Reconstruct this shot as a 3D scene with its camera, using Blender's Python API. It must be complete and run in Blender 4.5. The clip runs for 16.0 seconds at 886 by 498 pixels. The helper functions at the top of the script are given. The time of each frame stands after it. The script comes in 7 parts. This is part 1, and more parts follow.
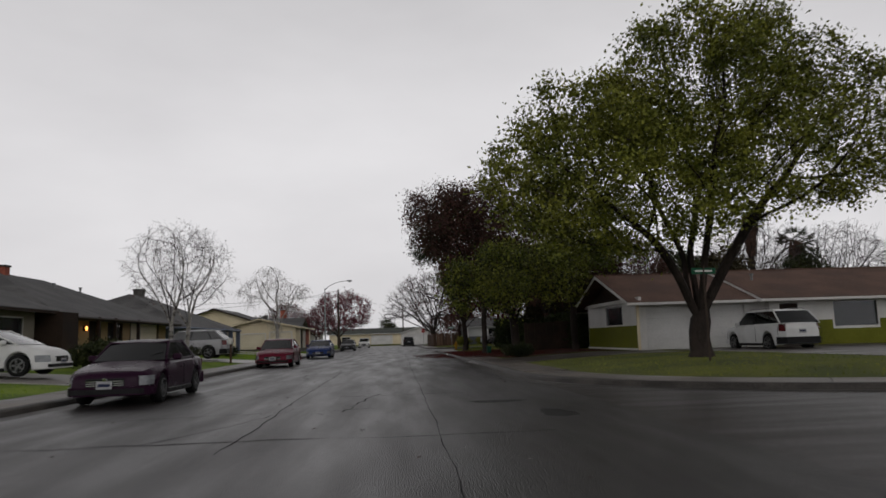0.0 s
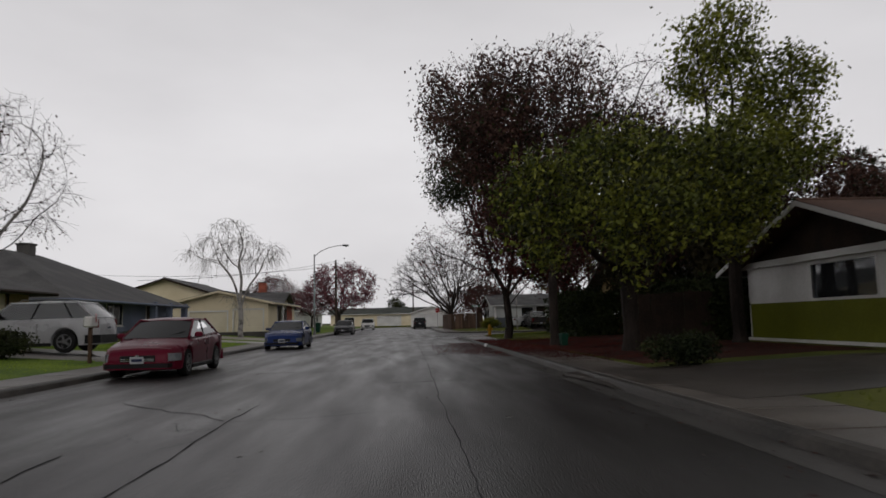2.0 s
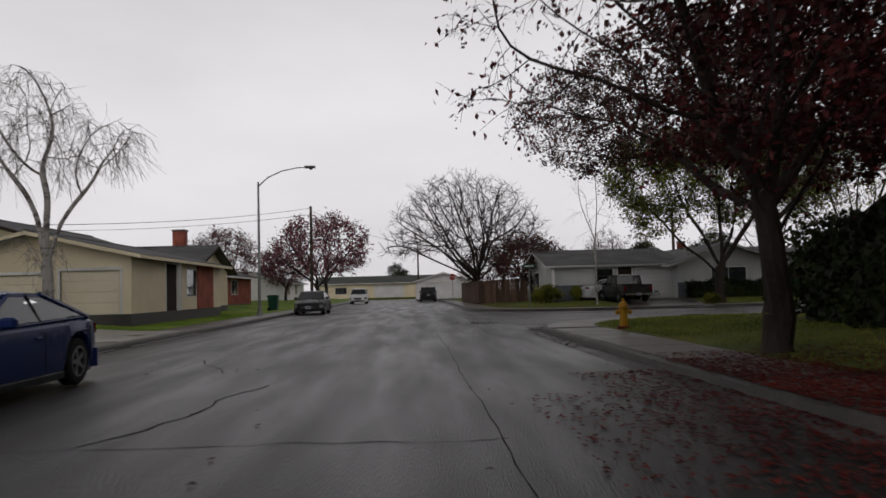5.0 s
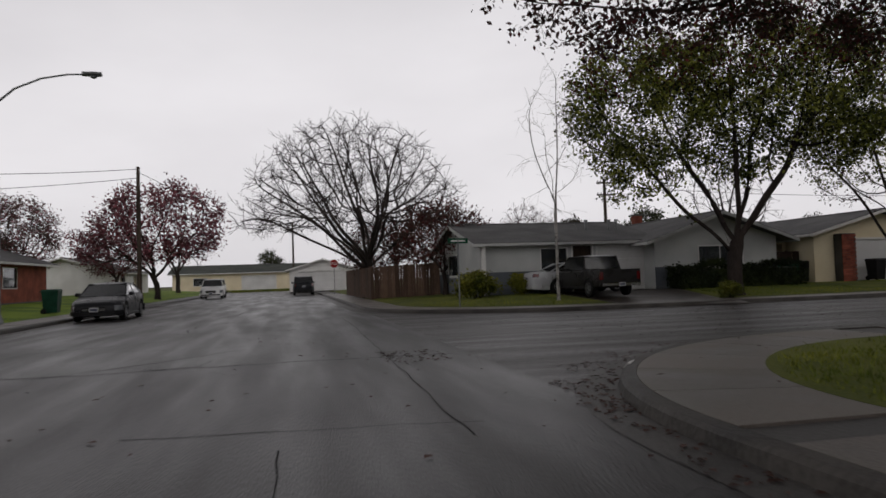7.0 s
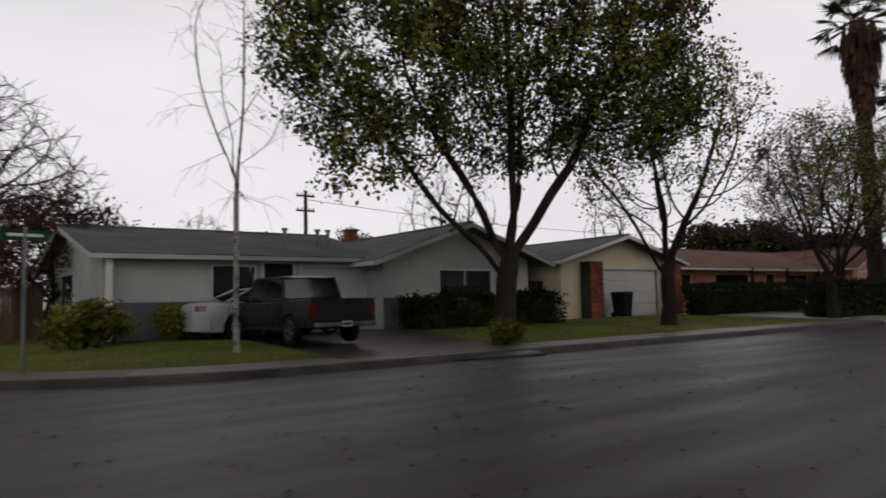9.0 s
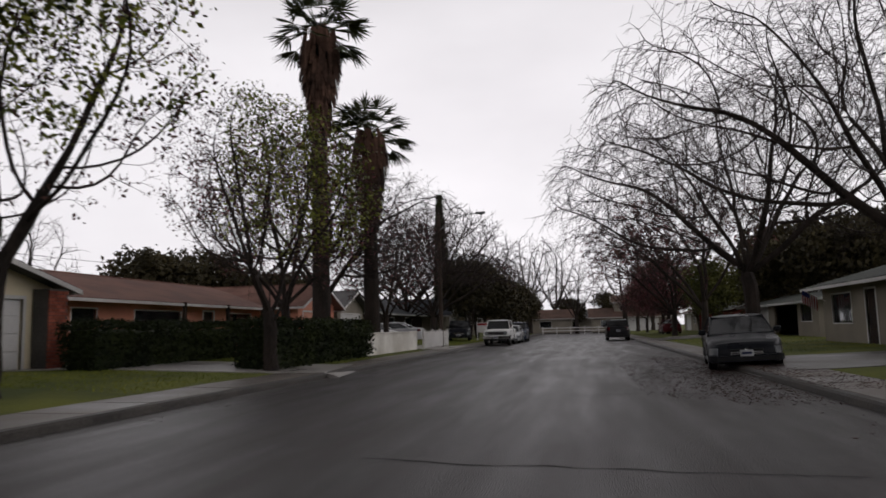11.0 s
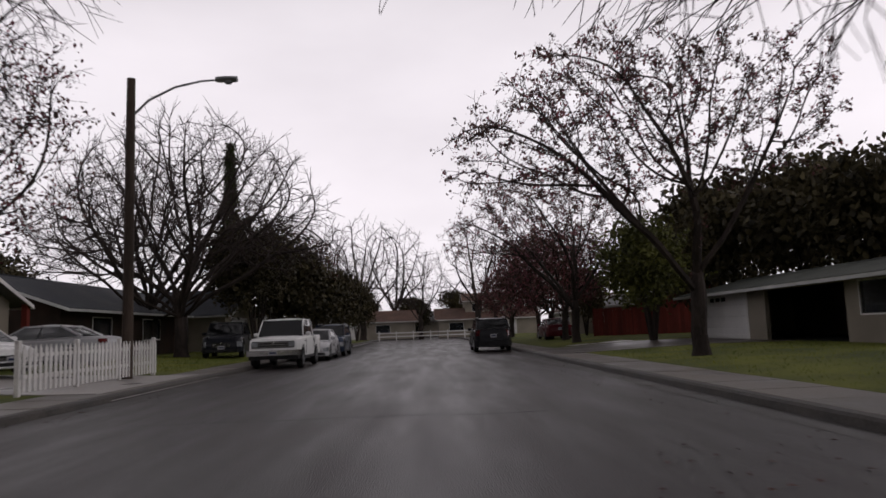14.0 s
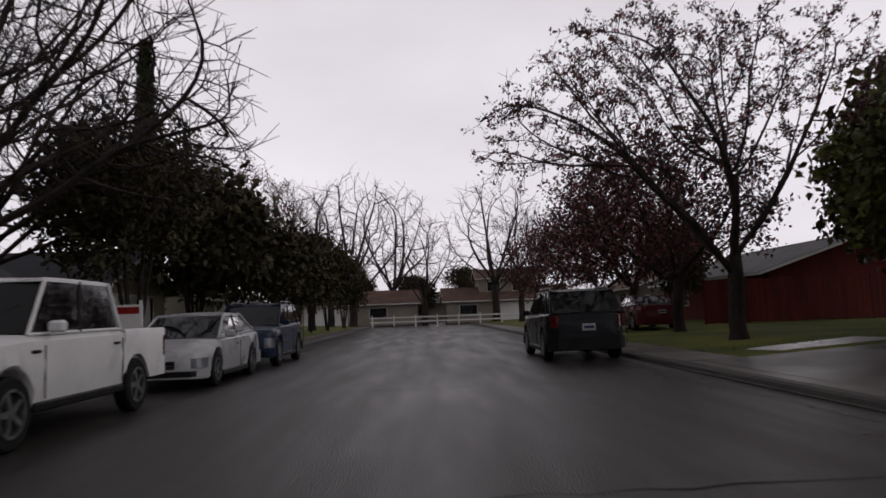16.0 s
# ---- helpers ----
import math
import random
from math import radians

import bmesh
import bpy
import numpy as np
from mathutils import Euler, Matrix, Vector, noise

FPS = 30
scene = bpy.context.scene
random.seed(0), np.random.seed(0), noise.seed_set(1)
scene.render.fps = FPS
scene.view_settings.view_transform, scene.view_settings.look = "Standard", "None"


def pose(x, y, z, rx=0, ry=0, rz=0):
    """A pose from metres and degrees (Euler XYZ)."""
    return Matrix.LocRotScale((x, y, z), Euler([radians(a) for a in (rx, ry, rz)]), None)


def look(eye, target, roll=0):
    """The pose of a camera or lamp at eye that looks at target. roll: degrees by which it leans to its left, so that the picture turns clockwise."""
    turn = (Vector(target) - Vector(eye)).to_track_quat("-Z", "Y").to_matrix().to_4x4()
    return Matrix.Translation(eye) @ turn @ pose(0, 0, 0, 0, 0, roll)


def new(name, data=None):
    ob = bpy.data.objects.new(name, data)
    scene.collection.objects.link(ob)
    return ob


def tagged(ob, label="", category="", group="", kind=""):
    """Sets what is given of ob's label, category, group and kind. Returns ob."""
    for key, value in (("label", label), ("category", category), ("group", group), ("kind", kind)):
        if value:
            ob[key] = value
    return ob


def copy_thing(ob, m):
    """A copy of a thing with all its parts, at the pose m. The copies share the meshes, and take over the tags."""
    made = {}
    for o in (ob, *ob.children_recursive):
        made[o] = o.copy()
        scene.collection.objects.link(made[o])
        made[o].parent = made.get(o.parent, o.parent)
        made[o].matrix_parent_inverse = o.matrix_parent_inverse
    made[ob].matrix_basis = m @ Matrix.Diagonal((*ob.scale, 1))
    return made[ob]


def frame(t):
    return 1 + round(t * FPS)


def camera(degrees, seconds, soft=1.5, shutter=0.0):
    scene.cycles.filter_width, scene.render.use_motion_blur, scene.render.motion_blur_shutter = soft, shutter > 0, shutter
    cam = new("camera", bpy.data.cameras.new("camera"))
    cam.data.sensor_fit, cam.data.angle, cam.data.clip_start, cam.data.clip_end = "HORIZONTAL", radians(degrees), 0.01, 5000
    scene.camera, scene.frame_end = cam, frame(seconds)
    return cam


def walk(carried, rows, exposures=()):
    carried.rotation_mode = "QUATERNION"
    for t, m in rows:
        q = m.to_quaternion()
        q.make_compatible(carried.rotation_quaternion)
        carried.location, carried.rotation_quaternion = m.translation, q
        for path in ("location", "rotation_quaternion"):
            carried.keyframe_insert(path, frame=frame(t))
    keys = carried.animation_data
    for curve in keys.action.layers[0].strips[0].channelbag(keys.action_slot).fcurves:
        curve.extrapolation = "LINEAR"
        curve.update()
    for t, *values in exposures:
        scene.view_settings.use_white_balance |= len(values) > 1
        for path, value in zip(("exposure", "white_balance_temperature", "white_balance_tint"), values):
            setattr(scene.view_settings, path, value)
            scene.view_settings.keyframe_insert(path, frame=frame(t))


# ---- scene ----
cam = camera(64.2, 16.0, soft=1.6, shutter=0.2)
PATH = [
    (0, (0.062, 0.002, 1.172), (0.199, 1.981, 1.424), -1.8),
    (0.5, (0.164, 4.557, 1.232), (0.294, 6.537, 1.479), -1.7),
    (1, (0.22, 9.29, 1.254), (0.341, 11.272, 1.488), -1.0),
    (1.5, (0.162, 14.149, 1.203), (0.279, 16.133, 1.432), -1.0),
    (2, (0.118, 19.076, 1.209), (0.226, 21.063, 1.41), -1.3),
    (2.5, (0.031, 24.037, 1.145), (0.13, 26.028, 1.308), -1.8),
    (3, (-0.053, 28.69, 1.185), (0.039, 30.68, 1.362), -1.9),
    (3.5, (-0.083, 33.179, 1.22), (0.001, 35.172, 1.367), -1.4),
    (4, (-0.06, 37.521, 1.181), (0.02, 39.511, 1.356), -1.2),
    (4.2, (-0.058, 39.181, 1.192), (0.02, 41.173, 1.351), -1.2),
    (6.3, (0.296, 56.191, 1.232), (0.565, 58.17, 1.329), -1.9),
    (6.5, (0.424, 57.569, 1.214), (0.739, 59.542, 1.306), -1.7),
    (7, (0.853, 60.716, 1.211), (1.283, 62.668, 1.291), -1.9),
    (7.5, (1.439, 63.645, 1.164), (1.983, 65.567, 1.261), -1.9),
    (8, (2.268, 66.343, 1.199), (2.957, 68.218, 1.305), -3.1),
    (8.2, (2.741, 67.357, 1.202), (3.497, 69.204, 1.329), -2.5),
    (8.5, (3.514, 68.717, 1.185), (4.413, 70.497, 1.34), -1.9),
    (9, (5.063, 70.803, 1.149), (6.268, 72.392, 1.301), -1.4),
    (9.2, (5.735, 71.551, 1.1), (7.064, 73.035, 1.274), -1.2),
    (9.5, (6.879, 72.607, 1.144), (8.385, 73.911, 1.321), -1.9),
    (9.6, (7.27, 72.888, 1.151), (8.83, 74.124, 1.353), -0.4),
    (9.8, (8.13, 73.286, 1.187), (9.781, 74.392, 1.414), -0.1),
    (10, (9.043, 73.586, 1.158), (10.781, 74.549, 1.39), -0.7),
    (10.2, (10.021, 73.938, 1.208), (11.832, 74.755, 1.439), -0.8),
    (12.3, (24.028, 75.112, 1.249), (26.013, 75.191, 1.482), -2.5),
    (12.5, (25.59, 75.161, 1.246), (27.576, 75.213, 1.482), -2.4),
    (13, (29.598, 75.292, 1.188), (31.585, 75.295, 1.416), -1.8),
    (13.3, (32.168, 75.293, 1.17), (34.155, 75.27, 1.401), -1.8),
    (13.5, (34.067, 75.322, 1.189), (36.054, 75.287, 1.414), -1.6),
    (14, (39.014, 75.526, 1.179), (41.0, 75.467, 1.407), -2.1),
    (14.5, (43.918, 75.57, 1.18), (45.903, 75.516, 1.416), -2.0),
    (15, (48.683, 75.777, 1.178), (50.671, 75.723, 1.392), -1.9),
    (15.5, (53.371, 75.96, 1.233), (55.361, 75.907, 1.431), -1.6),
    (16, (58.172, 75.838, 1.227), (60.163, 75.786, 1.41), -2.1),
]
walk(cam, [(t, look(eye, target, roll)) for t, eye, target, roll in PATH],
     [(0.0, 0.0, 6500, 10), (4.0, 0.05, 6500, 11), (7.0, 0.08, 6500, 12), (9.0, 0.2, 6500, 12), (10.0, 0.42, 6500, 11), (11.2, 0.34, 6500, 14), (12.5, 0.32, 6550, 18), (13.3, 0.36, 6550, 18), (14.5, 0.27, 6500, 18), (16.0, 0.14, 6450, 18)])

# ---- world and light: overcast winter day ----
world = bpy.data.worlds.new("overcast_sky")
scene.world = world
world.use_nodes = True
wn, wl = world.node_tree.nodes, world.node_tree.links
wn.clear()
w_out, w_bg = wn.new("ShaderNodeOutputWorld"), wn.new("ShaderNodeBackground")
w_sky = wn.new("ShaderNodeTexSky")
w_sky.sky_type, w_sky.sun_disc = "NISHITA", False
w_sky.sun_elevation, w_sky.sun_rotation = radians(38), radians(200)
w_sky.air_density, w_sky.dust_density = 1.0, 5.0
w_grey = wn.new("ShaderNodeHueSaturation")
w_grey.inputs["Saturation"].default_value = 0.12
w_grey.inputs["Value"].default_value = 0.10
w_co = wn.new("ShaderNodeTexCoord")
w_map = wn.new("ShaderNodeMapping")
w_map.inputs["Scale"].default_value = (1.0, 1.0, 2.6)
w_cl = wn.new("ShaderNodeTexNoise")
w_cl.inputs["Scale"].default_value, w_cl.inputs["Detail"].default_value = 2.2, 5.0
w_ramp = wn.new("ShaderNodeValToRGB")
w_ramp.color_ramp.elements[0].position, w_ramp.color_ramp.elements[1].position = 0.3, 0.72
w_ramp.color_ramp.elements[0].color = (0.715, 0.70, 0.718, 1)
w_ramp.color_ramp.elements[1].color = (0.86, 0.845, 0.862, 1)
w_mix = wn.new("ShaderNodeMix")
w_mix.data_type, w_mix.inputs[0].default_value = "RGBA", 0.85
wl.new(w_co.outputs["Generated"], w_map.inputs["Vector"])
wl.new(w_map.outputs["Vector"], w_cl.inputs["Vector"])
wl.new(w_cl.outputs["Fac"], w_ramp.inputs["Fac"])
wl.new(w_sky.outputs["Color"], w_grey.inputs["Color"])
wl.new(w_grey.outputs["Color"], w_mix.inputs["A"])
wl.new(w_ramp.outputs["Color"], w_mix.inputs["B"])
w_sep = wn.new("ShaderNodeSeparateXYZ")
w_el = wn.new("ShaderNodeMapRange")
w_el.interpolation_type = "SMOOTHSTEP"
w_el.inputs["From Min"].default_value, w_el.inputs["From Max"].default_value = 0.25, 0.9
w_el.inputs["To Min"].default_value, w_el.inputs["To Max"].default_value = 1.0, 0.22
w_dim = wn.new("ShaderNodeVectorMath")
w_dim.operation = "SCALE"
wl.new(w_co.outputs["Generated"], w_sep.inputs["Vector"])
wl.new(w_sep.outputs["Z"], w_el.inputs["Value"])
wl.new(w_mix.outputs["Result"], w_dim.inputs[0])
wl.new(w_el.outputs["Result"], w_dim.inputs["Scale"])
wl.new(w_dim.outputs["Vector"], w_bg.inputs["Color"])
wl.new(w_bg.outputs["Background"], w_out.inputs["Surface"])
w_bg.inputs["Strength"].default_value = 1.0

sun_data = bpy.data.lights.new("sun", "SUN")
sun_data.energy, sun_data.angle, sun_data.color = 0.25, radians(40), (1.0, 0.97, 0.93)
sun = new("sun", sun_data)
sun.matrix_world = look((20, -30, 60), (0, 40, 0))

# ---- mesh and part helpers ----
rng = random.Random(7)


class MB:
    """Collects vertices and faces of one mesh."""

    def __init__(self):
        self.v, self.f = [], []

    def add(self, vs, fs):
        n = len(self.v)
        self.v += [tuple(p) for p in vs]
        self.f += [tuple(i + n for i in f) for f in fs]
        return self

    def poly(self, pts):
        return self.add(pts, [range(len(pts))])

    def box(self, x0, y0, z0, x1, y1, z1, c=0.0):
        if c <= 0:
            vs = [(x, y, z) for z in (z0, z1) for y in (y0, y1) for x in (x0, x1)]
            return self.add(vs, [(0, 2, 3, 1), (4, 5, 7, 6), (0, 1, 5, 4), (2, 6, 7, 3), (0, 4, 6, 2), (1, 3, 7, 5)])
        rings = []
        for z, i in ((z0, c), (z0 + c, 0), (z1 - c, 0), (z1, c)):
            a, b, d, e = x0 + i, x1 - i, y0 + i, y1 - i
            k = c if i == 0 else c * 0.6
            rings.append([(a + k, d, z), (b - k, d, z), (b, d + k, z), (b, e - k, z), (b - k, e, z), (a + k, e, z), (a, e - k, z), (a, d + k, z)])
        return self.loft(rings, caps=True)

    def loft(self, rings, caps=False, closed=True):
        n, m = len(rings[0]), len(rings)
        fs = []
        for a in range(m - 1):
            for b in range(n if closed else n - 1):
                fs.append((a * n + b, a * n + (b + 1) % n, (a + 1) * n + (b + 1) % n, (a + 1) * n + b))
        if caps:
            fs += [tuple(reversed(range(n))), tuple(range((m - 1) * n, m * n))]
        return self.add([p for r in rings for p in r], fs)

    def prism(self, pts, d):
        """A flat outline pushed along the vector d."""
        n = len(pts)
        top = [(p[0] + d[0], p[1] + d[1], p[2] + d[2]) for p in pts]
        fs = [tuple(reversed(range(n))), tuple(range(n, 2 * n))]
        fs += [(i, (i + 1) % n, n + (i + 1) % n, n + i) for i in range(n)]
        return self.add(list(pts) + top, fs)

    def tube(self, path, radii, n=6, caps=True):
        rings = []
        for i, p in enumerate(path):
            p = Vector(p)
            d = Vector(path[min(i + 1, len(path) - 1)]) - Vector(path[max(i - 1, 0)])
            d = d.normalized() if d.length > 1e-9 else Vector((0, 0, 1))
            u = d.cross(Vector((0.31, 0.95, 0.07)) if abs(d.z) > 0.9 else Vector((0, 0, 1))).normalized()
            w = d.cross(u)
            r = radii[i] if hasattr(radii, "__len__") else radii
            rings.append([p + r * (math.cos(2 * math.pi * k / n) * u + math.sin(2 * math.pi * k / n) * w) for k in range(n)])
        return self.loft(rings, caps=caps)

    def disc(self, centre, axis, profile, n=20):
        """A body of revolution: profile of (radius, along the axis)."""
        a = Vector(axis).normalized()
        u = a.orthogonal().normalized()
        w = a.cross(u)
        c = Vector(centre)
        rings = [[c + a * h + r * (math.cos(2 * math.pi * k / n) * u + math.sin(2 * math.pi * k / n) * w) for k in range(n)] for r, h in profile]
        return self.loft(rings, caps=True)

    def mesh(self, name, smooth=False):
        me = bpy.data.meshes.new(name)
        me.from_pydata(self.v, [], self.f)
        if smooth:
            me.polygons.foreach_set("use_smooth", [True] * len(me.polygons))
            me.set_sharp_from_angle(angle=radians(38))
        me.update()
        return me


def part(name, mb, material, parent=None, label="", smooth=False):
    """One mesh object, as a part of a thing or on its own."""
    me = mb.mesh(name, smooth) if isinstance(mb, MB) else mb
    if material is not None and not me.materials:
        me.materials.append(material)
    ob = new(name, me)
    if parent is not None:
        ob.parent = parent
    if label:
        tagged(ob, label)
    return ob


def thing(name, label, category, m=None, group=""):
    ob = new(name)
    ob.empty_display_size = 0.3
    if m is not None:
        ob.matrix_world = m
    return tagged(ob, label, category, group)


# ---- materials ----
def mat(name, c1, c2, rough=0.7, scale=0.8, fine=30.0, bump=0.15, metal=0.0, coat=0.0, rough_var=0.12, stretch=(1, 1, 1), per_object=0.0, per_island=0.0, contrast=(0.35, 0.65), wet=0.56, gloss=0.15):
    """A procedural surface: two tones mixed by a coarse and a fine noise, with relief and uneven roughness."""
    m = bpy.data.materials.new(name)
    m.use_nodes = True
    c1, c2 = tuple(v * wet for v in c1), tuple(v * wet for v in c2)
    nt, b = m.node_tree, m.node_tree.nodes["Principled BSDF"]
    geo = nt.nodes.new("ShaderNodeNewGeometry")
    mp = nt.nodes.new("ShaderNodeMapping")
    mp.inputs["Scale"].default_value = stretch
    nt.links.new(geo.outputs["Position"], mp.inputs["Vector"])
    n1, n2 = nt.nodes.new("ShaderNodeTexNoise"), nt.nodes.new("ShaderNodeTexNoise")
    n1.inputs["Scale"].default_value, n1.inputs["Detail"].default_value = scale, 4.0
    n2.inputs["Scale"].default_value, n2.inputs["Detail"].default_value = fine, 3.0
    for n in (n1, n2):
        nt.links.new(mp.outputs["Vector"], n.inputs["Vector"])
    add = nt.nodes.new("ShaderNodeMath")
    add.operation = "MULTIPLY_ADD"
    nt.links.new(n2.outputs["Fac"], add.inputs[0])
    add.inputs[1].default_value = 0.45
    nt.links.new(n1.outputs["Fac"], add.inputs[2])
    sub = nt.nodes.new("ShaderNodeMath")
    sub.operation = "SUBTRACT"
    nt.links.new(add.outputs[0], sub.inputs[0])
    sub.inputs[1].default_value = 0.225
    ramp = nt.nodes.new("ShaderNodeValToRGB")
    ramp.color_ramp.elements[0].position, ramp.color_ramp.elements[1].position = contrast
    ramp.color_ramp.elements[0].color, ramp.color_ramp.elements[1].color = (*c1, 1), (*c2, 1)
    nt.links.new(sub.outputs[0], ramp.inputs["Fac"])
    colour = ramp.outputs["Color"]
    if per_object or per_island:
        hs = nt.nodes.new("ShaderNodeHueSaturation")
        src = nt.nodes.new("ShaderNodeObjectInfo").outputs["Random"] if per_object else geo.outputs["Random Per Island"]
        k = per_object or per_island
        ma = nt.nodes.new("ShaderNodeMath")
        ma.operation = "MULTIPLY_ADD"
        nt.links.new(src, ma.inputs[0])
        ma.inputs[1].default_value, ma.inputs[2].default_value = 2 * k, 1 - k
        nt.links.new(ma.outputs[0], hs.inputs["Value"])
        nt.links.new(colour, hs.inputs["Color"])
        colour = hs.outputs["Color"]
    nt.links.new(colour, b.inputs["Base Color"])
    mr = nt.nodes.new("ShaderNodeMapRange")
    mr.inputs["To Min"].default_value, mr.inputs["To Max"].default_value = max(0.02, rough - rough_var), min(1, rough + rough_var)
    mr.inputs["From Min"].default_value, mr.inputs["From Max"].default_value = 0.3, 0.7
    nt.links.new(n1.outputs["Fac"], mr.inputs["Value"])
    nt.links.new(mr.outputs["Result"], b.inputs["Roughness"])
    b.inputs["Metallic"].default_value = metal
    b.inputs["Coat Weight"].default_value = coat
    b.inputs["Coat Roughness"].default_value = 0.06
    b.inputs["Specular IOR Level"].default_value = gloss
    if bump:
        bp = nt.nodes.new("ShaderNodeBump")
        bp.inputs["Strength"].default_value, bp.inputs["Distance"].default_value = bump, 0.02
        nt.links.new(n2.outputs["Fac"], bp.inputs["Height"])
        nt.links.new(bp.outputs["Normal"], b.inputs["Normal"])
    return m


def banded(m, axis_scale, distance=0.02, strength=0.6):
    """Adds courses (shingle rows, siding boards, door panels) as relief to a material made by mat()."""
    nt, b = m.node_tree, m.node_tree.nodes["Principled BSDF"]
    geo = nt.nodes.new("ShaderNodeNewGeometry")
    mp = nt.nodes.new("ShaderNodeMapping")
    mp.inputs["Scale"].default_value = axis_scale
    sep = nt.nodes.new("ShaderNodeSeparateXYZ")
    s1 = nt.nodes.new("ShaderNodeMath")
    s1.operation = "ADD"
    s2 = nt.nodes.new("ShaderNodeMath")
    s2.operation = "FRACT"
    bp = nt.nodes.new("ShaderNodeBump")
    bp.inputs["Strength"].default_value, bp.inputs["Distance"].default_value = strength, distance
    nt.links.new(geo.outputs["Position"], mp.inputs["Vector"])
    nt.links.new(mp.outputs["Vector"], sep.inputs["Vector"])
    nt.links.new(sep.outputs["X"], s1.inputs[0])
    nt.links.new(sep.outputs["Z"], s1.inputs[1])
    nt.links.new(s1.outputs[0], s2.inputs[0])
    nt.links.new(s2.outputs[0], bp.inputs["Height"])
    old = b.inputs["Normal"].links
    if old:
        nt.links.new(old[0].from_socket, bp.inputs["Normal"])
    nt.links.new(bp.outputs["Normal"], b.inputs["Normal"])
    return m


def glass(name, tint):
    m = bpy.data.materials.new(name)
    m.use_nodes = True
    b = m.node_tree.nodes["Principled BSDF"]
    b.inputs["Base Color"].default_value = (*tint, 1)
    b.inputs["Roughness"].default_value = 0.03
    b.inputs["Transmission Weight"].default_value = 0.97
    b.inputs["IOR"].default_value = 1.5
    b.inputs["Specular IOR Level"].default_value = 0.55
    return m


M_ROAD = mat("wet_asphalt", (0.023, 0.0195, 0.0185), (0.045, 0.039, 0.037), 0.40, 1.5, 80, 0.5, rough_var=0.10, contrast=(0.3, 0.7), gloss=0.27, stretch=(1.0, 0.13, 1.0))
M_ROAD_B = mat("wet_asphalt_cross", (0.031, 0.024, 0.022), (0.060, 0.048, 0.044), 0.40, 1.5, 80, 0.5, rough_var=0.10, contrast=(0.3, 0.7), gloss=0.27, stretch=(0.13, 1.0, 1.0))
M_TAR = mat("crack_filler", (0.016, 0.016, 0.017), (0.034, 0.032, 0.032), 0.85, 3, 40, 0.3)
M_PATCH = mat("asphalt_patch", (0.016, 0.015, 0.015), (0.034, 0.032, 0.031), 0.6, 0.8, 60, 0.6)
M_KERB = mat("wet_kerb_concrete", (0.050, 0.045, 0.040), (0.13, 0.118, 0.105), 0.55, 1.1, 22, 0.4)
M_GUTTER = mat("gutter_concrete", (0.075, 0.07, 0.065), (0.16, 0.15, 0.14), 0.5, 0.6, 25, 0.3)
M_CONC = mat("damp_concrete", (0.125, 0.104, 0.086), (0.25, 0.215, 0.185), 0.45, 0.7, 28, 0.3, per_object=0.14, gloss=0.3)
M_DRIVE = mat("driveway_concrete", (0.23, 0.215, 0.20), (0.42, 0.395, 0.37), 0.36, 0.5, 28, 0.3, gloss=0.45, wet=0.85)
# Darker brown copy of M_DRIVE; east-side shade is put into the colour.
M_DRIVE_D = mat("shaded_driveway_concrete", (0.060, 0.048, 0.040), (0.125, 0.104, 0.088), 0.42, 0.5, 28, 0.3, gloss=0.35)
M_LAWN = mat("lawn_soil", (0.060, 0.080, 0.013), (0.160, 0.170, 0.032), 0.9, 0.45, 22, 0.7, wet=0.78)
M_GRASS = mat("grass_blades", (0.085, 0.130, 0.014), (0.28, 0.285, 0.048), 0.75, 0.35, 9, 0.0, per_island=0.35, wet=0.78)
M_EARTH = mat("leaf_mould", (0.050, 0.016, 0.011), (0.115, 0.036, 0.022), 0.9, 0.6, 18, 0.8)
M_LAWN_W = mat("green_lawn_soil", (0.070, 0.125, 0.014), (0.180, 0.250, 0.034), 0.9, 0.45, 22, 0.7, wet=0.95)
M_GRASS_W = mat("green_grass_blades", (0.095, 0.190, 0.016), (0.28, 0.38, 0.045), 0.75, 0.35, 9, 0.0, per_island=0.35, wet=0.95)
M_HEDGE = mat("dark_hedge_leaves", (0.012, 0.021, 0.006), (0.042, 0.056, 0.014), 0.65, 0.6, 3, 0.0, per_island=0.4)
M_FIELD = mat("far_ground", (0.05, 0.055, 0.03), (0.09, 0.09, 0.05), 0.95, 0.05, 2, 0.2)
M_REDLEAF = mat("fallen_red_leaves", (0.095, 0.011, 0.010), (0.215, 0.030, 0.020), 0.7, 0.6, 7, 0.0, per_island=0.5)
M_BARK = mat("dark_bark", (0.024, 0.018, 0.015), (0.066, 0.051, 0.043), 0.85, 2.5, 22, 0.9, stretch=(1, 1, 0.35))
M_TWIG = mat("grey_twigs", (0.030, 0.022, 0.020), (0.075, 0.056, 0.051), 0.85, 2, 15, 0.0)
M_BIRCH = mat("birch_bark", (0.10, 0.085, 0.075), (0.52, 0.49, 0.46), 0.7, 2.2, 12, 0.3, stretch=(1, 1, 2.5), contrast=(0.36, 0.52))
M_LEAF_G = mat("camphor_leaves", (0.105, 0.135, 0.018), (0.30, 0.31, 0.045), 0.5, 0.5, 3, 0.0, per_island=0.4)
M_LEAF_D = mat("evergreen_leaves", (0.020, 0.030, 0.010), (0.070, 0.080, 0.026), 0.6, 0.6, 3, 0.0, per_island=0.4)
M_LEAF_B = mat("brown_leaves", (0.060, 0.030, 0.024), (0.150, 0.075, 0.058), 0.7, 0.6, 3, 0.0, per_island=0.4)
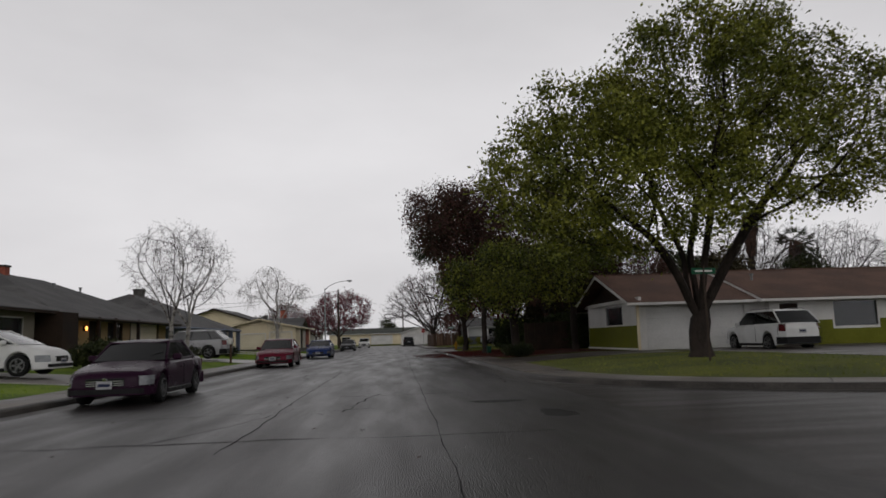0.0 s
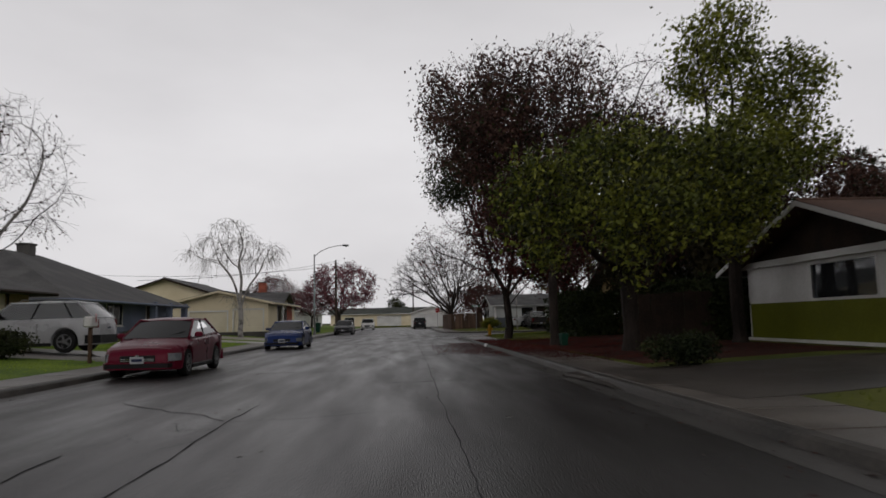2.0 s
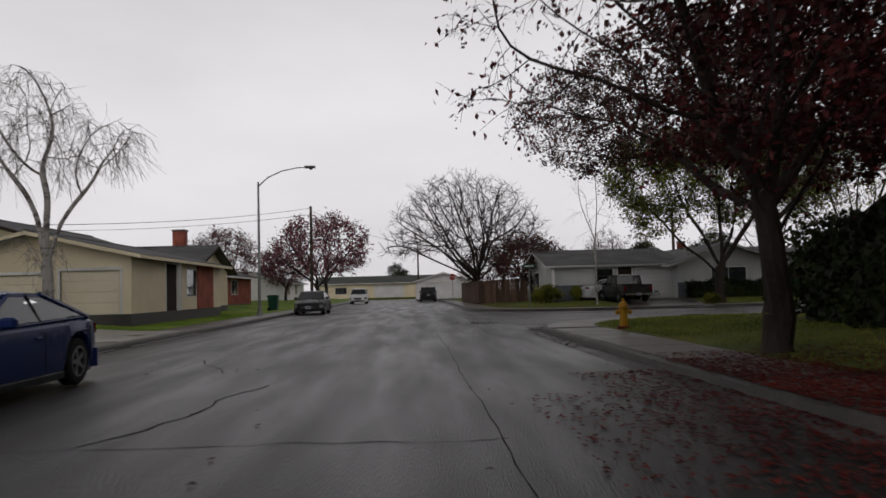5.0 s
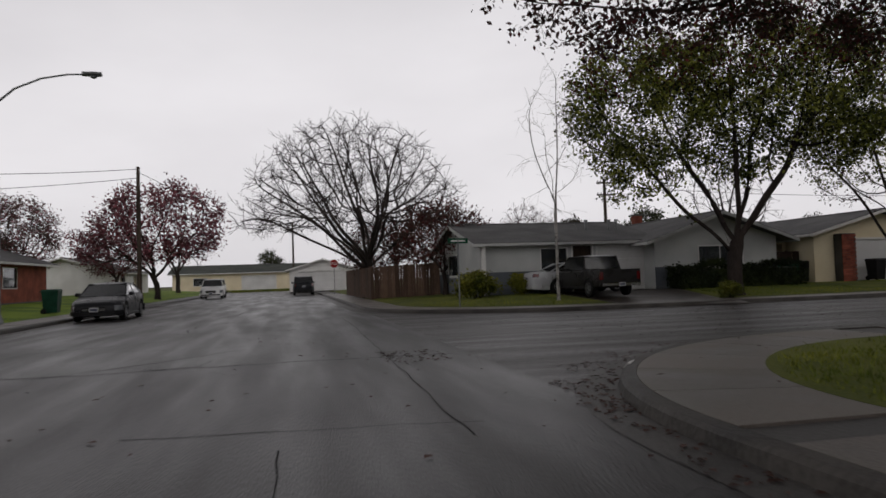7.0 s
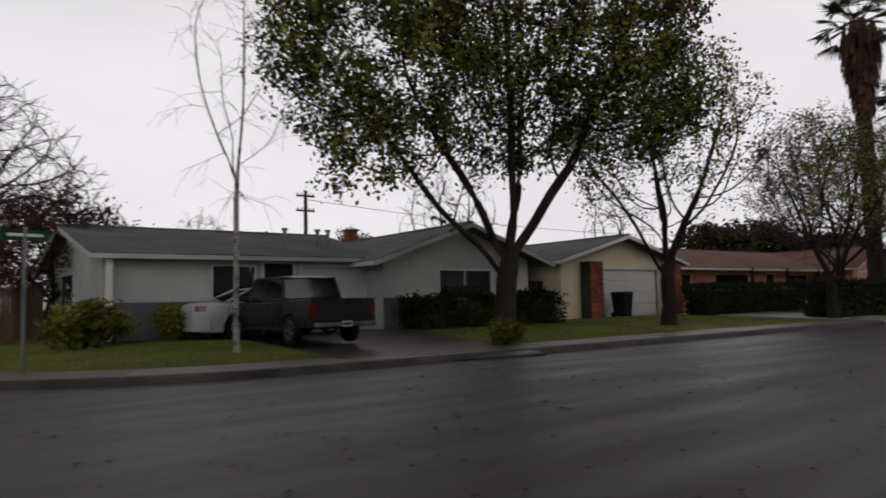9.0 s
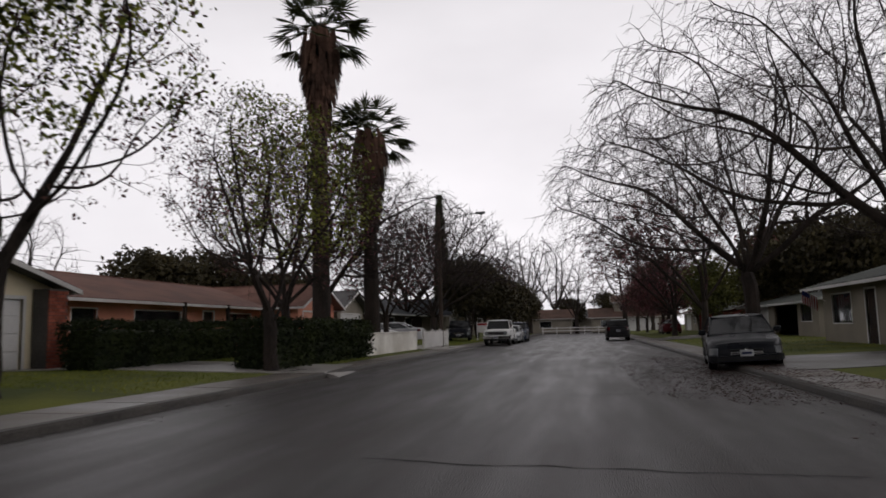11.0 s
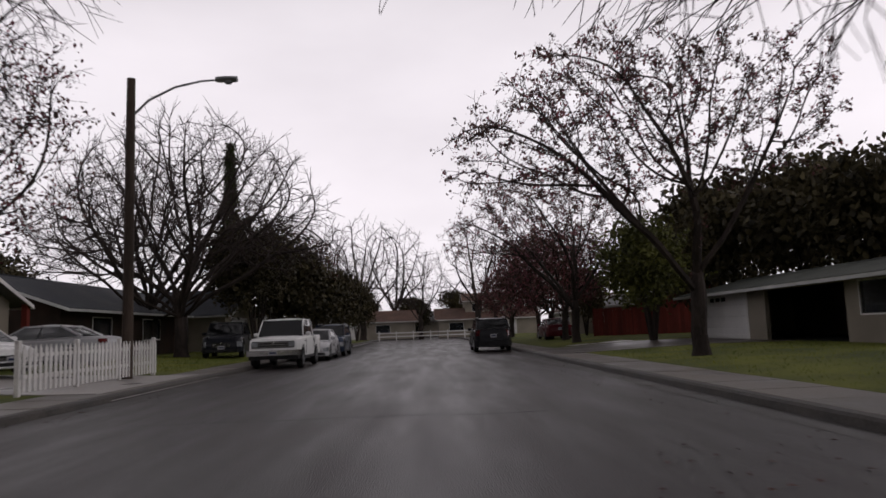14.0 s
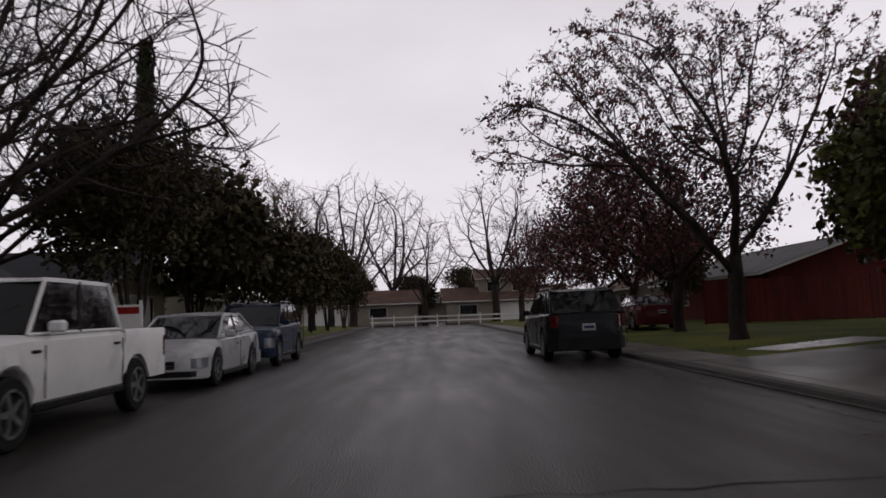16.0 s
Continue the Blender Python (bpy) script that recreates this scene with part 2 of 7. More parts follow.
M_LEAF_R = mat("dark_red_leaves", (0.080, 0.010, 0.013), (0.180, 0.034, 0.032), 0.6, 0.6, 3, 0.0, per_island=0.45)
M_LEAF_P = mat("plum_leaves", (0.13, 0.034, 0.050), (0.34, 0.105, 0.125), 0.6, 0.6, 3, 0.0, per_island=0.45)
M_LEAF_Y = mat("yellow_green_leaves", (0.09, 0.11, 0.012), (0.26, 0.25, 0.030), 0.55, 0.8, 4, 0.0, per_island=0.4)
M_LEAF_K = mat("brown_green_leaves", (0.035, 0.030, 0.013), (0.095, 0.078, 0.036), 0.6, 0.6, 3, 0.0, per_island=0.4)
M_LEAF_O = mat("olive_leaves", (0.055, 0.062, 0.014), (0.15, 0.155, 0.036), 0.55, 0.6, 3, 0.0, per_island=0.4)
M_PALM = mat("palm_fronds", (0.030, 0.045, 0.014), (0.085, 0.095, 0.035), 0.6, 0.8, 4, 0.0, per_island=0.3)
M_SKIRT = mat("dead_palm_fronds", (0.060, 0.034, 0.024), (0.155, 0.085, 0.060), 0.9, 0.8, 5, 0.0, per_island=0.35)
M_ROOF_G = banded(mat("grey_shingles", (0.112, 0.110, 0.110), (0.23, 0.224, 0.222), 0.75, 0.7, 14, 0.5), (0, 0, 14.0))
M_ROOF_D = banded(mat("slate_blue_shingles", (0.040, 0.045, 0.055), (0.085, 0.092, 0.108), 0.7, 0.7, 14, 0.5), (0, 0, 14.0))
M_ROOF_B = banded(mat("brown_shingles", (0.135, 0.080, 0.062), (0.235, 0.145, 0.112), 0.8, 0.7, 14, 0.5), (0, 0, 14.0))
M_ROOF_P = banded(mat("rose_brown_shingles", (0.22, 0.11, 0.085), (0.36, 0.195, 0.154), 0.8, 0.7, 14, 0.5), (0, 0, 14.0))
M_ROOF_GR = banded(mat("mossy_grey_shingles", (0.075, 0.085, 0.075), (0.15, 0.16, 0.14), 0.8, 0.7, 14, 0.5), (0, 0, 14.0))
M_WHITE = mat("white_paint", (0.60, 0.585, 0.56), (0.76, 0.745, 0.725), 0.55, 0.6, 18, 0.08, wet=0.85)
M_GDOOR = banded(mat("white_garage_door_paint", (0.58, 0.57, 0.56), (0.72, 0.71, 0.70), 0.5, 0.5, 18, 0.05, wet=0.85), (0, 0, 1.9), 0.012, 0.8)
M_CREAM = mat("cream_stucco", (0.60, 0.51, 0.35), (0.74, 0.65, 0.47), 0.85, 0.5, 30, 0.4, wet=0.95)
M_CDOOR = banded(mat("cream_garage_door_paint", (0.68, 0.60, 0.44), (0.78, 0.70, 0.54), 0.6, 0.5, 18, 0.05, wet=0.85), (0, 0, 1.9), 0.012, 0.8)
M_TAN = mat("tan_stucco", (0.36, 0.25, 0.125), (0.48, 0.345, 0.19), 0.85, 0.5, 30, 0.4, wet=0.8)
M_BLUEG = banded(mat("blue_grey_siding", (0.14, 0.165, 0.235), (0.225, 0.255, 0.345), 0.7, 0.6, 20, 0.2, wet=0.85), (0, 0, 6.0), 0.015, 0.7)
M_BLOCK = mat("aged_white_block", (0.50, 0.47, 0.42), (0.74, 0.72, 0.67), 0.75, 0.7, 12, 0.3, wet=1.0)
M_GREYS = mat("grey_stucco", (0.38, 0.385, 0.375), (0.53, 0.535, 0.515), 0.85, 0.5, 30, 0.35, wet=0.95)
M_GREYD = banded(mat("slate_grey_siding", (0.15, 0.165, 0.19), (0.23, 0.245, 0.275), 0.75, 0.6, 20, 0.2), (0, 0, 6.0), 0.015, 0.6)
M_GREEN = banded(mat("olive_green_siding", (0.17, 0.18, 0.012), (0.25, 0.26, 0.030), 0.7, 0.6, 20, 0.15), (6.0, 0, 0), 0.015, 0.7)
M_PINK = mat("salmon_pink_stucco", (0.56, 0.225, 0.152), (0.68, 0.315, 0.222), 0.85, 0.5, 30, 0.4, wet=0.95)
M_PDOOR = banded(mat("pink_garage_door_paint", (0.52, 0.24, 0.17), (0.62, 0.31, 0.23), 0.6, 0.5, 18, 0.05, wet=0.95), (0, 0, 1.9), 0.012, 0.8)
M_BRICK = mat("red_brick", (0.16, 0.045, 0.030), (0.30, 0.095, 0.062), 0.85, 1.5, 14, 0.6, per_object=0.25, wet=0.95)
M_DARKRED = mat("dark_red_stain", (0.13, 0.020, 0.014), (0.215, 0.040, 0.028), 0.75, 0.9, 18, 0.3, stretch=(1, 1, 0.3), per_object=0.2)
M_BROWNW = mat("weathered_brown_wood", (0.085, 0.052, 0.036), (0.185, 0.115, 0.080), 0.85, 1.2, 22, 0.5, stretch=(1, 1, 0.2), per_object=0.25)
M_DARKW = mat("dark_brown_wood", (0.030, 0.020, 0.015), (0.070, 0.046, 0.034), 0.8, 1.2, 22, 0.4)
# near-black: the dimness inside rooms and cars is put into the colour
M_DARK = mat("unlit_interior", (0.012, 0.012, 0.013), (0.025, 0.024, 0.024), 0.8, 2, 20, 0.0)
M_BEIGE = mat("beige_stucco", (0.34, 0.30, 0.24), (0.46, 0.41, 0.335), 0.85, 0.5, 30, 0.35, wet=0.55)
M_METAL = mat("galvanised_steel", (0.27, 0.28, 0.28), (0.40, 0.41, 0.41), 0.45, 2, 30, 0.05, metal=0.7)
M_POLE = mat("dark_timber_pole", (0.050, 0.036, 0.028), (0.11, 0.082, 0.064), 0.85, 2, 22, 0.6, stretch=(1, 1, 0.2))
M_YELLOW = mat("yellow_hydrant_paint", (0.50, 0.24, 0.012), (0.64, 0.35, 0.03), 0.5, 3, 30, 0.1)
M_RED = mat("red_sign_sheet", (0.36, 0.012, 0.014), (0.46, 0.022, 0.022), 0.4, 2, 20, 0.0)
M_SIGNG = mat("green_sign_sheet", (0.006, 0.085, 0.040), (0.012, 0.13, 0.062), 0.4, 2, 20, 0.0)
M_BING = mat("green_bin_plastic", (0.008, 0.050, 0.030), (0.016, 0.085, 0.052), 0.5, 3, 25, 0.05)
M_BINK = mat("black_bin_plastic", (0.012, 0.012, 0.013), (0.026, 0.026, 0.027), 0.5, 3, 25, 0.05)
M_TYRE = mat("tyre_rubber", (0.010, 0.010, 0.010), (0.024, 0.024, 0.024), 0.75, 6, 60, 0.2)
M_RIM = mat("alloy_rim", (0.26, 0.265, 0.27), (0.42, 0.425, 0.43), 0.35, 6, 40, 0.0, metal=0.8)
M_TRIM = mat("black_plastic_trim", (0.010, 0.010, 0.011), (0.022, 0.022, 0.023), 0.5, 5, 50, 0.05)
M_CHROME = mat("chrome", (0.55, 0.55, 0.56), (0.68, 0.68, 0.69), 0.15, 4, 30, 0.0, metal=1.0)
M_LAMPC = mat("headlight_lens", (0.22, 0.235, 0.25), (0.36, 0.38, 0.40), 0.12, 6, 30, 0.0, coat=1.0)
M_TAIL = mat("tail_light_lens", (0.11, 0.006, 0.008), (0.19, 0.010, 0.011), 0.15, 6, 30, 0.0, coat=1.0)
M_PLATE = mat("number_plate", (0.50, 0.50, 0.52), (0.62, 0.62, 0.63), 0.4, 6, 40, 0.0)
M_INK = mat("plate_ink", (0.02, 0.03, 0.08), (0.04, 0.05, 0.11), 0.5, 6, 40, 0.0)
M_GLASS = glass("car_glass", (0.10, 0.11, 0.115))
M_GLASS.node_tree.nodes["Principled BSDF"].inputs["Specular IOR Level"].default_value = 0.8
M_PANE = glass("window_glass", (0.35, 0.38, 0.40))
M_CURT = mat("pale_curtain", (0.34, 0.34, 0.33), (0.50, 0.50, 0.48), 0.9, 3, 20, 0.2, stretch=(6, 6, 0.4))
M_WIRE = mat("cable", (0.010, 0.010, 0.010), (0.02, 0.02, 0.02), 0.6, 4, 30, 0.0)


def paint(name, c, metal=0.3):
    return mat(name, tuple(v * 0.85 for v in c), c, 0.30, 1.2, 40, 0.0, metal=metal * 0.2, coat=0.06, rough_var=0.08, wet=0.9, gloss=0.08)


PAINT = {
    "purple": paint("dark_plum_paint", (0.024, 0.006, 0.020), 0.0), "red": paint("dark_red_paint", (0.115, 0.008, 0.022)),
    "blue": paint("blue_paint", (0.014, 0.030, 0.115)), "black": paint("black_paint", (0.014, 0.014, 0.016), 0.1),
    "silver": paint("silver_paint", (0.42, 0.42, 0.43), 0.6), "white": paint("white_car_paint", (0.72, 0.72, 0.71), 0.0),
    "navy": paint("dark_blue_paint", (0.018, 0.030, 0.060)), "charcoal": paint("charcoal_paint", (0.008, 0.009, 0.012), 0.0),
    "maroon": paint("maroon_paint", (0.075, 0.010, 0.014)), "bronze": paint("grey_bronze_paint", (0.022, 0.021, 0.020), 0.3),
}

# ---- the ground, streets, kerbs, pavements ----
KW, KE = -7.1, 3.63          # kerb lines of the first street
KS, KN = 71.0, 81.76         # kerb lines of the cross street
KC = 11.6                    # north kerb of the side street at the start
WALK = 1.5                   # width of kerb and pavement


def gz(x, y):
    """Height of the lots: they rise gently from the pavement."""
    if x < KW:
        return 0.14 + 0.07 * min(max(KW - x - WALK, 0), 7.5)
    for cx, cy, r, sx, sy in ((KE + 6, KS - 6, 6, -1, 1), (KE + 9, KC + 9, 9, -1, -1), (KE + 7, KN + 7, 7, -1, -1)):
        if (x - cx) * sx > 0 and (y - cy) * sy > 0 and abs(x - cx) < r and abs(y - cy) < r:
            d = r - math.hypot(x - cx, y - cy)
            return 0.0 if d < 0 else 0.14 + 0.042 * min(max(d - WALK, 0), 4.4)
    if y > KN and x > KE:
        return 0.14 + 0.045 * min(max(min(x - KE, y - KN) - WALK, 0), 5)
    if x > KE and KC < y < KS:
        return 0.14 + 0.042 * min(max(min(x - KE, KS - y, y - KC) - WALK, 0), 4.4)
    return 0.0


def at(x, y, turn=0, dz=0.0):
    return pose(x, y, gz(x, y) + dz, 0, 0, turn)


mb = MB().poly([(-1500, -1500, -0.06), (1500, -1500, -0.06), (1500, 1500, -0.06), (-1500, 1500, -0.06)])
tagged(part("ground", mb, M_FIELD), "dull green open ground around the streets", "ground", kind="structure")
mb = MB().poly([(-14, -120, 0), (KE + 0.02, -120, 0), (KE + 0.02, 165, 0), (-14, 165, 0)])
tagged(part("road", mb, M_ROAD), "wet dark grey asphalt street with cracks", "road", kind="structure")
mb = MB()
mb.poly([(KE + 0.02, KS - 8, 0), (190, KS - 8, 0), (190, KN + 9, 0), (KE + 0.02, KN + 9, 0)])
mb.poly([(KE + 0.02, -120, 0), (90, -120, 0), (90, 26, 0), (KE + 0.02, 26, 0)])
tagged(part("side_road", mb, M_ROAD_B), "wet dark asphalt of the side streets", "road", kind="structure")


def arc(cx, cy, r, a0, a1, n=14):
    return [((cx + r * math.cos(radians(a0 + (a1 - a0) * i / n)), cy + r * math.sin(radians(a0 + (a1 - a0) * i / n))),
             (-math.cos(radians(a0 + (a1 - a0) * i / n)), -math.sin(radians(a0 + (a1 - a0) * i / n)))) for i in range(n + 1)]


# kerb lines as (point, inward normal)
LINES = {
    "west": [((KW, y), (-1, 0)) for y in (-120, -40, 0, 40, 80, 120, 165)],
    "north_east": [((KE, 165), (1, 0)), ((KE, 130), (1, 0)), ((KE, 100), (1, 0))] + arc(KE + 7, KN + 7, 7, 180, 270) + [((x, KN), (0, 1)) for x in (20, 50, 80, 110, 190)],
    "south_east": [((90, KC), (0, 1)), ((40, KC), (0, 1))] + arc(KE + 9, KC + 9, 9, 270, 180) + [((KE, 40), (1, 0))] + arc(KE + 6, KS - 6, 6, 180, 90) + [((x, KS), (0, -1)) for x in (20, 50, 80, 110, 190)],
}
SLOPE = {"west": (7.5, 0.07), "north_east": (5.0, 0.045), "south_east": (4.4, 0.042)}
BACK = {"west": [(-300, 165), (-300, -120)], "north_east": [(190, 165)], "south_east": [(190, 12), (120, KC + 5.9)]}


def off(line, d, z):
    return [(p[0] + n[0] * d, p[1] + n[1] * d, z) for p, n in line]


def strip(mb, a, b):
    n = len(a)
    mb.add(a + b, [(i, i + 1, n + i + 1, n + i) for i in range(n - 1)])


for side, line in LINES.items():
    run, rise = SLOPE[side]
    top = 0.14 + run * rise
    mb = MB()
    strip(mb, off(line, -0.42, 0.004), off(line, -0.02, 0.006))
    tagged(part("gutter_" + side, mb, M_GUTTER), "damp concrete gutter along the kerb", "gutter", kind="structure")
    mb = MB()
    strip(mb, off(line, -0.03, 0.0), off(line, 0.0, 0.10))
    strip(mb, off(line, 0.0, 0.10), off(line, 0.035, 0.135))
    strip(mb, off(line, 0.035, 0.135), off(line, 0.16, 0.14))
    strip(mb, off(line, 0.16, 0.14), off(line, 0.16, 0.05))
    tagged(part("kerb_" + side, mb, M_KERB), "weathered concrete kerb", "kerb", kind="structure")
    mb = MB()
    strip(mb, off(line, 0.15, 0.118), off(line, WALK + 0.02, 0.118))
    tagged(part("pavement_" + side, mb, M_GUTTER), "concrete pavement of single slabs", "pavement", kind="structure")
    mb = MB()
    strip(mb, off(line, WALK, 0.11), off(line, WALK + 0.001, 0.145))
    for k in range(5):
        a, b = run * k / 5, run * (k + 1) / 5
        strip(mb, off(line, WALK + a, 0.145 + a * rise), off(line, WALK + b, 0.145 + b * rise))
    inner = off(line, WALK + run, 0.005 + top)
    mb.poly(inner + [(x, y, 0.005 + top) for x, y in BACK[side]])
    tagged(part("lawn_" + side, mb, M_LAWN_W if side == "west" else M_LAWN), "short wet winter lawn", "lawn", kind="structure")
mb = MB().box(-400, 165, -0.05, 400, 420, 0.3).box(190, -100, -0.05, 420, 165, 0.3)
tagged(part("far_lots", mb, M_LAWN), "far lawns at the street ends", "lawn", kind="structure")
mb = MB().box(KE + 0.6, -120, -0.05, 90, 0.4, 0.14)
tagged(part("south_lot", mb, M_LAWN), "lawn across the side street", "lawn", kind="structure")

# slabs of the pavements, each a piece of its own
slab_a = MB().box(0.17, 0.008, 0.06, WALK, 1.492, 0.142, 0.006).mesh("slab")
slab_a.materials.append(M_CONC)


def slabs(side, x, y, dx, dy, turn, count):
    host = bpy.data.objects["pavement_" + side]
    for i in range(count):
        ob = part("slab", slab_a, None, host)
        ob.matrix_local = pose(x + dx * i, y + dy * i, rng.uniform(-0.004, 0.004), rng.uniform(-0.12, 0.12), rng.uniform(-0.12, 0.12), turn)


def corner_slabs(side, cx, cy, r, a0, a1, count):
    """Wedge-shaped slabs round a corner."""
    host = bpy.data.objects["pavement_" + side]
    for i in range(count):
        b0, b1 = a0 + (a1 - a0) * i / count, a0 + (a1 - a0) * (i + 1) / count
        b0, b1 = b0 + (b1 - b0) * 0.006, b1 - (b1 - b0) * 0.006
        rows = []
        for k in range(5):
            a = radians(b0 + (b1 - b0) * k / 4)
            c, d = math.cos(a), math.sin(a)
            rows.append([(cx + (r - 0.17) * c, cy + (r - 0.17) * d, 0.06), (cx + (r - 0.17) * c, cy + (r - 0.17) * d, 0.142), (cx + (r - WALK) * c, cy + (r - WALK) * d, 0.142), (cx + (r - WALK) * c, cy + (r - WALK) * d, 0.06)])
        part("slab", MB().loft(rows, caps=True), M_CONC, host)


corner_slabs("south_east", KE + 6, KS - 6, 6, 180, 90, 6)
corner_slabs("south_east", KE + 9, KC + 9, 9, 270, 180, 9)
corner_slabs("north_east", KE + 7, KN + 7, 7, 180, 270, 7)
slabs("west", KW, 1.5, 0, 1.5, 180, 70)
slabs("south_east", KE, 21, 0, 1.5, 0, 29)
slabs("north_east", 12, KN, 1.5, 0, 90, 70)
slabs("south_east", 10.5, KS, 1.5, 0, -90, 70)
slabs("north_east", KE, 89, 0, 1.5, 0, 20)


DRIVES = []


def driveway(name, x0, y0, x1, y1, w0, w1, material, label):
    """A sloping slab from the gutter up to a garage; x0, y0 lies on the kerb line."""
    DRIVES.append((Vector((x0, y0)), Vector((x1, y1)), max(w0, w1) / 2))
    mb = MB()
    d = Vector((x1 - x0, y1 - y0))
    n = Vector((-d.y, d.x)).normalized()
    steps = max(4, int(d.length / 0.6))
    rows = [(-0.04, 0.03), (0.05, 0.07), (0.5, 0.152)]
    rows += [(0.5 + (d.length - 0.5) * i / steps, None) for i in range(1, steps + 1)]
    left, right = [], []
    for s, z in rows:
        p = Vector((x0, y0)) + d.normalized() * s
        w = (w0 + 0.9 if s < 0.3 else w0 + (w1 - w0) * s / d.length) / 2
        for side, sign in ((left, -1), (right, 1)):
            q = p + n * w * sign
            side.append((q.x, q.y, z if z is not None else max(gz(q.x, q.y), gz(p.x, p.y)) + 0.018))
    strip(mb, left, right)
    strip(mb, [(x, y, z - 0.12) for x, y, z in left], left)
    strip(mb, right, [(x, y, z - 0.12) for x, y, z in right])
    return tagged(part(name, mb, material), label, "driveway", kind="structure")


driveway("driveway_plum", KW, 23.2, -15, 23.2, 4.6, 4.6, M_DRIVE, "damp concrete driveway with a white car")
driveway("driveway_tan", KW, 43.9, -15, 43.9, 5.0, 5.0, M_DRIVE, "damp concrete driveway with a silver car")
driveway("driveway_blue", KW, 61.3, -14.5, 61.3, 3.0, 3.0, M_DRIVE, "pale wet driveway strip between lawns")
driveway("driveway_cream", KW, 67.2, -17, 67.2, 5.0, 5.0, M_DRIVE, "pale wet concrete driveway to the side garage")
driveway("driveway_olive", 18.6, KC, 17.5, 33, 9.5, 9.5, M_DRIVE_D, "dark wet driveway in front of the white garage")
driveway("driveway_olive_side", KE, 30.6, 12, 31.2, 5.6, 4.2, M_DRIVE_D, "dark brown wet drive beside the green house")
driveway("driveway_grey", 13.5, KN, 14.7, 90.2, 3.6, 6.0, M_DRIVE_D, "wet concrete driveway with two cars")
driveway("driveway_brick", 35.6, KN, 34.2, 91, 4.4, 5.0, M_DRIVE, "pale wet driveway beside the brick garage")
driveway("driveway_pink", 57.0, KN, 57.0, 92, 6.5, 5.0, M_DRIVE, "concrete driveway behind the picket fence")
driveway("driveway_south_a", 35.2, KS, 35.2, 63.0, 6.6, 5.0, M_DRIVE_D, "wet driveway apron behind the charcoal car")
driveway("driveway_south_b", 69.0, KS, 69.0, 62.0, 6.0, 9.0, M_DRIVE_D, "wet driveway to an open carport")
driveway("driveway_south_c", 73.4, 69.3, 74.4, 65.4, 1.0, 1.4, M_DRIVE, "pale paved path between lawns")


# cracks filled with tar, patches and the seam along the street
def crack(mb, x0, y0, x1, y1, w, wob, r):
    n = max(6, int(math.hypot(x1 - x0, y1 - y0) / 0.35))
    d = Vector((x1 - x0, y1 - y0)).normalized()
    q = Vector((-d.y, d.x))
    a, b, o = [], [], 0.0
    for i in range(n + 1):
        o = o * 0.85 + r.uniform(-wob, wob)
        p = Vector((x0, y0)).lerp(Vector((x1, y1)), i / n) + q * o
        ww = w * r.uniform(0.35, 1.3)
        a.append((*(p - q * ww / 2), 0.004))
        b.append((*(p + q * ww / 2), 0.004))
    strip(mb, a, b)


r = random.Random(3)
mb = MB()
crack(mb, 0.55, -6, 0.75, 66, 0.012, 0.02, r)
crack(mb, -1.95, 8, -2.1, 30, 0.025, 0.03, r)
y = 9.0
while y < 128:
    x0 = r.uniform(-7, -4) if r.random() < 0.7 else r.uniform(-3, 0)
    crack(mb, x0, y, r.uniform(-0.5, 3.4), y + r.uniform(-0.8, 0.8), r.uniform(0.02, 0.05), 0.10, r)
    if r.random() < 0.6:
        crack(mb, r.uniform(-5, 0), y, r.uniform(-5, 0), y + r.uniform(2, 4), 0.03, 0.12, r)
    y += r.uniform(3.0, 6.0)
crack(mb, 2.2, 66, 2.6, 84, 0.014, 0.03, r)
for x in range(14, 120, 7):
    crack(mb, x, r.uniform(72, 74), x + r.uniform(-1, 1), r.uniform(77, 81), 0.03, 0.1, r)
for cx, cy in ((-1.6, 12.5), (-0.6, 16.5), (-2.4, 27.0), (-1.2, 41.5), (-2.6, 62.5), (-0.4, 72.0), (17.0, 75.8), (33.0, 74.4), (52.0, 77.0)):
    for _ in range(7):
        a = r.uniform(0, 6.283)
        x0, y0 = cx + r.uniform(-0.7, 0.7), cy + r.uniform(-1.0, 1.0)
        crack(mb, x0, y0, x0 + math.cos(a) * r.uniform(0.4, 1.1), y0 + math.sin(a) * r.uniform(0.4, 1.1), 0.010, 0.05, r)
tagged(part("road_crack", mb, M_TAR), "dark tar-filled cracks across the asphalt", "crack", kind="structure")


def blot(mb, cx, cy, rx, ry, z, r):
    n = 22
    ph = [r.uniform(0, 6.3) for _ in range(3)]
    pts = []
    for i in range(n):
        a = 2 * math.pi * i / n
        k = 1 + 0.18 * math.sin(2 * a + ph[0]) + 0.12 * math.sin(3 * a + ph[1]) + 0.08 * math.sin(7 * a + ph[2])
        pts.append((cx + rx * k * math.cos(a), cy + ry * k * math.sin(a), z))
    mb.poly(pts)


mb = MB()
for cx, cy, rx, ry in ((1.9, 13.2, 0.62, 0.22), (2.5, 10.9, 0.30, 0.5)):
    blot(mb, cx, cy, rx, ry, 0.003, r)
tagged(part("road_patch", mb, M_PATCH), "dark worn patches in the asphalt", "patch", kind="structure")
# bed of leaf mould under the red-leaved trees
mb = MB()
for k in range(8):
    x0, x1 = KE + WALK + 0.2 + k * 0.7, KE + WALK + 0.9 + k * 0.7
    e0, e1 = 52.2 + 0.62 * k, 52.2 + 0.62 * (k + 1)
    strip(mb, [(x0, y, gz(x0, y) + 0.012) for y in (34.6, 38, 42, 46, 49, 51, e0)], [(x1, y, gz(x1, y) + 0.012) for y in (34.6, 38, 42, 46, 49, 51, e1)])
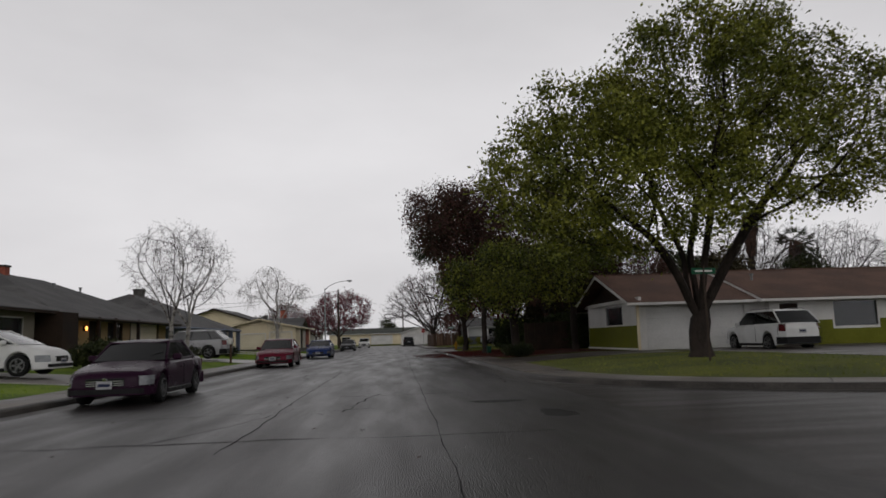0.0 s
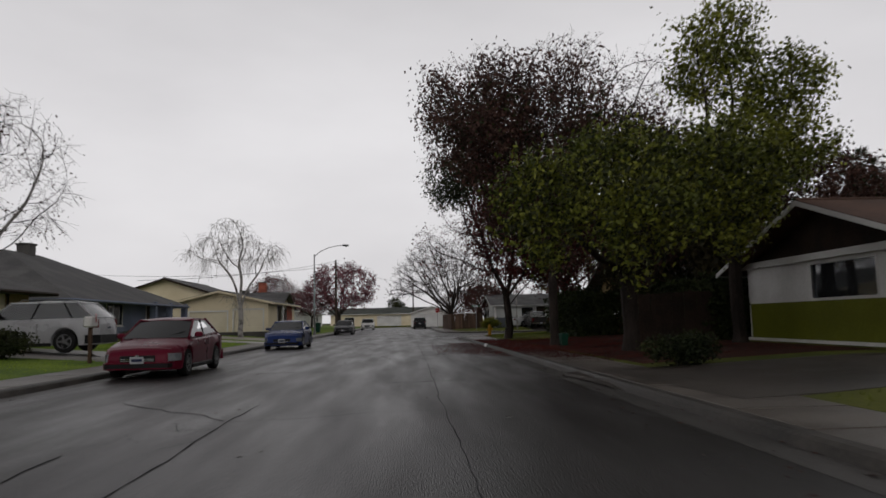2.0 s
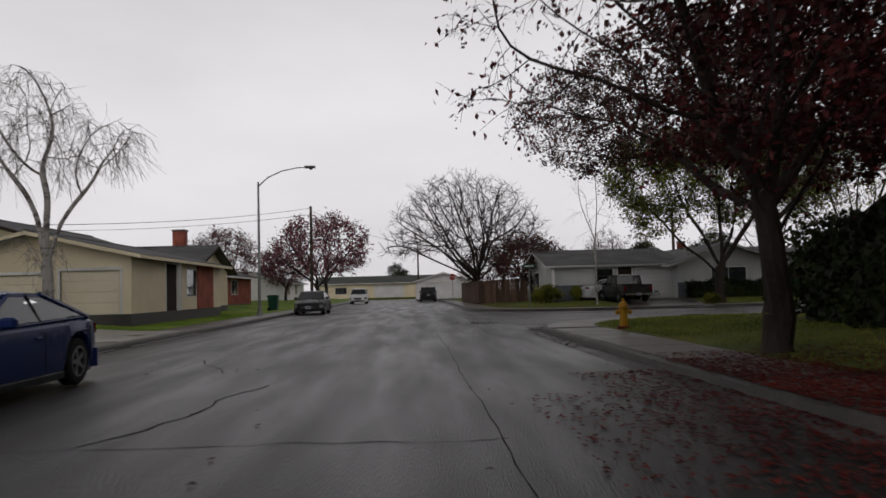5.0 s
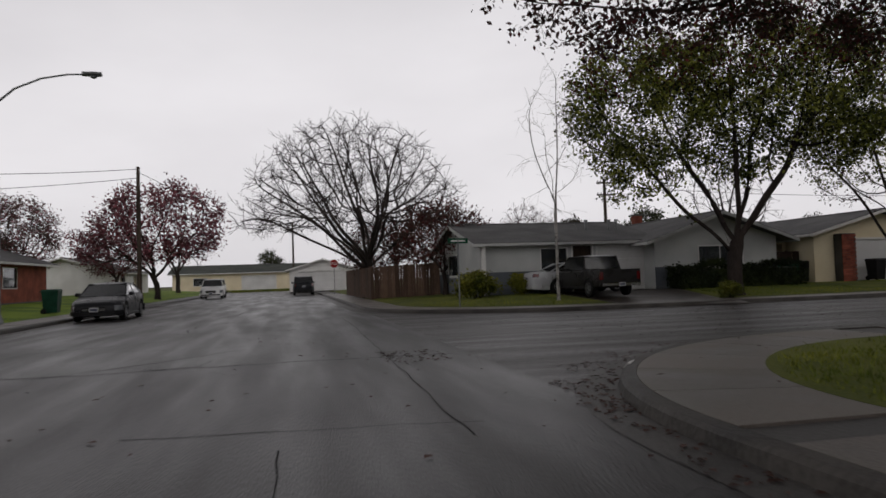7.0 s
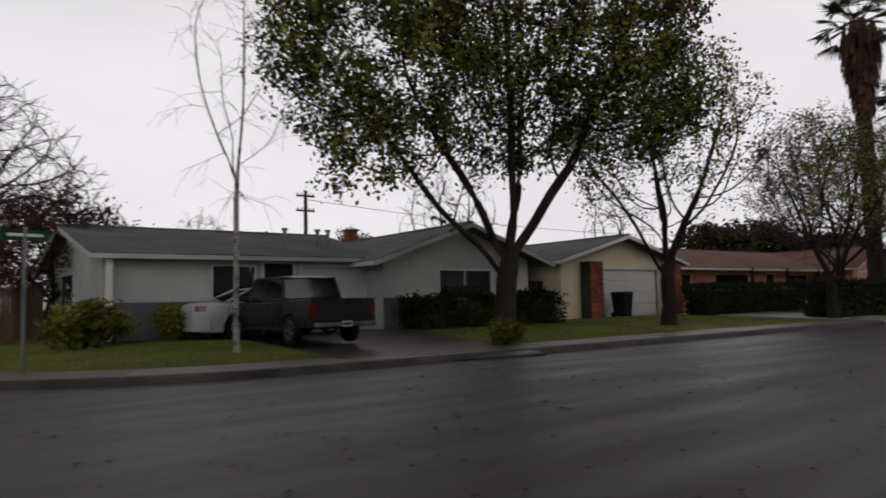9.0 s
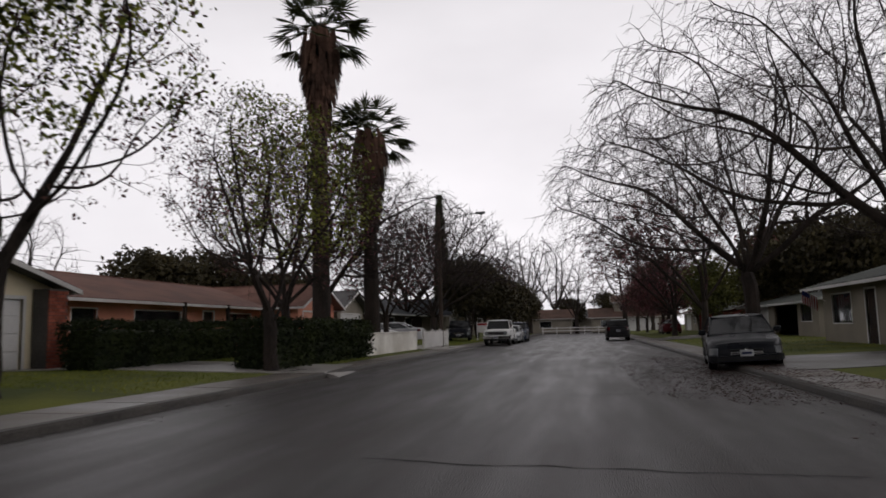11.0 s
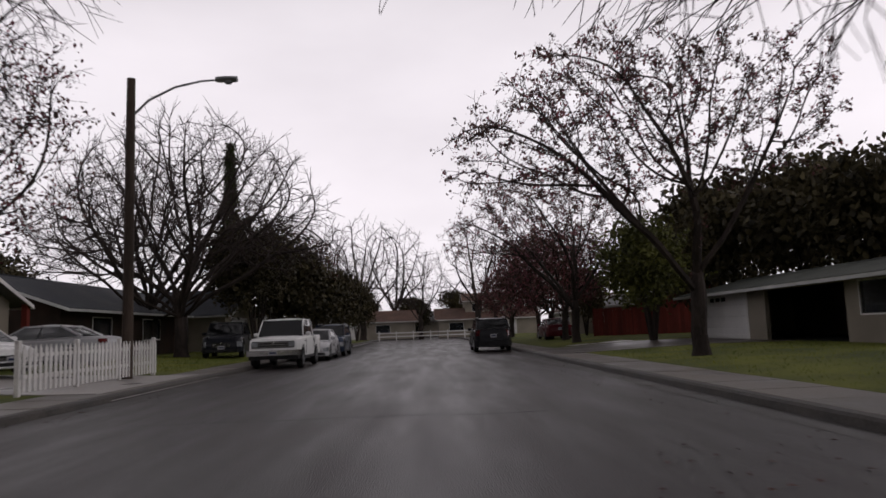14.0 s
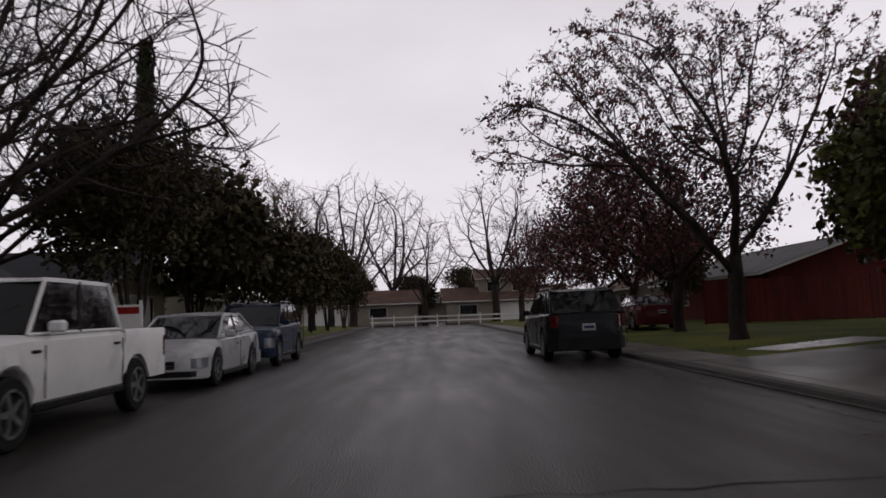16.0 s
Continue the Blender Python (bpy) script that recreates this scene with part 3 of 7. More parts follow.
tagged(part("planting_bed", mb, M_EARTH), "dark soil bed covered with leaf mould", "bed", kind="structure")

# ---- cars ----
def lerp_list(pts, x):
    for (a, u), (b, v) in zip(pts, pts[1:]):
        if x <= b:
            t = 0 if b == a else max(0, (x - a) / (b - a))
            return u + (v - u) * (t * t * (3 - 2 * t) * 0.5 + t * 0.5)
    return pts[-1][1]


CARS = {
    # length, width, height, wheelbase, front overhang, wheel radius, clearance, height of bonnet, waist and boot along the car, glasshouse
    "sedan": dict(L=4.8, W=1.82, H=1.44, wb=2.73, fo=0.95, r=0.33, cl=0.19, deck=[(0, 0.50), (0.05, 0.60), (0.16, 0.68), (0.45, 0.76), (1.25, 0.90), (1.5, 0.93), (3.6, 0.98), (3.95, 1.00), (4.55, 0.99), (4.72, 0.94), (4.8, 0.78)], gh=(1.22, 2.12, 3.25, 4.02)),
    "old_sedan": dict(L=4.75, W=1.76, H=1.37, wb=2.67, fo=0.98, r=0.31, cl=0.19, deck=[(0, 0.54), (0.05, 0.63), (0.16, 0.69), (0.4, 0.74), (1.35, 0.87), (1.6, 0.89), (3.5, 0.92), (3.8, 0.93), (4.6, 0.91), (4.7, 0.86), (4.75, 0.74)], gh=(1.38, 2.05, 3.05, 3.66)),
    "coupe": dict(L=4.63, W=1.81, H=1.37, wb=2.85, fo=0.80, r=0.34, cl=0.16, deck=[(0, 0.44), (0.05, 0.55), (0.16, 0.64), (0.5, 0.75), (1.3, 0.88), (1.7, 0.91), (3.5, 0.95), (4.1, 0.97), (4.45, 0.93), (4.57, 0.86), (4.63, 0.72)], gh=(1.30, 2.20, 2.95, 4.08)),
    "hatch": dict(L=4.5, W=1.78, H=1.46, wb=2.67, fo=0.90, r=0.33, cl=0.18, deck=[(0, 0.50), (0.06, 0.64), (0.2, 0.74), (0.5, 0.84), (1.05, 0.95), (1.4, 0.98), (3.6, 1.02), (4.2, 1.03), (4.42, 0.96), (4.5, 0.80)], gh=(0.92, 1.95, 3.3, 4.15)),
    "suv": dict(L=4.75, W=1.88, H=1.72, wb=2.79, fo=0.92, r=0.37, cl=0.24, deck=[(0, 0.62), (0.05, 0.76), (0.14, 0.88), (0.4, 0.98), (1.15, 1.07), (1.5, 1.09), (3.6, 1.14), (4.4, 1.16), (4.66, 1.10), (4.75, 0.92)], gh=(1.12, 1.95, 4.02, 4.62)),
    "pickup": dict(L=5.3, W=1.98, H=1.90, wb=3.25, fo=0.92, r=0.39, cl=0.36, deck=[(0, 0.95), (0.04, 1.08), (0.15, 1.13), (1.30, 1.19), (1.6, 1.19), (3.7, 1.21), (5.2, 1.21), (5.3, 1.19)], gh=(1.34, 1.88, 3.52, 3.72)),
}


def plan(K, e):
    """Half width of a body e metres from its end: the ends are rounded when seen from above."""
    a = 0.10 if K["cl"] > 0.3 else 0.26
    return K["W"] / 2 * (1 - a * max(0.0, 1 - e / 0.75) ** 2.4)


def end_band(K, rear, e0, e1, z0, z1, proud, side=0, lean=0.0):
    """A band that wraps round the nose or tail, over the stretch e0 to e1 of the plan; side 0 spans both flanks."""
    L = K["L"]
    es = [e0 + (e1 - e0) * i / 6 for i in range(7)]
    line = [(e, plan(K, e)) for e in es]
    if side == 0:
        line = [(e, -w) for e, w in reversed(line)] + line
    elif side < 0:
        line = [(e, -w) for e, w in reversed(line)]
    rings = []
    for e, y in line:
        k = 1 + proud / (K["W"] / 2)
        xo, xi = e - proud, e + 0.05
        xo, xi = (L / 2 - xo, L / 2 - xi) if rear else (xo - L / 2, xi - L / 2)
        d = lean * (-1 if rear else 1)
        rings.append([(xo, y * k, z0), (xo + d, y * k, z1), (xi + d, y * 0.9, z1), (xi, y * 0.9, z0)])
    return MB().loft(rings, caps=True)


def wheel(parent, x, y, radius, width, side):
    w = part("wheel", MB().disc((0, 0, 0), (0, 1, 0), [(radius * 0.60, -width * 0.42), (radius * 0.60, width * 0.30)], 16), M_TRIM, parent)
    w.matrix_local = pose(x, y, radius, 0, 0, 0 if side > 0 else 180)
    part("tyre", MB().disc((0, 0, 0), (0, 1, 0), [(radius * 0.64, -width / 2), (radius * 0.93, -width / 2), (radius, -width * 0.36), (radius, width * 0.36), (radius * 0.93, width / 2), (radius * 0.64, width / 2), (radius * 0.62, width * 0.38)], 24), M_TYRE, w, smooth=True)
    rim = MB().disc((0, width * 0.36, 0), (0, 1, 0), [(radius * 0.16, 0), (radius * 0.13, 0.03)], 12)
    rim.disc((0, width * 0.30, 0), (0, 1, 0), [(radius * 0.66, 0), (radius * 0.66, 0.05), (radius * 0.58, 0.05), (radius * 0.57, 0.0)], 24)
    for k in range(5):
        a = 2 * math.pi * k / 5
        d, q = Vector((math.cos(a), 0, math.sin(a))), Vector((-math.sin(a), 0, math.cos(a)))
        o = Vector((0, width * 0.33, 0))
        rim.prism([o + d * radius * 0.1 - q * radius * 0.10, o + d * radius * 0.60 - q * radius * 0.07, o + d * radius * 0.60 + q * radius * 0.07, o + d * radius * 0.1 + q * radius * 0.10], (0, 0.03, 0))
    part("rim", rim, M_RIM, w)


def car(name, kind, colour, m, label, category="car"):
    """The car's nose points along -x of the pose m, its middle stands at the origin."""
    K = CARS[kind]
    L, W, H, r, cl = K["L"], K["W"], K["H"], K["r"], K["cl"]
    paint_m = PAINT[colour]
    base = thing(name, label, category, m)
    axles = (K["fo"], K["fo"] + K["wb"])
    ra = r * 1.16
    X0 = -L / 2
    xs = set([0, 0.02, 0.05, 0.09, 0.16, 0.28, L - 0.02, L - 0.05, L - 0.09, L - 0.16, L - 0.28] + [L * i / 26 for i in range(27)])
    for a in axles:
        xs |= {a + ra * math.cos(math.pi * i / 10) for i in range(11)} | {a - ra - 0.01, a + ra + 0.01}
    end = K["gh"][3] + 0.06 if kind == "pickup" else L
    xs = sorted(x for x in xs if 0 <= x <= end)
    rings = []
    for x in xs:
        e = min(x, L - x)
        wide = plan(K, e)
        zt = lerp_list(K["deck"], x)
        zb = cl + 0.05 * max(0, 1 - e / 0.3)
        for a in axles:
            if abs(x - a) < ra:
                zb = max(zb, r + math.sqrt(ra * ra - (x - a) ** 2))
        zs = max(zb + 0.03, cl + (zt - cl) * 0.30)
        zm = max(zs + 0.02, cl + (zt - cl) * 0.62)
        zk = max(zm + 0.02, zt - 0.07)
        crown = 0.035
        half = [(wide * 0.93, zb), (wide * 0.985, zs), (wide, zm), (wide * 0.965, zk), (wide * 0.88, zt), (wide * 0.45, zt + crown * 0.8), (0, zt + crown)]
        rings.append([(X0 + x, y, z) for y, z in half] + [(X0 + x, -y, z) for y, z in reversed(half[:-1])])
    part("body", MB().loft(rings, caps=True), paint_m, base, smooth=True)
    # glasshouse: near-black inner block, panes, pillars, roof
    g0, g1, g2, g3 = (X0 + v for v in K["gh"])
    zb = lerp_list(K["deck"], (K["gh"][0] + K["gh"][3]) / 2) - 0.01
    zf = lerp_list(K["deck"], K["gh"][0]) + 0.0
    zr = lerp_list(K["deck"], K["gh"][3]) + 0.0
    wb, wt, zt = W / 2 * 0.90, W / 2 * (0.74 if H < 1.6 else 0.80), H - 0.06
    low = lambda x: zf + (zr - zf) * (x - g0) / (g3 - g0)  # noqa: E731
    ins = 0.03
    cab = [[(g0 + ins, -wb + ins, zf - 0.05), (g3 - ins, -wb + ins, zr - 0.05), (g3 - ins, wb - ins, zr - 0.05), (g0 + ins, wb - ins, zf - 0.05)],
           [(g1 + ins, -wt + ins, zt - 0.02), (g2 - ins, -wt + ins, zt - 0.02), (g2 - ins, wt - ins, zt - 0.02), (g1 + ins, wt - ins, zt - 0.02)]]
    # solid block; the dimness inside the car is put into its colour
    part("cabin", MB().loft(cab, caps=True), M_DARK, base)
    def pane(nm, a, b, c, d):
        n = (Vector(b) - Vector(a)).cross(Vector(d) - Vector(a)).normalized() * 0.006
        part(nm, MB().prism([a, b, c, d], n), M_GLASS, base).visible_shadow = False
    def screen(nm, xb, zb_, xt, bow):
        rows_ = []
        for j in range(9):
            v = j / 4 - 1
            rows_.append([(xb + bow * (1 - v * v), wb * 0.96 * v, zb_), (xt + bow * 0.5 * (1 - v * v), wt * 0.95 * v, zt), (xt + bow * 0.5 * (1 - v * v) - 0.006 * math.copysign(1, bow), wt * 0.95 * v, zt - 0.004), (xb + bow * (1 - v * v) - 0.006 * math.copysign(1, bow), wb * 0.96 * v, zb_ - 0.004)])
        part(nm, MB().loft(rows_ if bow < 0 else rows_[::-1], caps=True), M_GLASS, base, smooth=True).visible_shadow = False
    screen("windscreen", g0, zf + 0.03, g1, -0.09)
    screen("rear_window", g3, zr + 0.04, g2, 0.07)
    for s in (1, -1):
        a, b, c, d = (g0 + 0.10, s * wb, low(g0) + 0.035), (g3 - 0.10, s * wb, low(g3) + 0.035), (g2 - 0.04, s * wt, zt), (g1 + 0.04, s * wt, zt)
        pane("side_window", *((a, b, c, d) if s < 0 else (b, a, d, c)))
    pr = 0.026

    def pillar(a, b, rad):
        part("pillar", MB().tube([a, b], rad, 6), paint_m, base, smooth=True)

    mids = [0.5] if kind in ("coupe", "pickup") else [0.42, 0.80] if kind == "suv" else [0.48]
    for s in (1, -1):
        pillar((g0, s * wb, zf), (g1, s * wt, zt + 0.01), pr)
        pillar((g3, s * wb, zr), (g2, s * wt, zt + 0.01), pr * (1.6 if kind != "suv" else 1.2))
        part("window_ledge", MB().tube([(g0, s * wb, zf + 0.01), (g3, s * wb, zr + 0.01)], 0.022, 6), paint_m, base, smooth=True)
        for k in mids:
            xb, xt = g0 + (g3 - g0) * k, g1 + (g2 - g1) * k
            part("pillar", MB().tube([(xb, s * wb, low(xb)), (xt, s * wt, zt)], 0.03, 6), M_TRIM, base)
    roof = []
    for x, dz in ((g1 - 0.07, -0.012), (g1 + 0.05, 0.015), (g1 + 0.25, 0.042), ((g1 + g2) / 2, 0.06), (g2 - 0.25, 0.045), (g2 - 0.05, 0.018), (g2 + 0.07, -0.015)):
        half = [(wt + 0.02, zt - 0.025), (wt + 0.005, zt + 0.02 + dz * 0.2), (wt * 0.6, zt + dz), (0, zt + dz + 0.012)]
        roof.append([(x, y, z) for y, z in half] + [(x, -y, z) for y, z in reversed(half[:-1])])
    part("roof", MB().loft(roof, caps=True), paint_m, base, smooth=True)
    if kind == "suv":
        for s in (1, -1):
            part("roof_rail", MB().tube([(g1 + 0.2, s * wt * 0.93, zt + 0.03), (g1 + 0.3, s * wt * 0.93, zt + 0.10), (g2 - 0.3, s * wt * 0.93, zt + 0.10), (g2 - 0.1, s * wt * 0.93, zt + 0.03)], 0.016, 6), M_METAL, base)
    if kind == "pickup":
        b0, hw, zt2 = X0 + end - 0.02, W / 2 * 0.98, 1.21
        for s in (1, -1):
            side_mb = MB()
            bx = [b0 + (X0 + L - b0) * i / 24 for i in range(25)]
            ringsb = []
            for x in bx:
                z0 = cl + 0.1
                d = abs(x - (X0 + axles[1]))
                if d < ra:
                    z0 = max(z0, r + math.sqrt(ra * ra - d * d))
                ringsb.append([(x, s * (hw - 0.08), z0), (x, s * hw, z0), (x, s * hw, zt2 - 0.03), (x, s * (hw - 0.02), zt2), (x, s * (hw - 0.08), zt2)])
            part("bed_side", side_mb.loft(ringsb, caps=True), paint_m, base, smooth=True)
        part("tailgate", MB().box(X0 + L - 0.07, -hw + 0.08, 0.62, X0 + L, hw - 0.08, zt2, 0.012), paint_m, base)
        part("bed_floor", MB().box(b0, -hw + 0.08, 0.60, X0 + L - 0.05, hw - 0.08, 0.68), M_TRIM, base)
        part("rear_bumper", MB().box(X0 + L, -hw + 0.05, 0.46, X0 + L + 0.14, hw - 0.05, 0.62, 0.03), M_CHROME, base)
    # nose, tail and small parts
    zn = lerp_list(K["deck"], 0.08)
    nose_w = W / 2 * 0.80
    zq = cl + (zn - cl) * 0.46
    if kind == "pickup":
        part("front_bumper", end_band(K, False, 0.0, 0.30, 0.50, 0.70, 0.10), M_CHROME, base, smooth=True)
        part("air_dam", end_band(K, False, 0.0, 0.25, 0.36, 0.50, 0.03), M_TRIM, base)
        part("grille", MB().box(X0 - 0.03, -W * 0.40, 0.78, X0 + 0.05, W * 0.40, 1.03, 0.012), M_TRIM, base)
        bars = (0.82, 0.905, 0.99)
    else:
        part("front_bumper", end_band(K, False, 0.0, 0.45, cl + 0.04, zq, 0.035), paint_m, base, smooth=True)
        part("grille", MB().box(X0 - 0.012, -W * 0.22, zq + 0.01, X0 + 0.05, W * 0.22, zn - 0.07, 0.012), M_TRIM, base)
        bars = [zq + 0.035 + j * 0.042 for j in range(max(1, int((zn - 0.11 - zq) / 0.042)))] if kind != "coupe" else [zq + 0.03]
    for zz in bars:
        part("grille_bar", MB().box(X0 - 0.04 if kind == "pickup" else X0 - 0.022, -W * (0.38 if kind == "pickup" else 0.21), zz - 0.010, X0 - 0.01, W * (0.38 if kind == "pickup" else 0.21), zz + 0.010), M_CHROME, base)
    for s in (1, -1):
        zt2 = lerp_list(K["deck"], L - 0.25)
        if kind == "pickup":
            part("headlight", MB().box(X0 - 0.05, W * 0.29 if s > 0 else -W * 0.41, 0.83, X0 + 0.03, W * 0.41 if s > 0 else -W * 0.29, 1.00, 0.012), M_LAMPC, base)
            part("tail_light", MB().box(X0 + L - 0.10, W * 0.40 if s > 0 else -W * 0.492, 0.74, X0 + L + 0.012, W * 0.492 if s > 0 else -W * 0.40, 1.10, 0.02), M_TAIL, base)
        else:
            part("headlight", end_band(K, False, 0.02, 0.40, zq + 0.02, zn - 0.035, 0.012, s, 0.03), M_LAMPC, base, smooth=True)
            part("tail_light", end_band(K, True, 0.02, 0.26, zt2 - (0.34 if kind == "suv" else 0.22), zt2 - 0.06, 0.012, s, 0.02), M_TAIL, base, smooth=True)
        part("mirror", MB().box(g0 + 0.32, s * (wb + 0.04) if s > 0 else -(wb + 0.24), low(g0) + 0.02, g0 + 0.44, (wb + 0.24) if s > 0 else -(wb + 0.04), low(g0) + 0.16, 0.03), paint_m, base, smooth=True)
        sill = MB().box(X0 + axles[0] + ra, s * W * 0.46 if s > 0 else -W * 0.492, cl - 0.02, X0 + axles[1] - ra, W * 0.492 if s > 0 else -W * 0.46, cl + 0.09, 0.02)
        part("sill", sill, M_TRIM, base)
        for k in ([0.47, 0.97] if kind != "pickup" else [0.04, 0.95]):
            xd = g0 + 0.12 + (g3 - g0 - 0.1) * k
            zt3 = low(xd)
            part("door_gap", MB().box(xd - 0.004, s * W / 2 * 0.99 if s > 0 else -W / 2 * 1.003, cl + 0.12, xd + 0.004, W / 2 * 1.003 if s > 0 else -W / 2 * 0.99, zt3 - 0.12), M_TRIM, base)
            part("door_handle", MB().box(xd - 0.26, s * W / 2 * 0.97 if s > 0 else -W / 2 * 1.012, zt3 - 0.20, xd - 0.10, W / 2 * 1.012 if s > 0 else -W / 2 * 0.97, zt3 - 0.165, 0.008), paint_m if kind != "pickup" else M_TRIM, base)
        for a in axles:
            wheel(base, X0 + a, s * (W / 2 - 0.115), r, 0.21, s)
    if kind != "pickup":
        part("lower_intake", end_band(K, False, 0.0, 0.10, cl + 0.07, cl + 0.17, 0.042), M_TRIM, base)
        part("rear_bumper", end_band(K, True, 0.0, 0.40, cl + 0.05, cl + 0.33, 0.035), M_TRIM if kind == "suv" else paint_m, base, smooth=True)
    for s in (1, -1):
        part("wiper", MB().tube([(g0 - 0.02, s * 0.35 + 0.1, zf + 0.045), (g0 + 0.25, s * 0.35 - 0.30, zf + 0.045 + 0.25 * (zt - zf) / (g1 - g0))], 0.008, 4), M_TRIM, base)
    part("badge", MB().disc((X0 - 0.03, 0, zn - 0.11), (-1, 0, 0), [(0.055, 0), (0.045, 0.012)], 14), M_CHROME, base)
    for x, z in ((X0 - (0.11 if kind == "pickup" else 0.05), 0.60 if kind == "pickup" else cl + 0.25), (X0 + L + (0.15 if kind == "pickup" else 0.01), 0.54 if kind == "pickup" else lerp_list(K["deck"], L - 0.1) - (0.22 if kind != "suv" else 0.30))):
        p = part("number_plate", MB().box(x - 0.008, -0.155, z - 0.08, x + 0.008, 0.155, z + 0.08, 0.004), M_PLATE, base)
        s = -1 if x < 0 else 1
        part("plate_bar", MB().box(x + s * 0.009, -0.12, z - 0.03, x + s * 0.011, 0.12, z + 0.03), M_INK, p)
    return base


# parked along the first street (noses towards -y)
def parked(x, y, turn=90):
    return pose(x, y, 0.005, 0, 0, turn)


car("parked_car", "old_sedan", "purple", parked(-5.92, 17.4, 91), "dark plum old sedan parked at the kerb")
car("parked_car", "sedan", "red", parked(-6.15, 38.35, 91), "dark red sedan with chrome grille parked at the kerb")
car("parked_car", "coupe", "blue", parked(-5.75, 55.2, 90.5), "dark blue coupe parked at the kerb")
car("parked_car", "sedan", "black", parked(-6.05, 90.9, 90), "black sedan parked at the kerb past the lamp")
car("parked_car", "hatch", "white", at(-12.6, 23.0, 180, 0.02), "white compact car on a driveway, nose to the street")
car("parked_car", "suv", "silver", at(-12.4, 43.9, 0, 0.02), "silver sport utility car on a driveway, tail to the street")
car("parked_car", "suv", "white", at(16.3, 30.0, -88, -0.08), "white sport utility car before the white garage")
car("parked_car", "sedan", "silver", at(12.9, 88.9, 180, 0.02) @ Matrix.Diagonal((0.95, 0.95, 0.9, 1)), "silver sedan on the grey house driveway")
car("pickup_truck", "pickup", "bronze", at(12.5, 86.6, -87, 0.02) @ Matrix.Diagonal((0.84, 0.84, 0.82, 1)), "dark bronze pickup truck on a driveway, tail to the street", "truck")
# along the cross street
car("pickup_truck", "pickup", "white", pose(67.1, 80.95, 0.005) @ Matrix.Diagonal((0.95, 0.95, 0.97, 1)), "white crew pickup truck with black grille at the kerb", "truck")
car("parked_car", "sedan", "silver", pose(73.5, 80.8, 0.005), "silver sedan parked behind the pickup")
car("parked_car", "suv", "navy", pose(78.9, 80.75, 0.005), "dark blue sport utility car at the kerb")
car("parked_car", "sedan", "charcoal", pose(36.2, 70.5, 0.03, -2.5, 0, -7), "wet charcoal car with chrome grille, parked on the apron")
car("parked_car", "suv", "black", pose(76.9, 72.1, 0.005, 0, 0, 180), "black boxy sport utility car seen from behind at the kerb")
car("parked_car", "sedan", "maroon", at(88.5, 66.5, 180, 0.02), "maroon sedan on a far driveway")
car("parked_car", "sedan", "white", at(59.3, 88.5, 60, 0.02), "white sedan on a driveway behind the picket fence")
car("parked_car", "sedan", "silver", at(63.3, 88.3, -90, 0.02), "silver sedan beside the white sedan")
car("parked_car", "suv", "charcoal", at(74.6, 85.3, 8, 0.02), "dark car parked on the lawn edge")
car("parked_car", "suv", "white", pose(-5.6, 126, 0.005, 0, 0, 90), "white van-like car far down the street")
car("parked_car", "suv", "charcoal", pose(2.2, 128, 0.005, 0, 0, -90), "dark car far down the street")

# ---- trees ----
def tubes_mesh(name, branches, material, keep):
    """All limbs of one kind as tubes; thin ones get fewer sides."""
    mb = MB()
    for pts, rad in branches:
        if keep(rad[0]):
            n = 9 if rad[0] > 0.12 else 5 if rad[0] > 0.035 else 3
            mb.tube(pts, rad, n, caps=rad[0] > 0.03)
    me = mb.mesh(name, True)
    me.materials.append(material)
    return me


def leaves_mesh(name, centres, size, spread, per, material, seed, droop=0.0):
    """Many small pointed leaves scattered round the given points."""
    g = np.random.default_rng(seed)
    c = np.repeat(np.asarray(centres, float), per, axis=0)
    c = c + g.normal(0, spread, c.shape) * (1, 1, 0.8)
    c[:, 2] -= np.abs(g.normal(0, droop, len(c))) if droop else 0
    n = len(c)
    a = g.normal(0, 1, (n, 3))
    a[:, 2] -= 0.4
    a /= np.linalg.norm(a, axis=1)[:, None]
    b = np.cross(a, g.normal(0, 1, (n, 3)))
    b /= np.linalg.norm(b, axis=1)[:, None]
    s = size * g.uniform(0.6, 1.35, (n, 1))
    v = np.stack([c - a * s * 0.55, c + b * s * 0.33, c + a * s * 0.65, c - b * s * 0.33], 1).reshape(-1, 3)
    me = bpy.data.meshes.new(name)
    me.vertices.add(4 * n)
    me.vertices.foreach_set("co", v.astype(np.float32).ravel())
    me.loops.add(4 * n)
    me.loops.foreach_set("vertex_index", np.arange(4 * n, dtype=np.int32))
    me.polygons.add(n)
    me.polygons.foreach_set("loop_start", np.arange(0, 4 * n, 4, dtype=np.int32))
    me.update(calc_edges=True)
    me.materials.append(material)
    return me


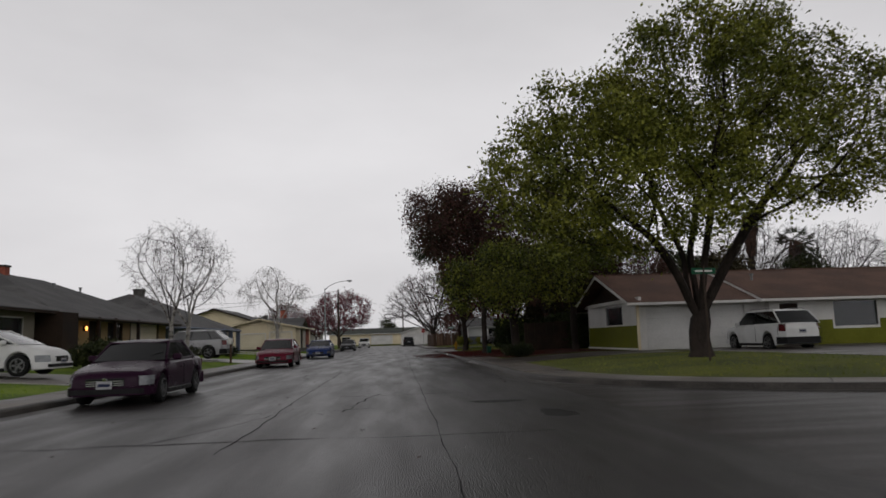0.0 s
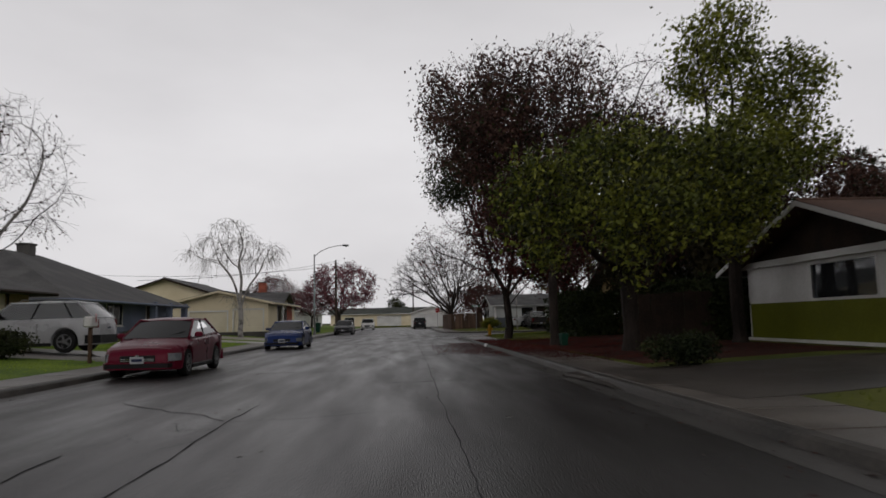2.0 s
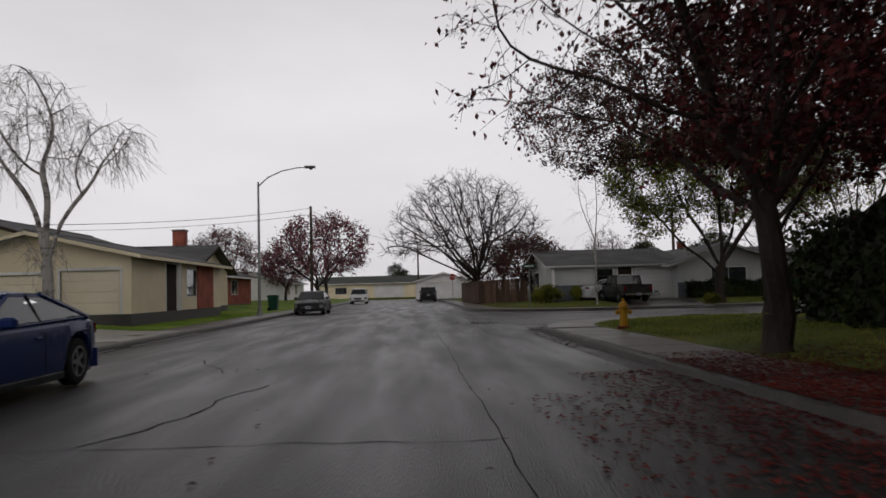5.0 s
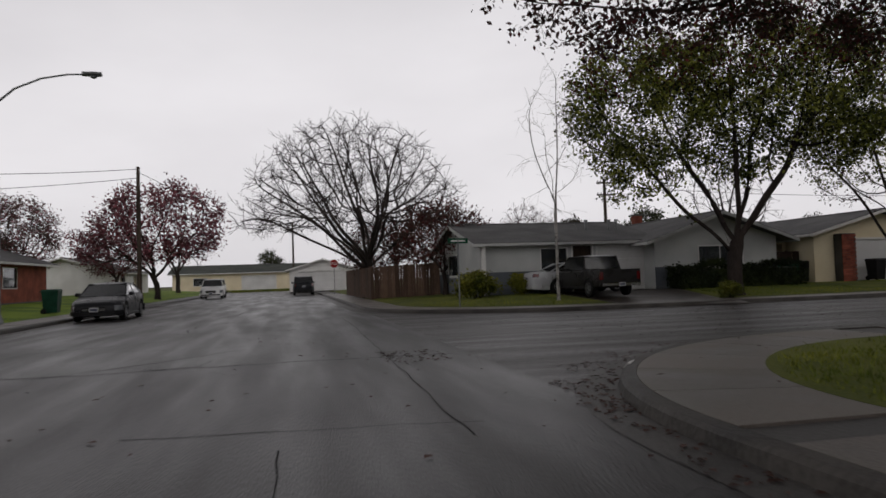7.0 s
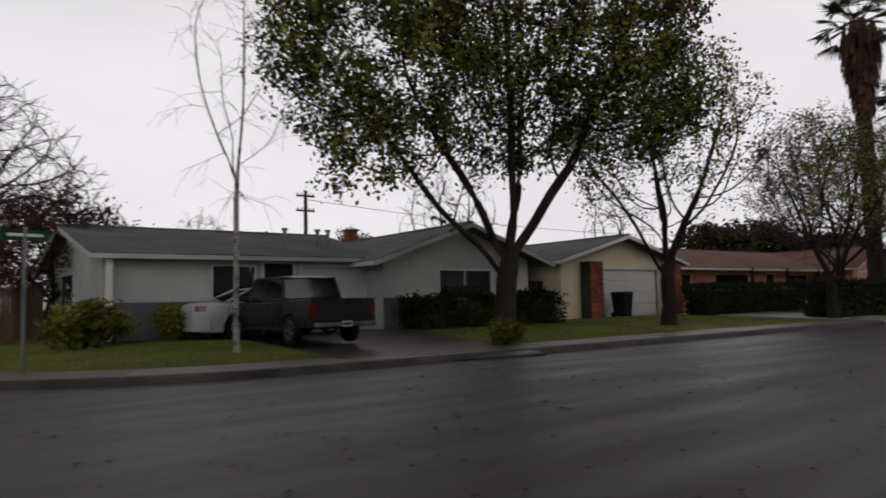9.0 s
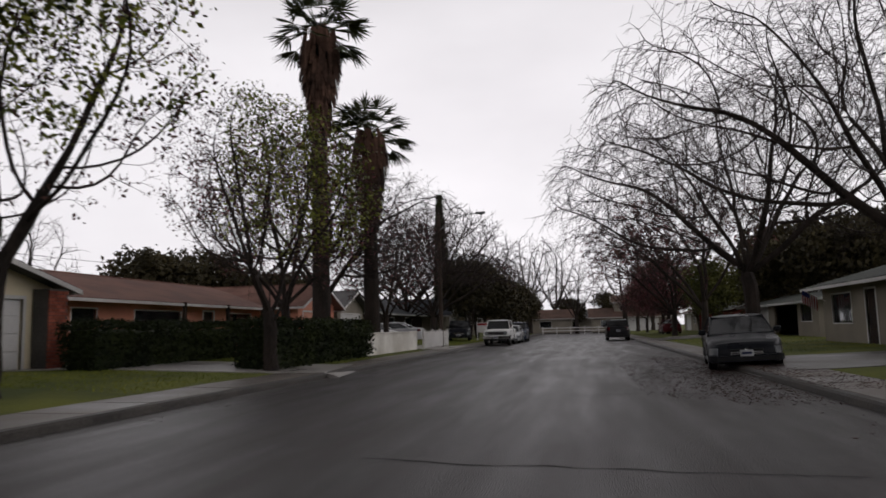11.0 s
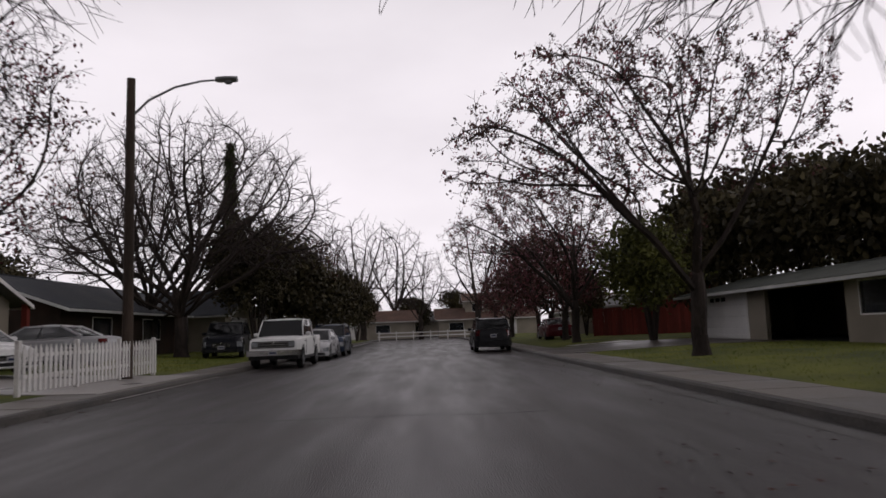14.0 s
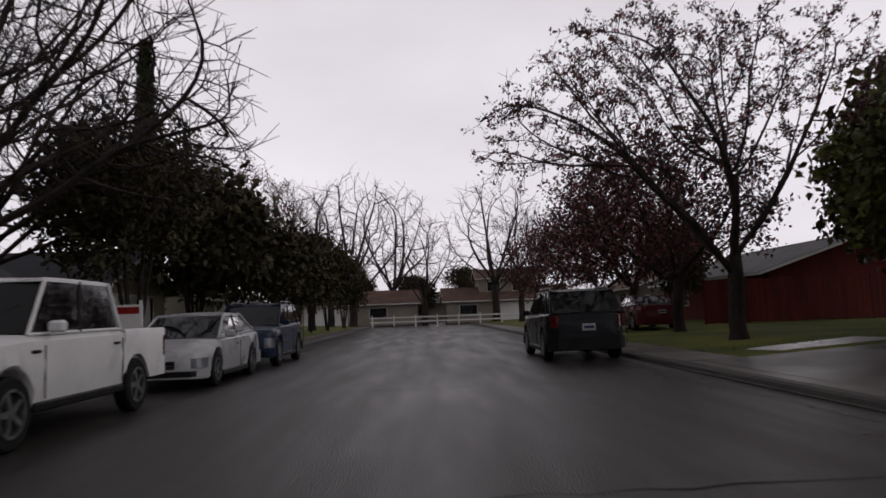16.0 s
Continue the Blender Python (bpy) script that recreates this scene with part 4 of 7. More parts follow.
def grow(seed, lobes, trunk_r, fork, points=700, step=0.42, limbs=5, reach=1.2, lean=(0, 0), up=0.1, wig=0.16, gap=0.0, shell=0.5, twigs=2, twig_len=0.5, twig_r=0.006, droop=0.0, hang=0.0, bush=0.0, sub=0, low=0.0):
    """Branch lines that fill the lobes of a crown, and the points where twigs end. Local coordinates, root at the origin.
    lobes: middle x, y, z and half sizes along x, y, z. fork: height of the first fork. gap: how much of the crown stays open."""
    g = np.random.default_rng(seed)
    lb = np.array(lobes, float)
    vol = lb[:, 3] * lb[:, 4] * lb[:, 5]
    aim = []
    while len(aim) < points:
        L = lb[g.choice(len(lb), p=vol / vol.sum())]
        d = g.normal(0, 1, 3)
        p = L[:3] + L[3:] * d / np.linalg.norm(d) * g.random() ** (1 / 3 * shell)
        if p[2] > max(low, fork * 0.75) and noise.noise(Vector(p) * 0.55 + Vector((seed, 0, 0))) > gap - 0.55:
            aim.append(p)
    aim = np.array(aim)
    pos, parent, kids = [np.array((0.0, 0.0, -0.15))], [-1], [0]

    def node(p, par):
        pos.append(np.asarray(p, float))
        parent.append(par)
        kids.append(0)
        kids[par] += 1
        return len(pos) - 1

    k, n = 0, max(3, int(fork / 0.5))
    for i in range(n):
        w = g.normal(0, 0.035, 2)
        k = node((lean[0] * fork * (i + 1) / n + w[0], lean[1] * fork * (i + 1) / n + w[1], fork * (i + 1) / n), k)
    top = k
    # first limbs head for the middles of as many parts of the crown
    mid = aim[g.choice(len(aim), limbs, replace=False)]
    for _ in range(6):
        own = ((aim[:, None] - mid[None]) ** 2).sum(2).argmin(1)
        mid = np.array([aim[own == j].mean(0) if (own == j).any() else mid[j] for j in range(limbs)])
    for j in range(limbs):
        k = top if j % 2 == 0 or n < 4 else top - 1
        way = (mid[j] - pos[k]) / np.linalg.norm(mid[j] - pos[k])
        for i in range(max(1, int(reach / step))):
            way = way + g.normal(0, 0.10, 3)
            way /= np.linalg.norm(way)
            k = node(pos[k] + way * step, k)
    first = top + 1
    P = np.array(pos[first:])
    D = np.sqrt(((aim[:, None] - P[None]) ** 2).sum(2))
    near, dist = D.argmin(1) + first, D.min(1)
    live = dist > step * 1.6
    for _ in range(90):
        if not live.any():
            break
        pull = {}
        for i in np.nonzero(live)[0]:
            pull.setdefault(int(near[i]), []).append(i)
        start = len(pos)
        for k, who in pull.items():
            if kids[k] >= 3:
                live[who] = False
                continue
            d = aim[who] - pos[k]
            d = (d / np.linalg.norm(d, axis=1)[:, None]).sum(0)
            d = d / (np.linalg.norm(d) + 1e-6) + g.normal(0, wig, 3)
            d[2] += up - droop * min(1.0, 0.12 * np.hypot(*pos[k][:2]))
            node(pos[k] + d / np.linalg.norm(d) * step, k)
        P = np.array(pos[start:])
        if not len(P):
            break
        ids = np.nonzero(live)[0]
        D = np.sqrt(((aim[ids][:, None] - P[None]) ** 2).sum(2))
        m = D.min(1)
        closer = m < dist[ids]
        near[ids[closer]], dist[ids[closer]] = D.argmin(1)[closer] + start, m[closer]
        live[ids] &= dist[ids] > step * 1.25
    # thickness: all that a limb carries
    N = len(pos)
    ends = np.zeros(N)
    for i in range(N - 1, 0, -1):
        if kids[i] == 0:
            ends[i] = 1
        ends[parent[i]] += ends[i]
    e = math.log(max(3, ends[0])) / math.log(trunk_r / (twig_r * 1.5))
    rad = twig_r * 1.5 * np.maximum(ends, 1) ** (1 / e)
    child = [[] for _ in range(N)]
    for i in range(1, N):
        child[parent[i]].append(i)
    main = [max(c, key=lambda i: ends[i]) if c else -1 for c in child]
    pos = np.array(pos)
    for _ in range(2):
        q = pos.copy()
        for i in range(2, N):
            if main[i] >= 0:
                q[i] = 0.5 * pos[i] + 0.25 * (pos[parent[i]] + pos[main[i]])
        pos = q
    out, tips = [], []
    for i in range(1, N):
        if main[parent[i]] != i or parent[i] == 0:
            chain, k = [parent[i]], i
            while k >= 0:
                chain.append(k)
                k = main[k]
            rr = [float(rad[j]) for j in chain]
            if parent[i]:
                rr[0] = rr[1]
            rr[-1] *= 0.6
            out.append(([Vector(pos[j]) for j in chain], rr))
    for i in range(first, N):
        if ends[i] > 3:
            if rad[i] < 0.075 and g.random() < bush:
                tips.append(Vector(pos[i]))
            continue
        p, d = Vector(pos[i]), (Vector(pos[i]) - Vector(pos[parent[i]])).normalized()
        tips.append(p)
        for _ in range(twigs):
            w = (d * g.uniform(0.5, 1.0) + Vector(g.normal(0, 0.5, 3)) + Vector((0, 0, 0.12 - hang))).normalized()
            ln = twig_len * g.uniform(0.45, 1.3)
            a = p + w * ln * 0.5
            c = a + (w + Vector(g.normal(0, 0.25, 3)) - Vector((0, 0, hang * 1.6))).normalized() * ln * 0.5
            out.append(([p, a, c], [twig_r, twig_r * 0.8, twig_r * 0.5]))
            tips += [a, c]
            for _ in range(sub):
                f = a + (w + Vector(g.normal(0, 0.55, 3)) - Vector((0, 0, hang))).normalized() * ln * g.uniform(0.35, 0.7)
                out.append(([a, f], [twig_r * 0.75, twig_r * 0.45]))
    return out, tips


def flare(rad, n=9):
    """Root flare of a trunk."""
    return MB().disc((0, 0, -0.12), (0, 0, 1), [(rad * 1.7, 0), (rad * 1.3, 0.14), (rad * 1.06, 0.36), (rad * 0.9, 0.7)], n)


MADE = {}


def tree(key, m, label, spec=None, leaf=None, bark=None, group="street trees", name="tree"):
    """Plants a tree. The first of a key is built, later ones share its meshes."""
    if key in MADE:
        ob = copy_thing(MADE[key], m)
        ob["label"] = label
        return ob
    base = thing(name, label, "tree", m, group)
    branches, tips = grow(**spec)
    bark = bark or M_BARK
    part("trunk", tubes_mesh("trunk", branches, bark, lambda v: v > 0.035), None, base)
    part("root_flare", flare(spec["trunk_r"]), bark, base, smooth=True)
    tagged(part("branchwork", tubes_mesh("branchwork", branches, M_TWIG if bark is M_BARK or key == "birch" else bark, lambda v: v <= 0.035), None, base), kind="stuff")
    for k, (material, size, spr, per, share, drp, *where) in enumerate(leaf or ()):
        r = random.Random(spec["seed"] + k)
        pts = [p for p in tips if r.random() < share and (not where or where[0](p))]
        if pts:
            tagged(part("crown", leaves_mesh("crown", pts, size, spr, per, material, spec["seed"] + 10 + k, drp), None, base), kind="stuff")
    MADE[key] = base
    return base


def scaled(x, y, turn, s, dz=0.0, sz=None):
    return at(x, y, turn, dz) @ Matrix.Diagonal((s, s, sz or s, 1))


# broad green street tree on the first corner and its kin
tree("camphor", at(9.9, 22.5, 0), "broad green camphor tree with dark forked trunk on the corner",
     dict(seed=12, lobes=[(-3.0, 0, 6.0, 3.8, 3.8, 3.0), (1.2, 0, 8.4, 4.6, 4.2, 3.2), (5.0, -0.5, 7.4, 3.2, 3.4, 2.7), (-1.6, -2.6, 4.9, 2.6, 2.0, 1.6), (2.4, -2.6, 6.0, 3.0, 2.2, 2.0)], trunk_r=0.33, fork=1.2, points=2100, limbs=5, reach=2.2, gap=0.28, shell=0.7, bush=1.0, up=0.05),
     [(M_LEAF_G, 0.115, 0.22, 18, 0.95, 0.0, lambda p: p.x < 2.4), (M_LEAF_G, 0.11, 0.2, 10, 0.85, 0.0, lambda p: p.x >= 2.4), (M_LEAF_Y, 0.11, 0.2, 7, 0.4, 0.0, lambda p: p.z > 6 or p.x > 2.4)])
tree("camphor_b", at(17.1, 84.1, 0), "spreading green tree with a dark trunk before the grey house",
     dict(seed=24, up=0.18, lobes=[(-2.8, 0.9, 7.0, 3.0, 3.3, 3.2), (1.4, -0.4, 8.2, 3.8, 3.8, 3.6), (-3.0, 1.0, 4.6, 1.6, 1.6, 1.3), (3.6, -1.4, 6.2, 2.3, 2.4, 1.7), (0.2, 0.6, 5.4, 2.2, 2.0, 1.2)], trunk_r=0.27, fork=2.0, points=1150, limbs=7, reach=1.0, gap=0.18, shell=0.7, bush=1.0),
     [(M_LEAF_G, 0.12, 0.24, 14, 0.92, 0.0, lambda p: p.z < 9.6 and (p.z > 4.0 or abs(p.x) > 1.3)), (M_LEAF_R, 0.115, 0.22, 9, 0.55, 0.0, lambda p: p.z > 7.6), (M_LEAF_D, 0.12, 0.24, 9, 0.6, 0.0, lambda p: p.z < 9.6 and (p.z > 4.0 or abs(p.x) > 1.3))])
# trees beside the first street
tree("camphor_c", at(6.7, 39.6, 0), "camphor tree with low yellow-green boughs reaching to the street",
     dict(seed=5, lobes=[(-3.2, -4.2, 3.5, 1.15, 1.2, 1.4), (-1.4, -5.8, 3.1, 1.0, 1.0, 1.05), (1.0, -4.4, 4.0, 1.3, 1.3, 1.4), (-0.8, -2.6, 4.6, 1.6, 1.6, 1.4)], trunk_r=0.24, fork=2.3, points=560, step=0.34, limbs=5, reach=2.2, shell=0.8, bush=1.0),
     [(M_LEAF_G, 0.11, 0.2, 12, 0.95, 0.0), (M_LEAF_D, 0.11, 0.22, 7, 0.9, 0.0)])
tree("camphor_d", at(10.3, 40.3, 0), "tall yellow-green tree beside the green house",
     dict(seed=6, lobes=[(-0.8, -1.2, 8.2, 1.4, 1.5, 1.8), (1.2, -1.0, 7.4, 1.3, 1.4, 1.3), (1.4, -0.8, 5.8, 1.5, 1.4, 1.2), (-0.9, -1.6, 5.4, 1.6, 1.5, 1.5)], trunk_r=0.2, fork=2.8, points=480, step=0.34, limbs=5, reach=1.6, shell=0.8, bush=1.0),
     [(M_LEAF_G, 0.115, 0.22, 17, 0.95, 0.0)])
tree("brown_tall", at(5.8, 46.0, 0), "tall forked tree with dark brown withered leaves and bare upper limbs",
     dict(seed=31, sub=1, lobes=[(-2.3, 0, 8.8, 2.6, 2.8, 2.9), (0.7, 0, 8.8, 2.8, 3.0, 3.6), (3.6, 0, 8.6, 2.4, 2.6, 3.0), (-0.6, 1.6, 5.6, 2.4, 1.8, 1.2)], trunk_r=0.17, fork=3.1, points=1700, step=0.38, limbs=6, reach=1.4, twigs=2, twig_len=0.6, hang=0.15, shell=1.0, bush=1.0),
     [(M_LEAF_B, 0.12, 0.28, 13, 0.95, 0.0, lambda p: p.x < 1.8 and p.z < 10.8), (M_LEAF_B, 0.09, 0.14, 3, 0.35, 0.0, lambda p: p.z >= 10.8 or p.x >= 1.8), (M_LEAF_D, 0.12, 0.28, 5, 0.35, 0.0, lambda p: p.x < 1.8 and p.z < 9.8)])
tree("red_tall", at(5.5, 56.4, 0), "tall tree with dark red autumn leaves and bare drooping boughs",
     dict(seed=37, sub=1, lobes=[(-0.6, 0, 8.6, 3.2, 3.4, 4.4), (1.9, 0, 6.6, 2.6, 3.0, 3.2), (-2.9, 0, 9.6, 1.9, 2.0, 3.0), (-3.3, 0, 4.9, 1.9, 2.0, 1.6), (0.5, 0, 4.2, 2.8, 2.6, 1.4), (2.5, 0.3, 4.0, 2.0, 2.0, 1.6)], trunk_r=0.19, fork=2.2, points=1850, step=0.4, limbs=6, reach=1.4, twigs=2, twig_len=0.6, hang=0.35, shell=1.0, droop=0.1, bush=1.0),
     [(M_LEAF_R, 0.115, 0.28, 12, 0.9, 0.0, lambda p: p.x > -1.7 and p.z > 2.4), (M_LEAF_D, 0.13, 0.28, 16, 0.9, 0.0, lambda p: (p.x + 2.9) ** 2 + (p.z - 8.3) ** 2 < 1.5), (M_LEAF_B, 0.09, 0.12, 2, 0.25, 0.0, lambda p: p.x <= -1.7), (M_LEAF_R, 0.09, 0.16, 3, 0.4, 0.0, lambda p: p.x <= -1.2 and p.z < 7.2), (M_LEAF_B, 0.115, 0.28, 8, 0.6, 0.0, lambda p: p.x > -1.7 and p.z > 2.4)])
tree("brown_low", at(10.6, 48.8, 210), "dark brown-leaved tree behind the bed",
     dict(seed=38, lobes=[(0, 0, 6.0, 3.6, 3.6, 3.4), (1.5, 0.5, 8.0, 2.2, 2.2, 2.2)], trunk_r=0.20, fork=2.2, points=600, step=0.5, limbs=5, shell=0.8, bush=1.0),
     [(M_LEAF_B, 0.14, 0.26, 12, 0.9, 0.0)])
tree("brown_low", scaled(14.6, 43.0, 150, 0.72), "dark brown-leaved tree beside the dark porch")
tree("corner_brown", at(10.9, 66.6, 0), "brown-leaved tree overhanging the corner lawn",
     dict(seed=39, bush=0.5, shell=0.8, sub=1, lobes=[(-3.7, 6.2, 7.4, 3.0, 3.2, 2.3), (-0.5, 4.4, 8.0, 4.6, 4.6, 2.9), (4.0, 4.6, 7.0, 4.0, 4.0, 2.6), (0.5, -0.5, 7.2, 3.6, 3.0, 2.6)], trunk_r=0.3, fork=3.0, points=2000, limbs=7, reach=2.0, twigs=2, twig_len=0.55, gap=0.15),
     [(M_LEAF_B, 0.11, 0.16, 9, 0.7, 0.0), (M_LEAF_R, 0.10, 0.14, 5, 0.3, 0.0), (M_LEAF_D, 0.115, 0.18, 6, 0.4, 0.0, lambda p: p.x > -2.5)])
# birches of the west side
tree("birch", scaled(-10.3, 33.5, 0, 1.05), "bare weeping birch with drooping twigs on the lawn",
     dict(seed=41, sub=1, lobes=[(0, 0, 4.5, 2.0, 2.0, 1.9)], trunk_r=0.10, fork=1.8, points=420, step=0.3, limbs=5, reach=0.9, twigs=3, twig_len=0.55, twig_r=0.005, hang=0.4, wig=0.25),
     [(M_LEAF_B, 0.06, 0.10, 1, 0.5, 0.1)], M_BIRCH)
tree("birch", scaled(-10.6, 37.3, 100, 1.05), "bare weeping birch beside a driveway")
tree("birch_big", at(-11.2, 68.4, 0), "tall bare white birch with several limbs and hanging twigs",
     dict(seed=43, up=0.05, sub=1, lobes=[(-2.3, 0, 6.0, 1.5, 1.6, 1.2), (1.8, 0, 5.8, 1.1, 1.5, 1.0), (-0.7, 0, 7.3, 1.2, 1.3, 1.2), (-0.3, 0, 6.0, 1.5, 1.5, 1.2)], trunk_r=0.17, fork=2.0, points=330, step=0.36, limbs=6, reach=1.6, twigs=4, twig_len=1.1, twig_r=0.008, hang=0.9, wig=0.3), None, M_BIRCH)
tree("birch_thin", at(10.5, 85.1, 0), "slender bare white birch on the corner lawn",
     dict(seed=47, lobes=[(0, 0, 5.6, 1.4, 1.4, 3.0), (0.1, 0, 7.6, 0.7, 0.7, 2.0)], trunk_r=0.06, fork=3.6, points=110, step=0.36, limbs=3, reach=0.8, twigs=2, twig_len=0.7, twig_r=0.005, hang=0.35, up=0.3), None, M_BIRCH)
# bare trees
tree("bare", at(5.4, 101.6, 0), "large bare round-headed tree behind the brown fence",
     dict(seed=54, sub=1, lobes=[(-0.8, 0, 3.8, 6.6, 6.6, 6.7)], low=3.9, trunk_r=0.28, fork=2.2, points=2300, step=0.45, limbs=14, reach=3.2, shell=1.0, twigs=2, twig_len=0.8, twig_r=0.014, wig=0.08, up=0.0))
tree("bare_wide", at(44.2, 68.3, 0), "wide bare street tree with drooping twigs over the road",
     dict(seed=60, sub=1, lobes=[(0, 3.8, 6.4, 3.6, 4.2, 3.2), (0, -1.0, 8.0, 4.6, 4.5, 3.4), (0.4, -4.4, 6.6, 3.2, 3.0, 2.8)], trunk_r=0.29, fork=3.0, points=2600, step=0.42, limbs=7, reach=2.0, twigs=3, twig_len=0.95, twig_r=0.0085, hang=0.45, droop=0.1, wig=0.2, shell=0.9))
tree("forked", scaled(25.4, 85.2, 0, 1.0), "forked street tree with few withered green leaves",
     dict(seed=61, sub=1, lobes=[(0, 0, 6.2, 4.0, 3.8, 3.1), (0.5, 0, 8.2, 2.4, 2.4, 2.0)], trunk_r=0.24, fork=2.0, points=800, limbs=5, reach=2.0, twigs=2, twig_len=0.5, gap=0.15),
     [(M_LEAF_B, 0.10, 0.16, 3, 0.5, 0.0), (M_LEAF_G, 0.12, 0.2, 9, 0.5, 0.0, lambda p: p.x < 1.5 and p.z > 4.2)])
tree("forked", scaled(33.9, 83.7, 130, 0.82), "nearly bare street tree standing by the hedge")
tree("plum", at(-9.4, 121.0, 0), "round plum tree with purple-red leaves",
     dict(seed=67, lobes=[(0.4, 0, 6.0, 5.2, 4.8, 3.5), (-3.4, 0, 4.6, 3.0, 3.0, 2.2)], trunk_r=0.22, fork=1.8, points=600, step=0.6, limbs=6, reach=1.5, twig_r=0.014, bush=1.0, gap=0.1),
     [(M_LEAF_P, 0.20, 0.34, 8, 0.9, 0.0)])
tree("plum_far", at(-17.0, 112.0, 90), "plum tree with dark purple leaves behind a house",
     dict(seed=68, lobes=[(0, 0, 4.2, 3.5, 3.4, 2.5), (1.0, 0, 5.4, 2.2, 2.2, 1.8)], trunk_r=0.18, fork=1.7, points=480, step=0.45, limbs=6, twig_r=0.011, bush=0.8),
     [(M_LEAF_P, 0.13, 0.28, 4, 0.6, 0.0), (M_LEAF_B, 0.13, 0.28, 6, 0.8, 0.0)])
tree("plum_far", scaled(-14.5, 130.0, 200, 0.9), "far plum tree with purple leaves")
tree("plum_dark", at(8.8, 96.5, 0), "low dark red-brown plum tree by the fence",
     dict(seed=71, lobes=[(0, 0, 3.0, 2.6, 2.4, 1.7)], trunk_r=0.12, fork=1.2, points=420, step=0.36, limbs=6, reach=0.7, twig_r=0.008, bush=0.6),
     [(M_LEAF_R, 0.12, 0.2, 3, 0.5, 0.0), (M_LEAF_B, 0.12, 0.2, 6, 0.7, 0.0)])
tree("plum_dark", scaled(6.4, 105.5, 70, 0.95), "low dark red tree behind the brown fence")
tree("plum_dark", scaled(9.5, 103.0, 160, 1.0), "dark red tree behind the corner fence")
tree("bare_far", scaled(137, 76, 0, 1.3), "far bare tree at the street end",
     dict(seed=73, wig=0.1, shell=0.9, lobes=[(0, 0, 4.2, 3.7, 3.7, 5.6)], low=3.4, trunk_r=0.24, fork=2.3, points=460, step=0.55, limbs=9, reach=2.0, twig_r=0.013, twig_len=0.8, up=0.1), group="far trees")
tree("leafy_far", scaled(31, 117, 0, 0.7), "tree with thin green crown behind the houses",
     dict(seed=79, lobes=[(0, 0, 5.4, 3.4, 3.4, 2.8), (0.8, 0, 7.4, 2.0, 2.0, 1.8)], trunk_r=0.25, fork=2.3, points=260, step=0.55, limbs=6, twig_r=0.012, bush=1.0),
     [(M_LEAF_D, 0.26, 0.34, 9, 0.9, 0.0)], group="trees behind houses")
tree("leafy_far", scaled(18.5, 44.5, 100, 1.0), "dark green tree behind the green-walled house")
tree("leafy_far", scaled(27.0, 44.0, 200, 0.9), "green tree standing behind the brown roof")
tree("half_bare", at(41.6, 86.6, 0), "half-bare tree with purple-brown leaves before the pink house",
     dict(seed=62, shell=0.8, sub=1, lobes=[(0, 0, 6.0, 4.0, 4.0, 3.4), (0.5, 0.3, 8.4, 2.4, 2.4, 2.0)], trunk_r=0.20, fork=2.1, points=800, step=0.45, limbs=6, reach=1.6, twig_r=0.009, twig_len=0.6, gap=0.1),
     [(M_LEAF_B, 0.11, 0.16, 4, 0.6, 0.0), (M_LEAF_P, 0.11, 0.16, 3, 0.3, 0.0)])
# cross street, north side
tree("half_bare", scaled(52.8, 85.6, 60, 0.85), "half-bare tree with purple-brown leaves by the picket fence")
tree("bare_wide", scaled(48.6, 87.6, 170, 0.92), "wide bare tree with drooping twigs standing between the palms")
tree("bare", scaled(74.0, 87.4, 45, 1.12), "large bare tree on the lawn past the picket fence")
tree("bare", scaled(80.5, 91.5, 140, 1.1), "large bare tree with a thick forked trunk on a lawn")
tree("half_bare", scaled(96.0, 86.0, 10, 1.0), "dark half-bare street tree")
# cross street, south side
tree("bare_wide", scaled(34.2, 66.6, 0, 1.0), "wide bare tree on the south lawn")
tree("specked", at(77.5, 67.3, 0), "domed street tree with withered leaf clusters at its twig ends",
     dict(seed=64, sub=1, lobes=[(0, 2.2, 6.8, 3.8, 3.6, 2.5), (0, 4.9, 5.9, 2.4, 2.3, 1.7), (0, -1.6, 6.9, 3.0, 2.7, 2.4)], trunk_r=0.22, fork=2.3, points=1600, step=0.4, limbs=6, reach=2.0, twigs=2, twig_len=0.45, twig_r=0.008, shell=0.9),
     [(M_LEAF_B, 0.09, 0.07, 7, 0.5, 0.0), (M_LEAF_P, 0.09, 0.07, 5, 0.2, 0.0)])
tree("specked", scaled(58.8, 67.8, 0, 1.0), "forked street tree with withered dark leaves on the south lawn")
tree("plum_far", scaled(84.0, 66.6, 20, 1.1), "plum tree with purple-brown leaves behind the black car")
tree("plum_far", scaled(90.5, 66.4, 80, 1.1), "plum tree with purple-brown leaves on the south side")
tree("plum_far", scaled(98.0, 66.0, 190, 1.1), "far street tree with dark leaves")
tree("plum_far", scaled(108.0, 67.0, 10, 1.0), "far plum tree with purple-brown leaves")
for x, y, s, k in ((118, 85.5, 1.0, "bare_far"), (124, 67, 0.9, "bare_far"), (133, 64, 1.0, "bare_far"), (134, 86, 1.0, "bare_far"), (104, 85, 0.8, "bare_far"), (112, 86, 0.8, "bare_far"), (138, 68, 1.35, "bare_far"), (151, 80, 1.5, "bare_far"), (137, 84, 1.4, "bare_far")):
    tree(k, scaled(x, y, x * 7, s), "far bare tree at the street end", group="far trees")
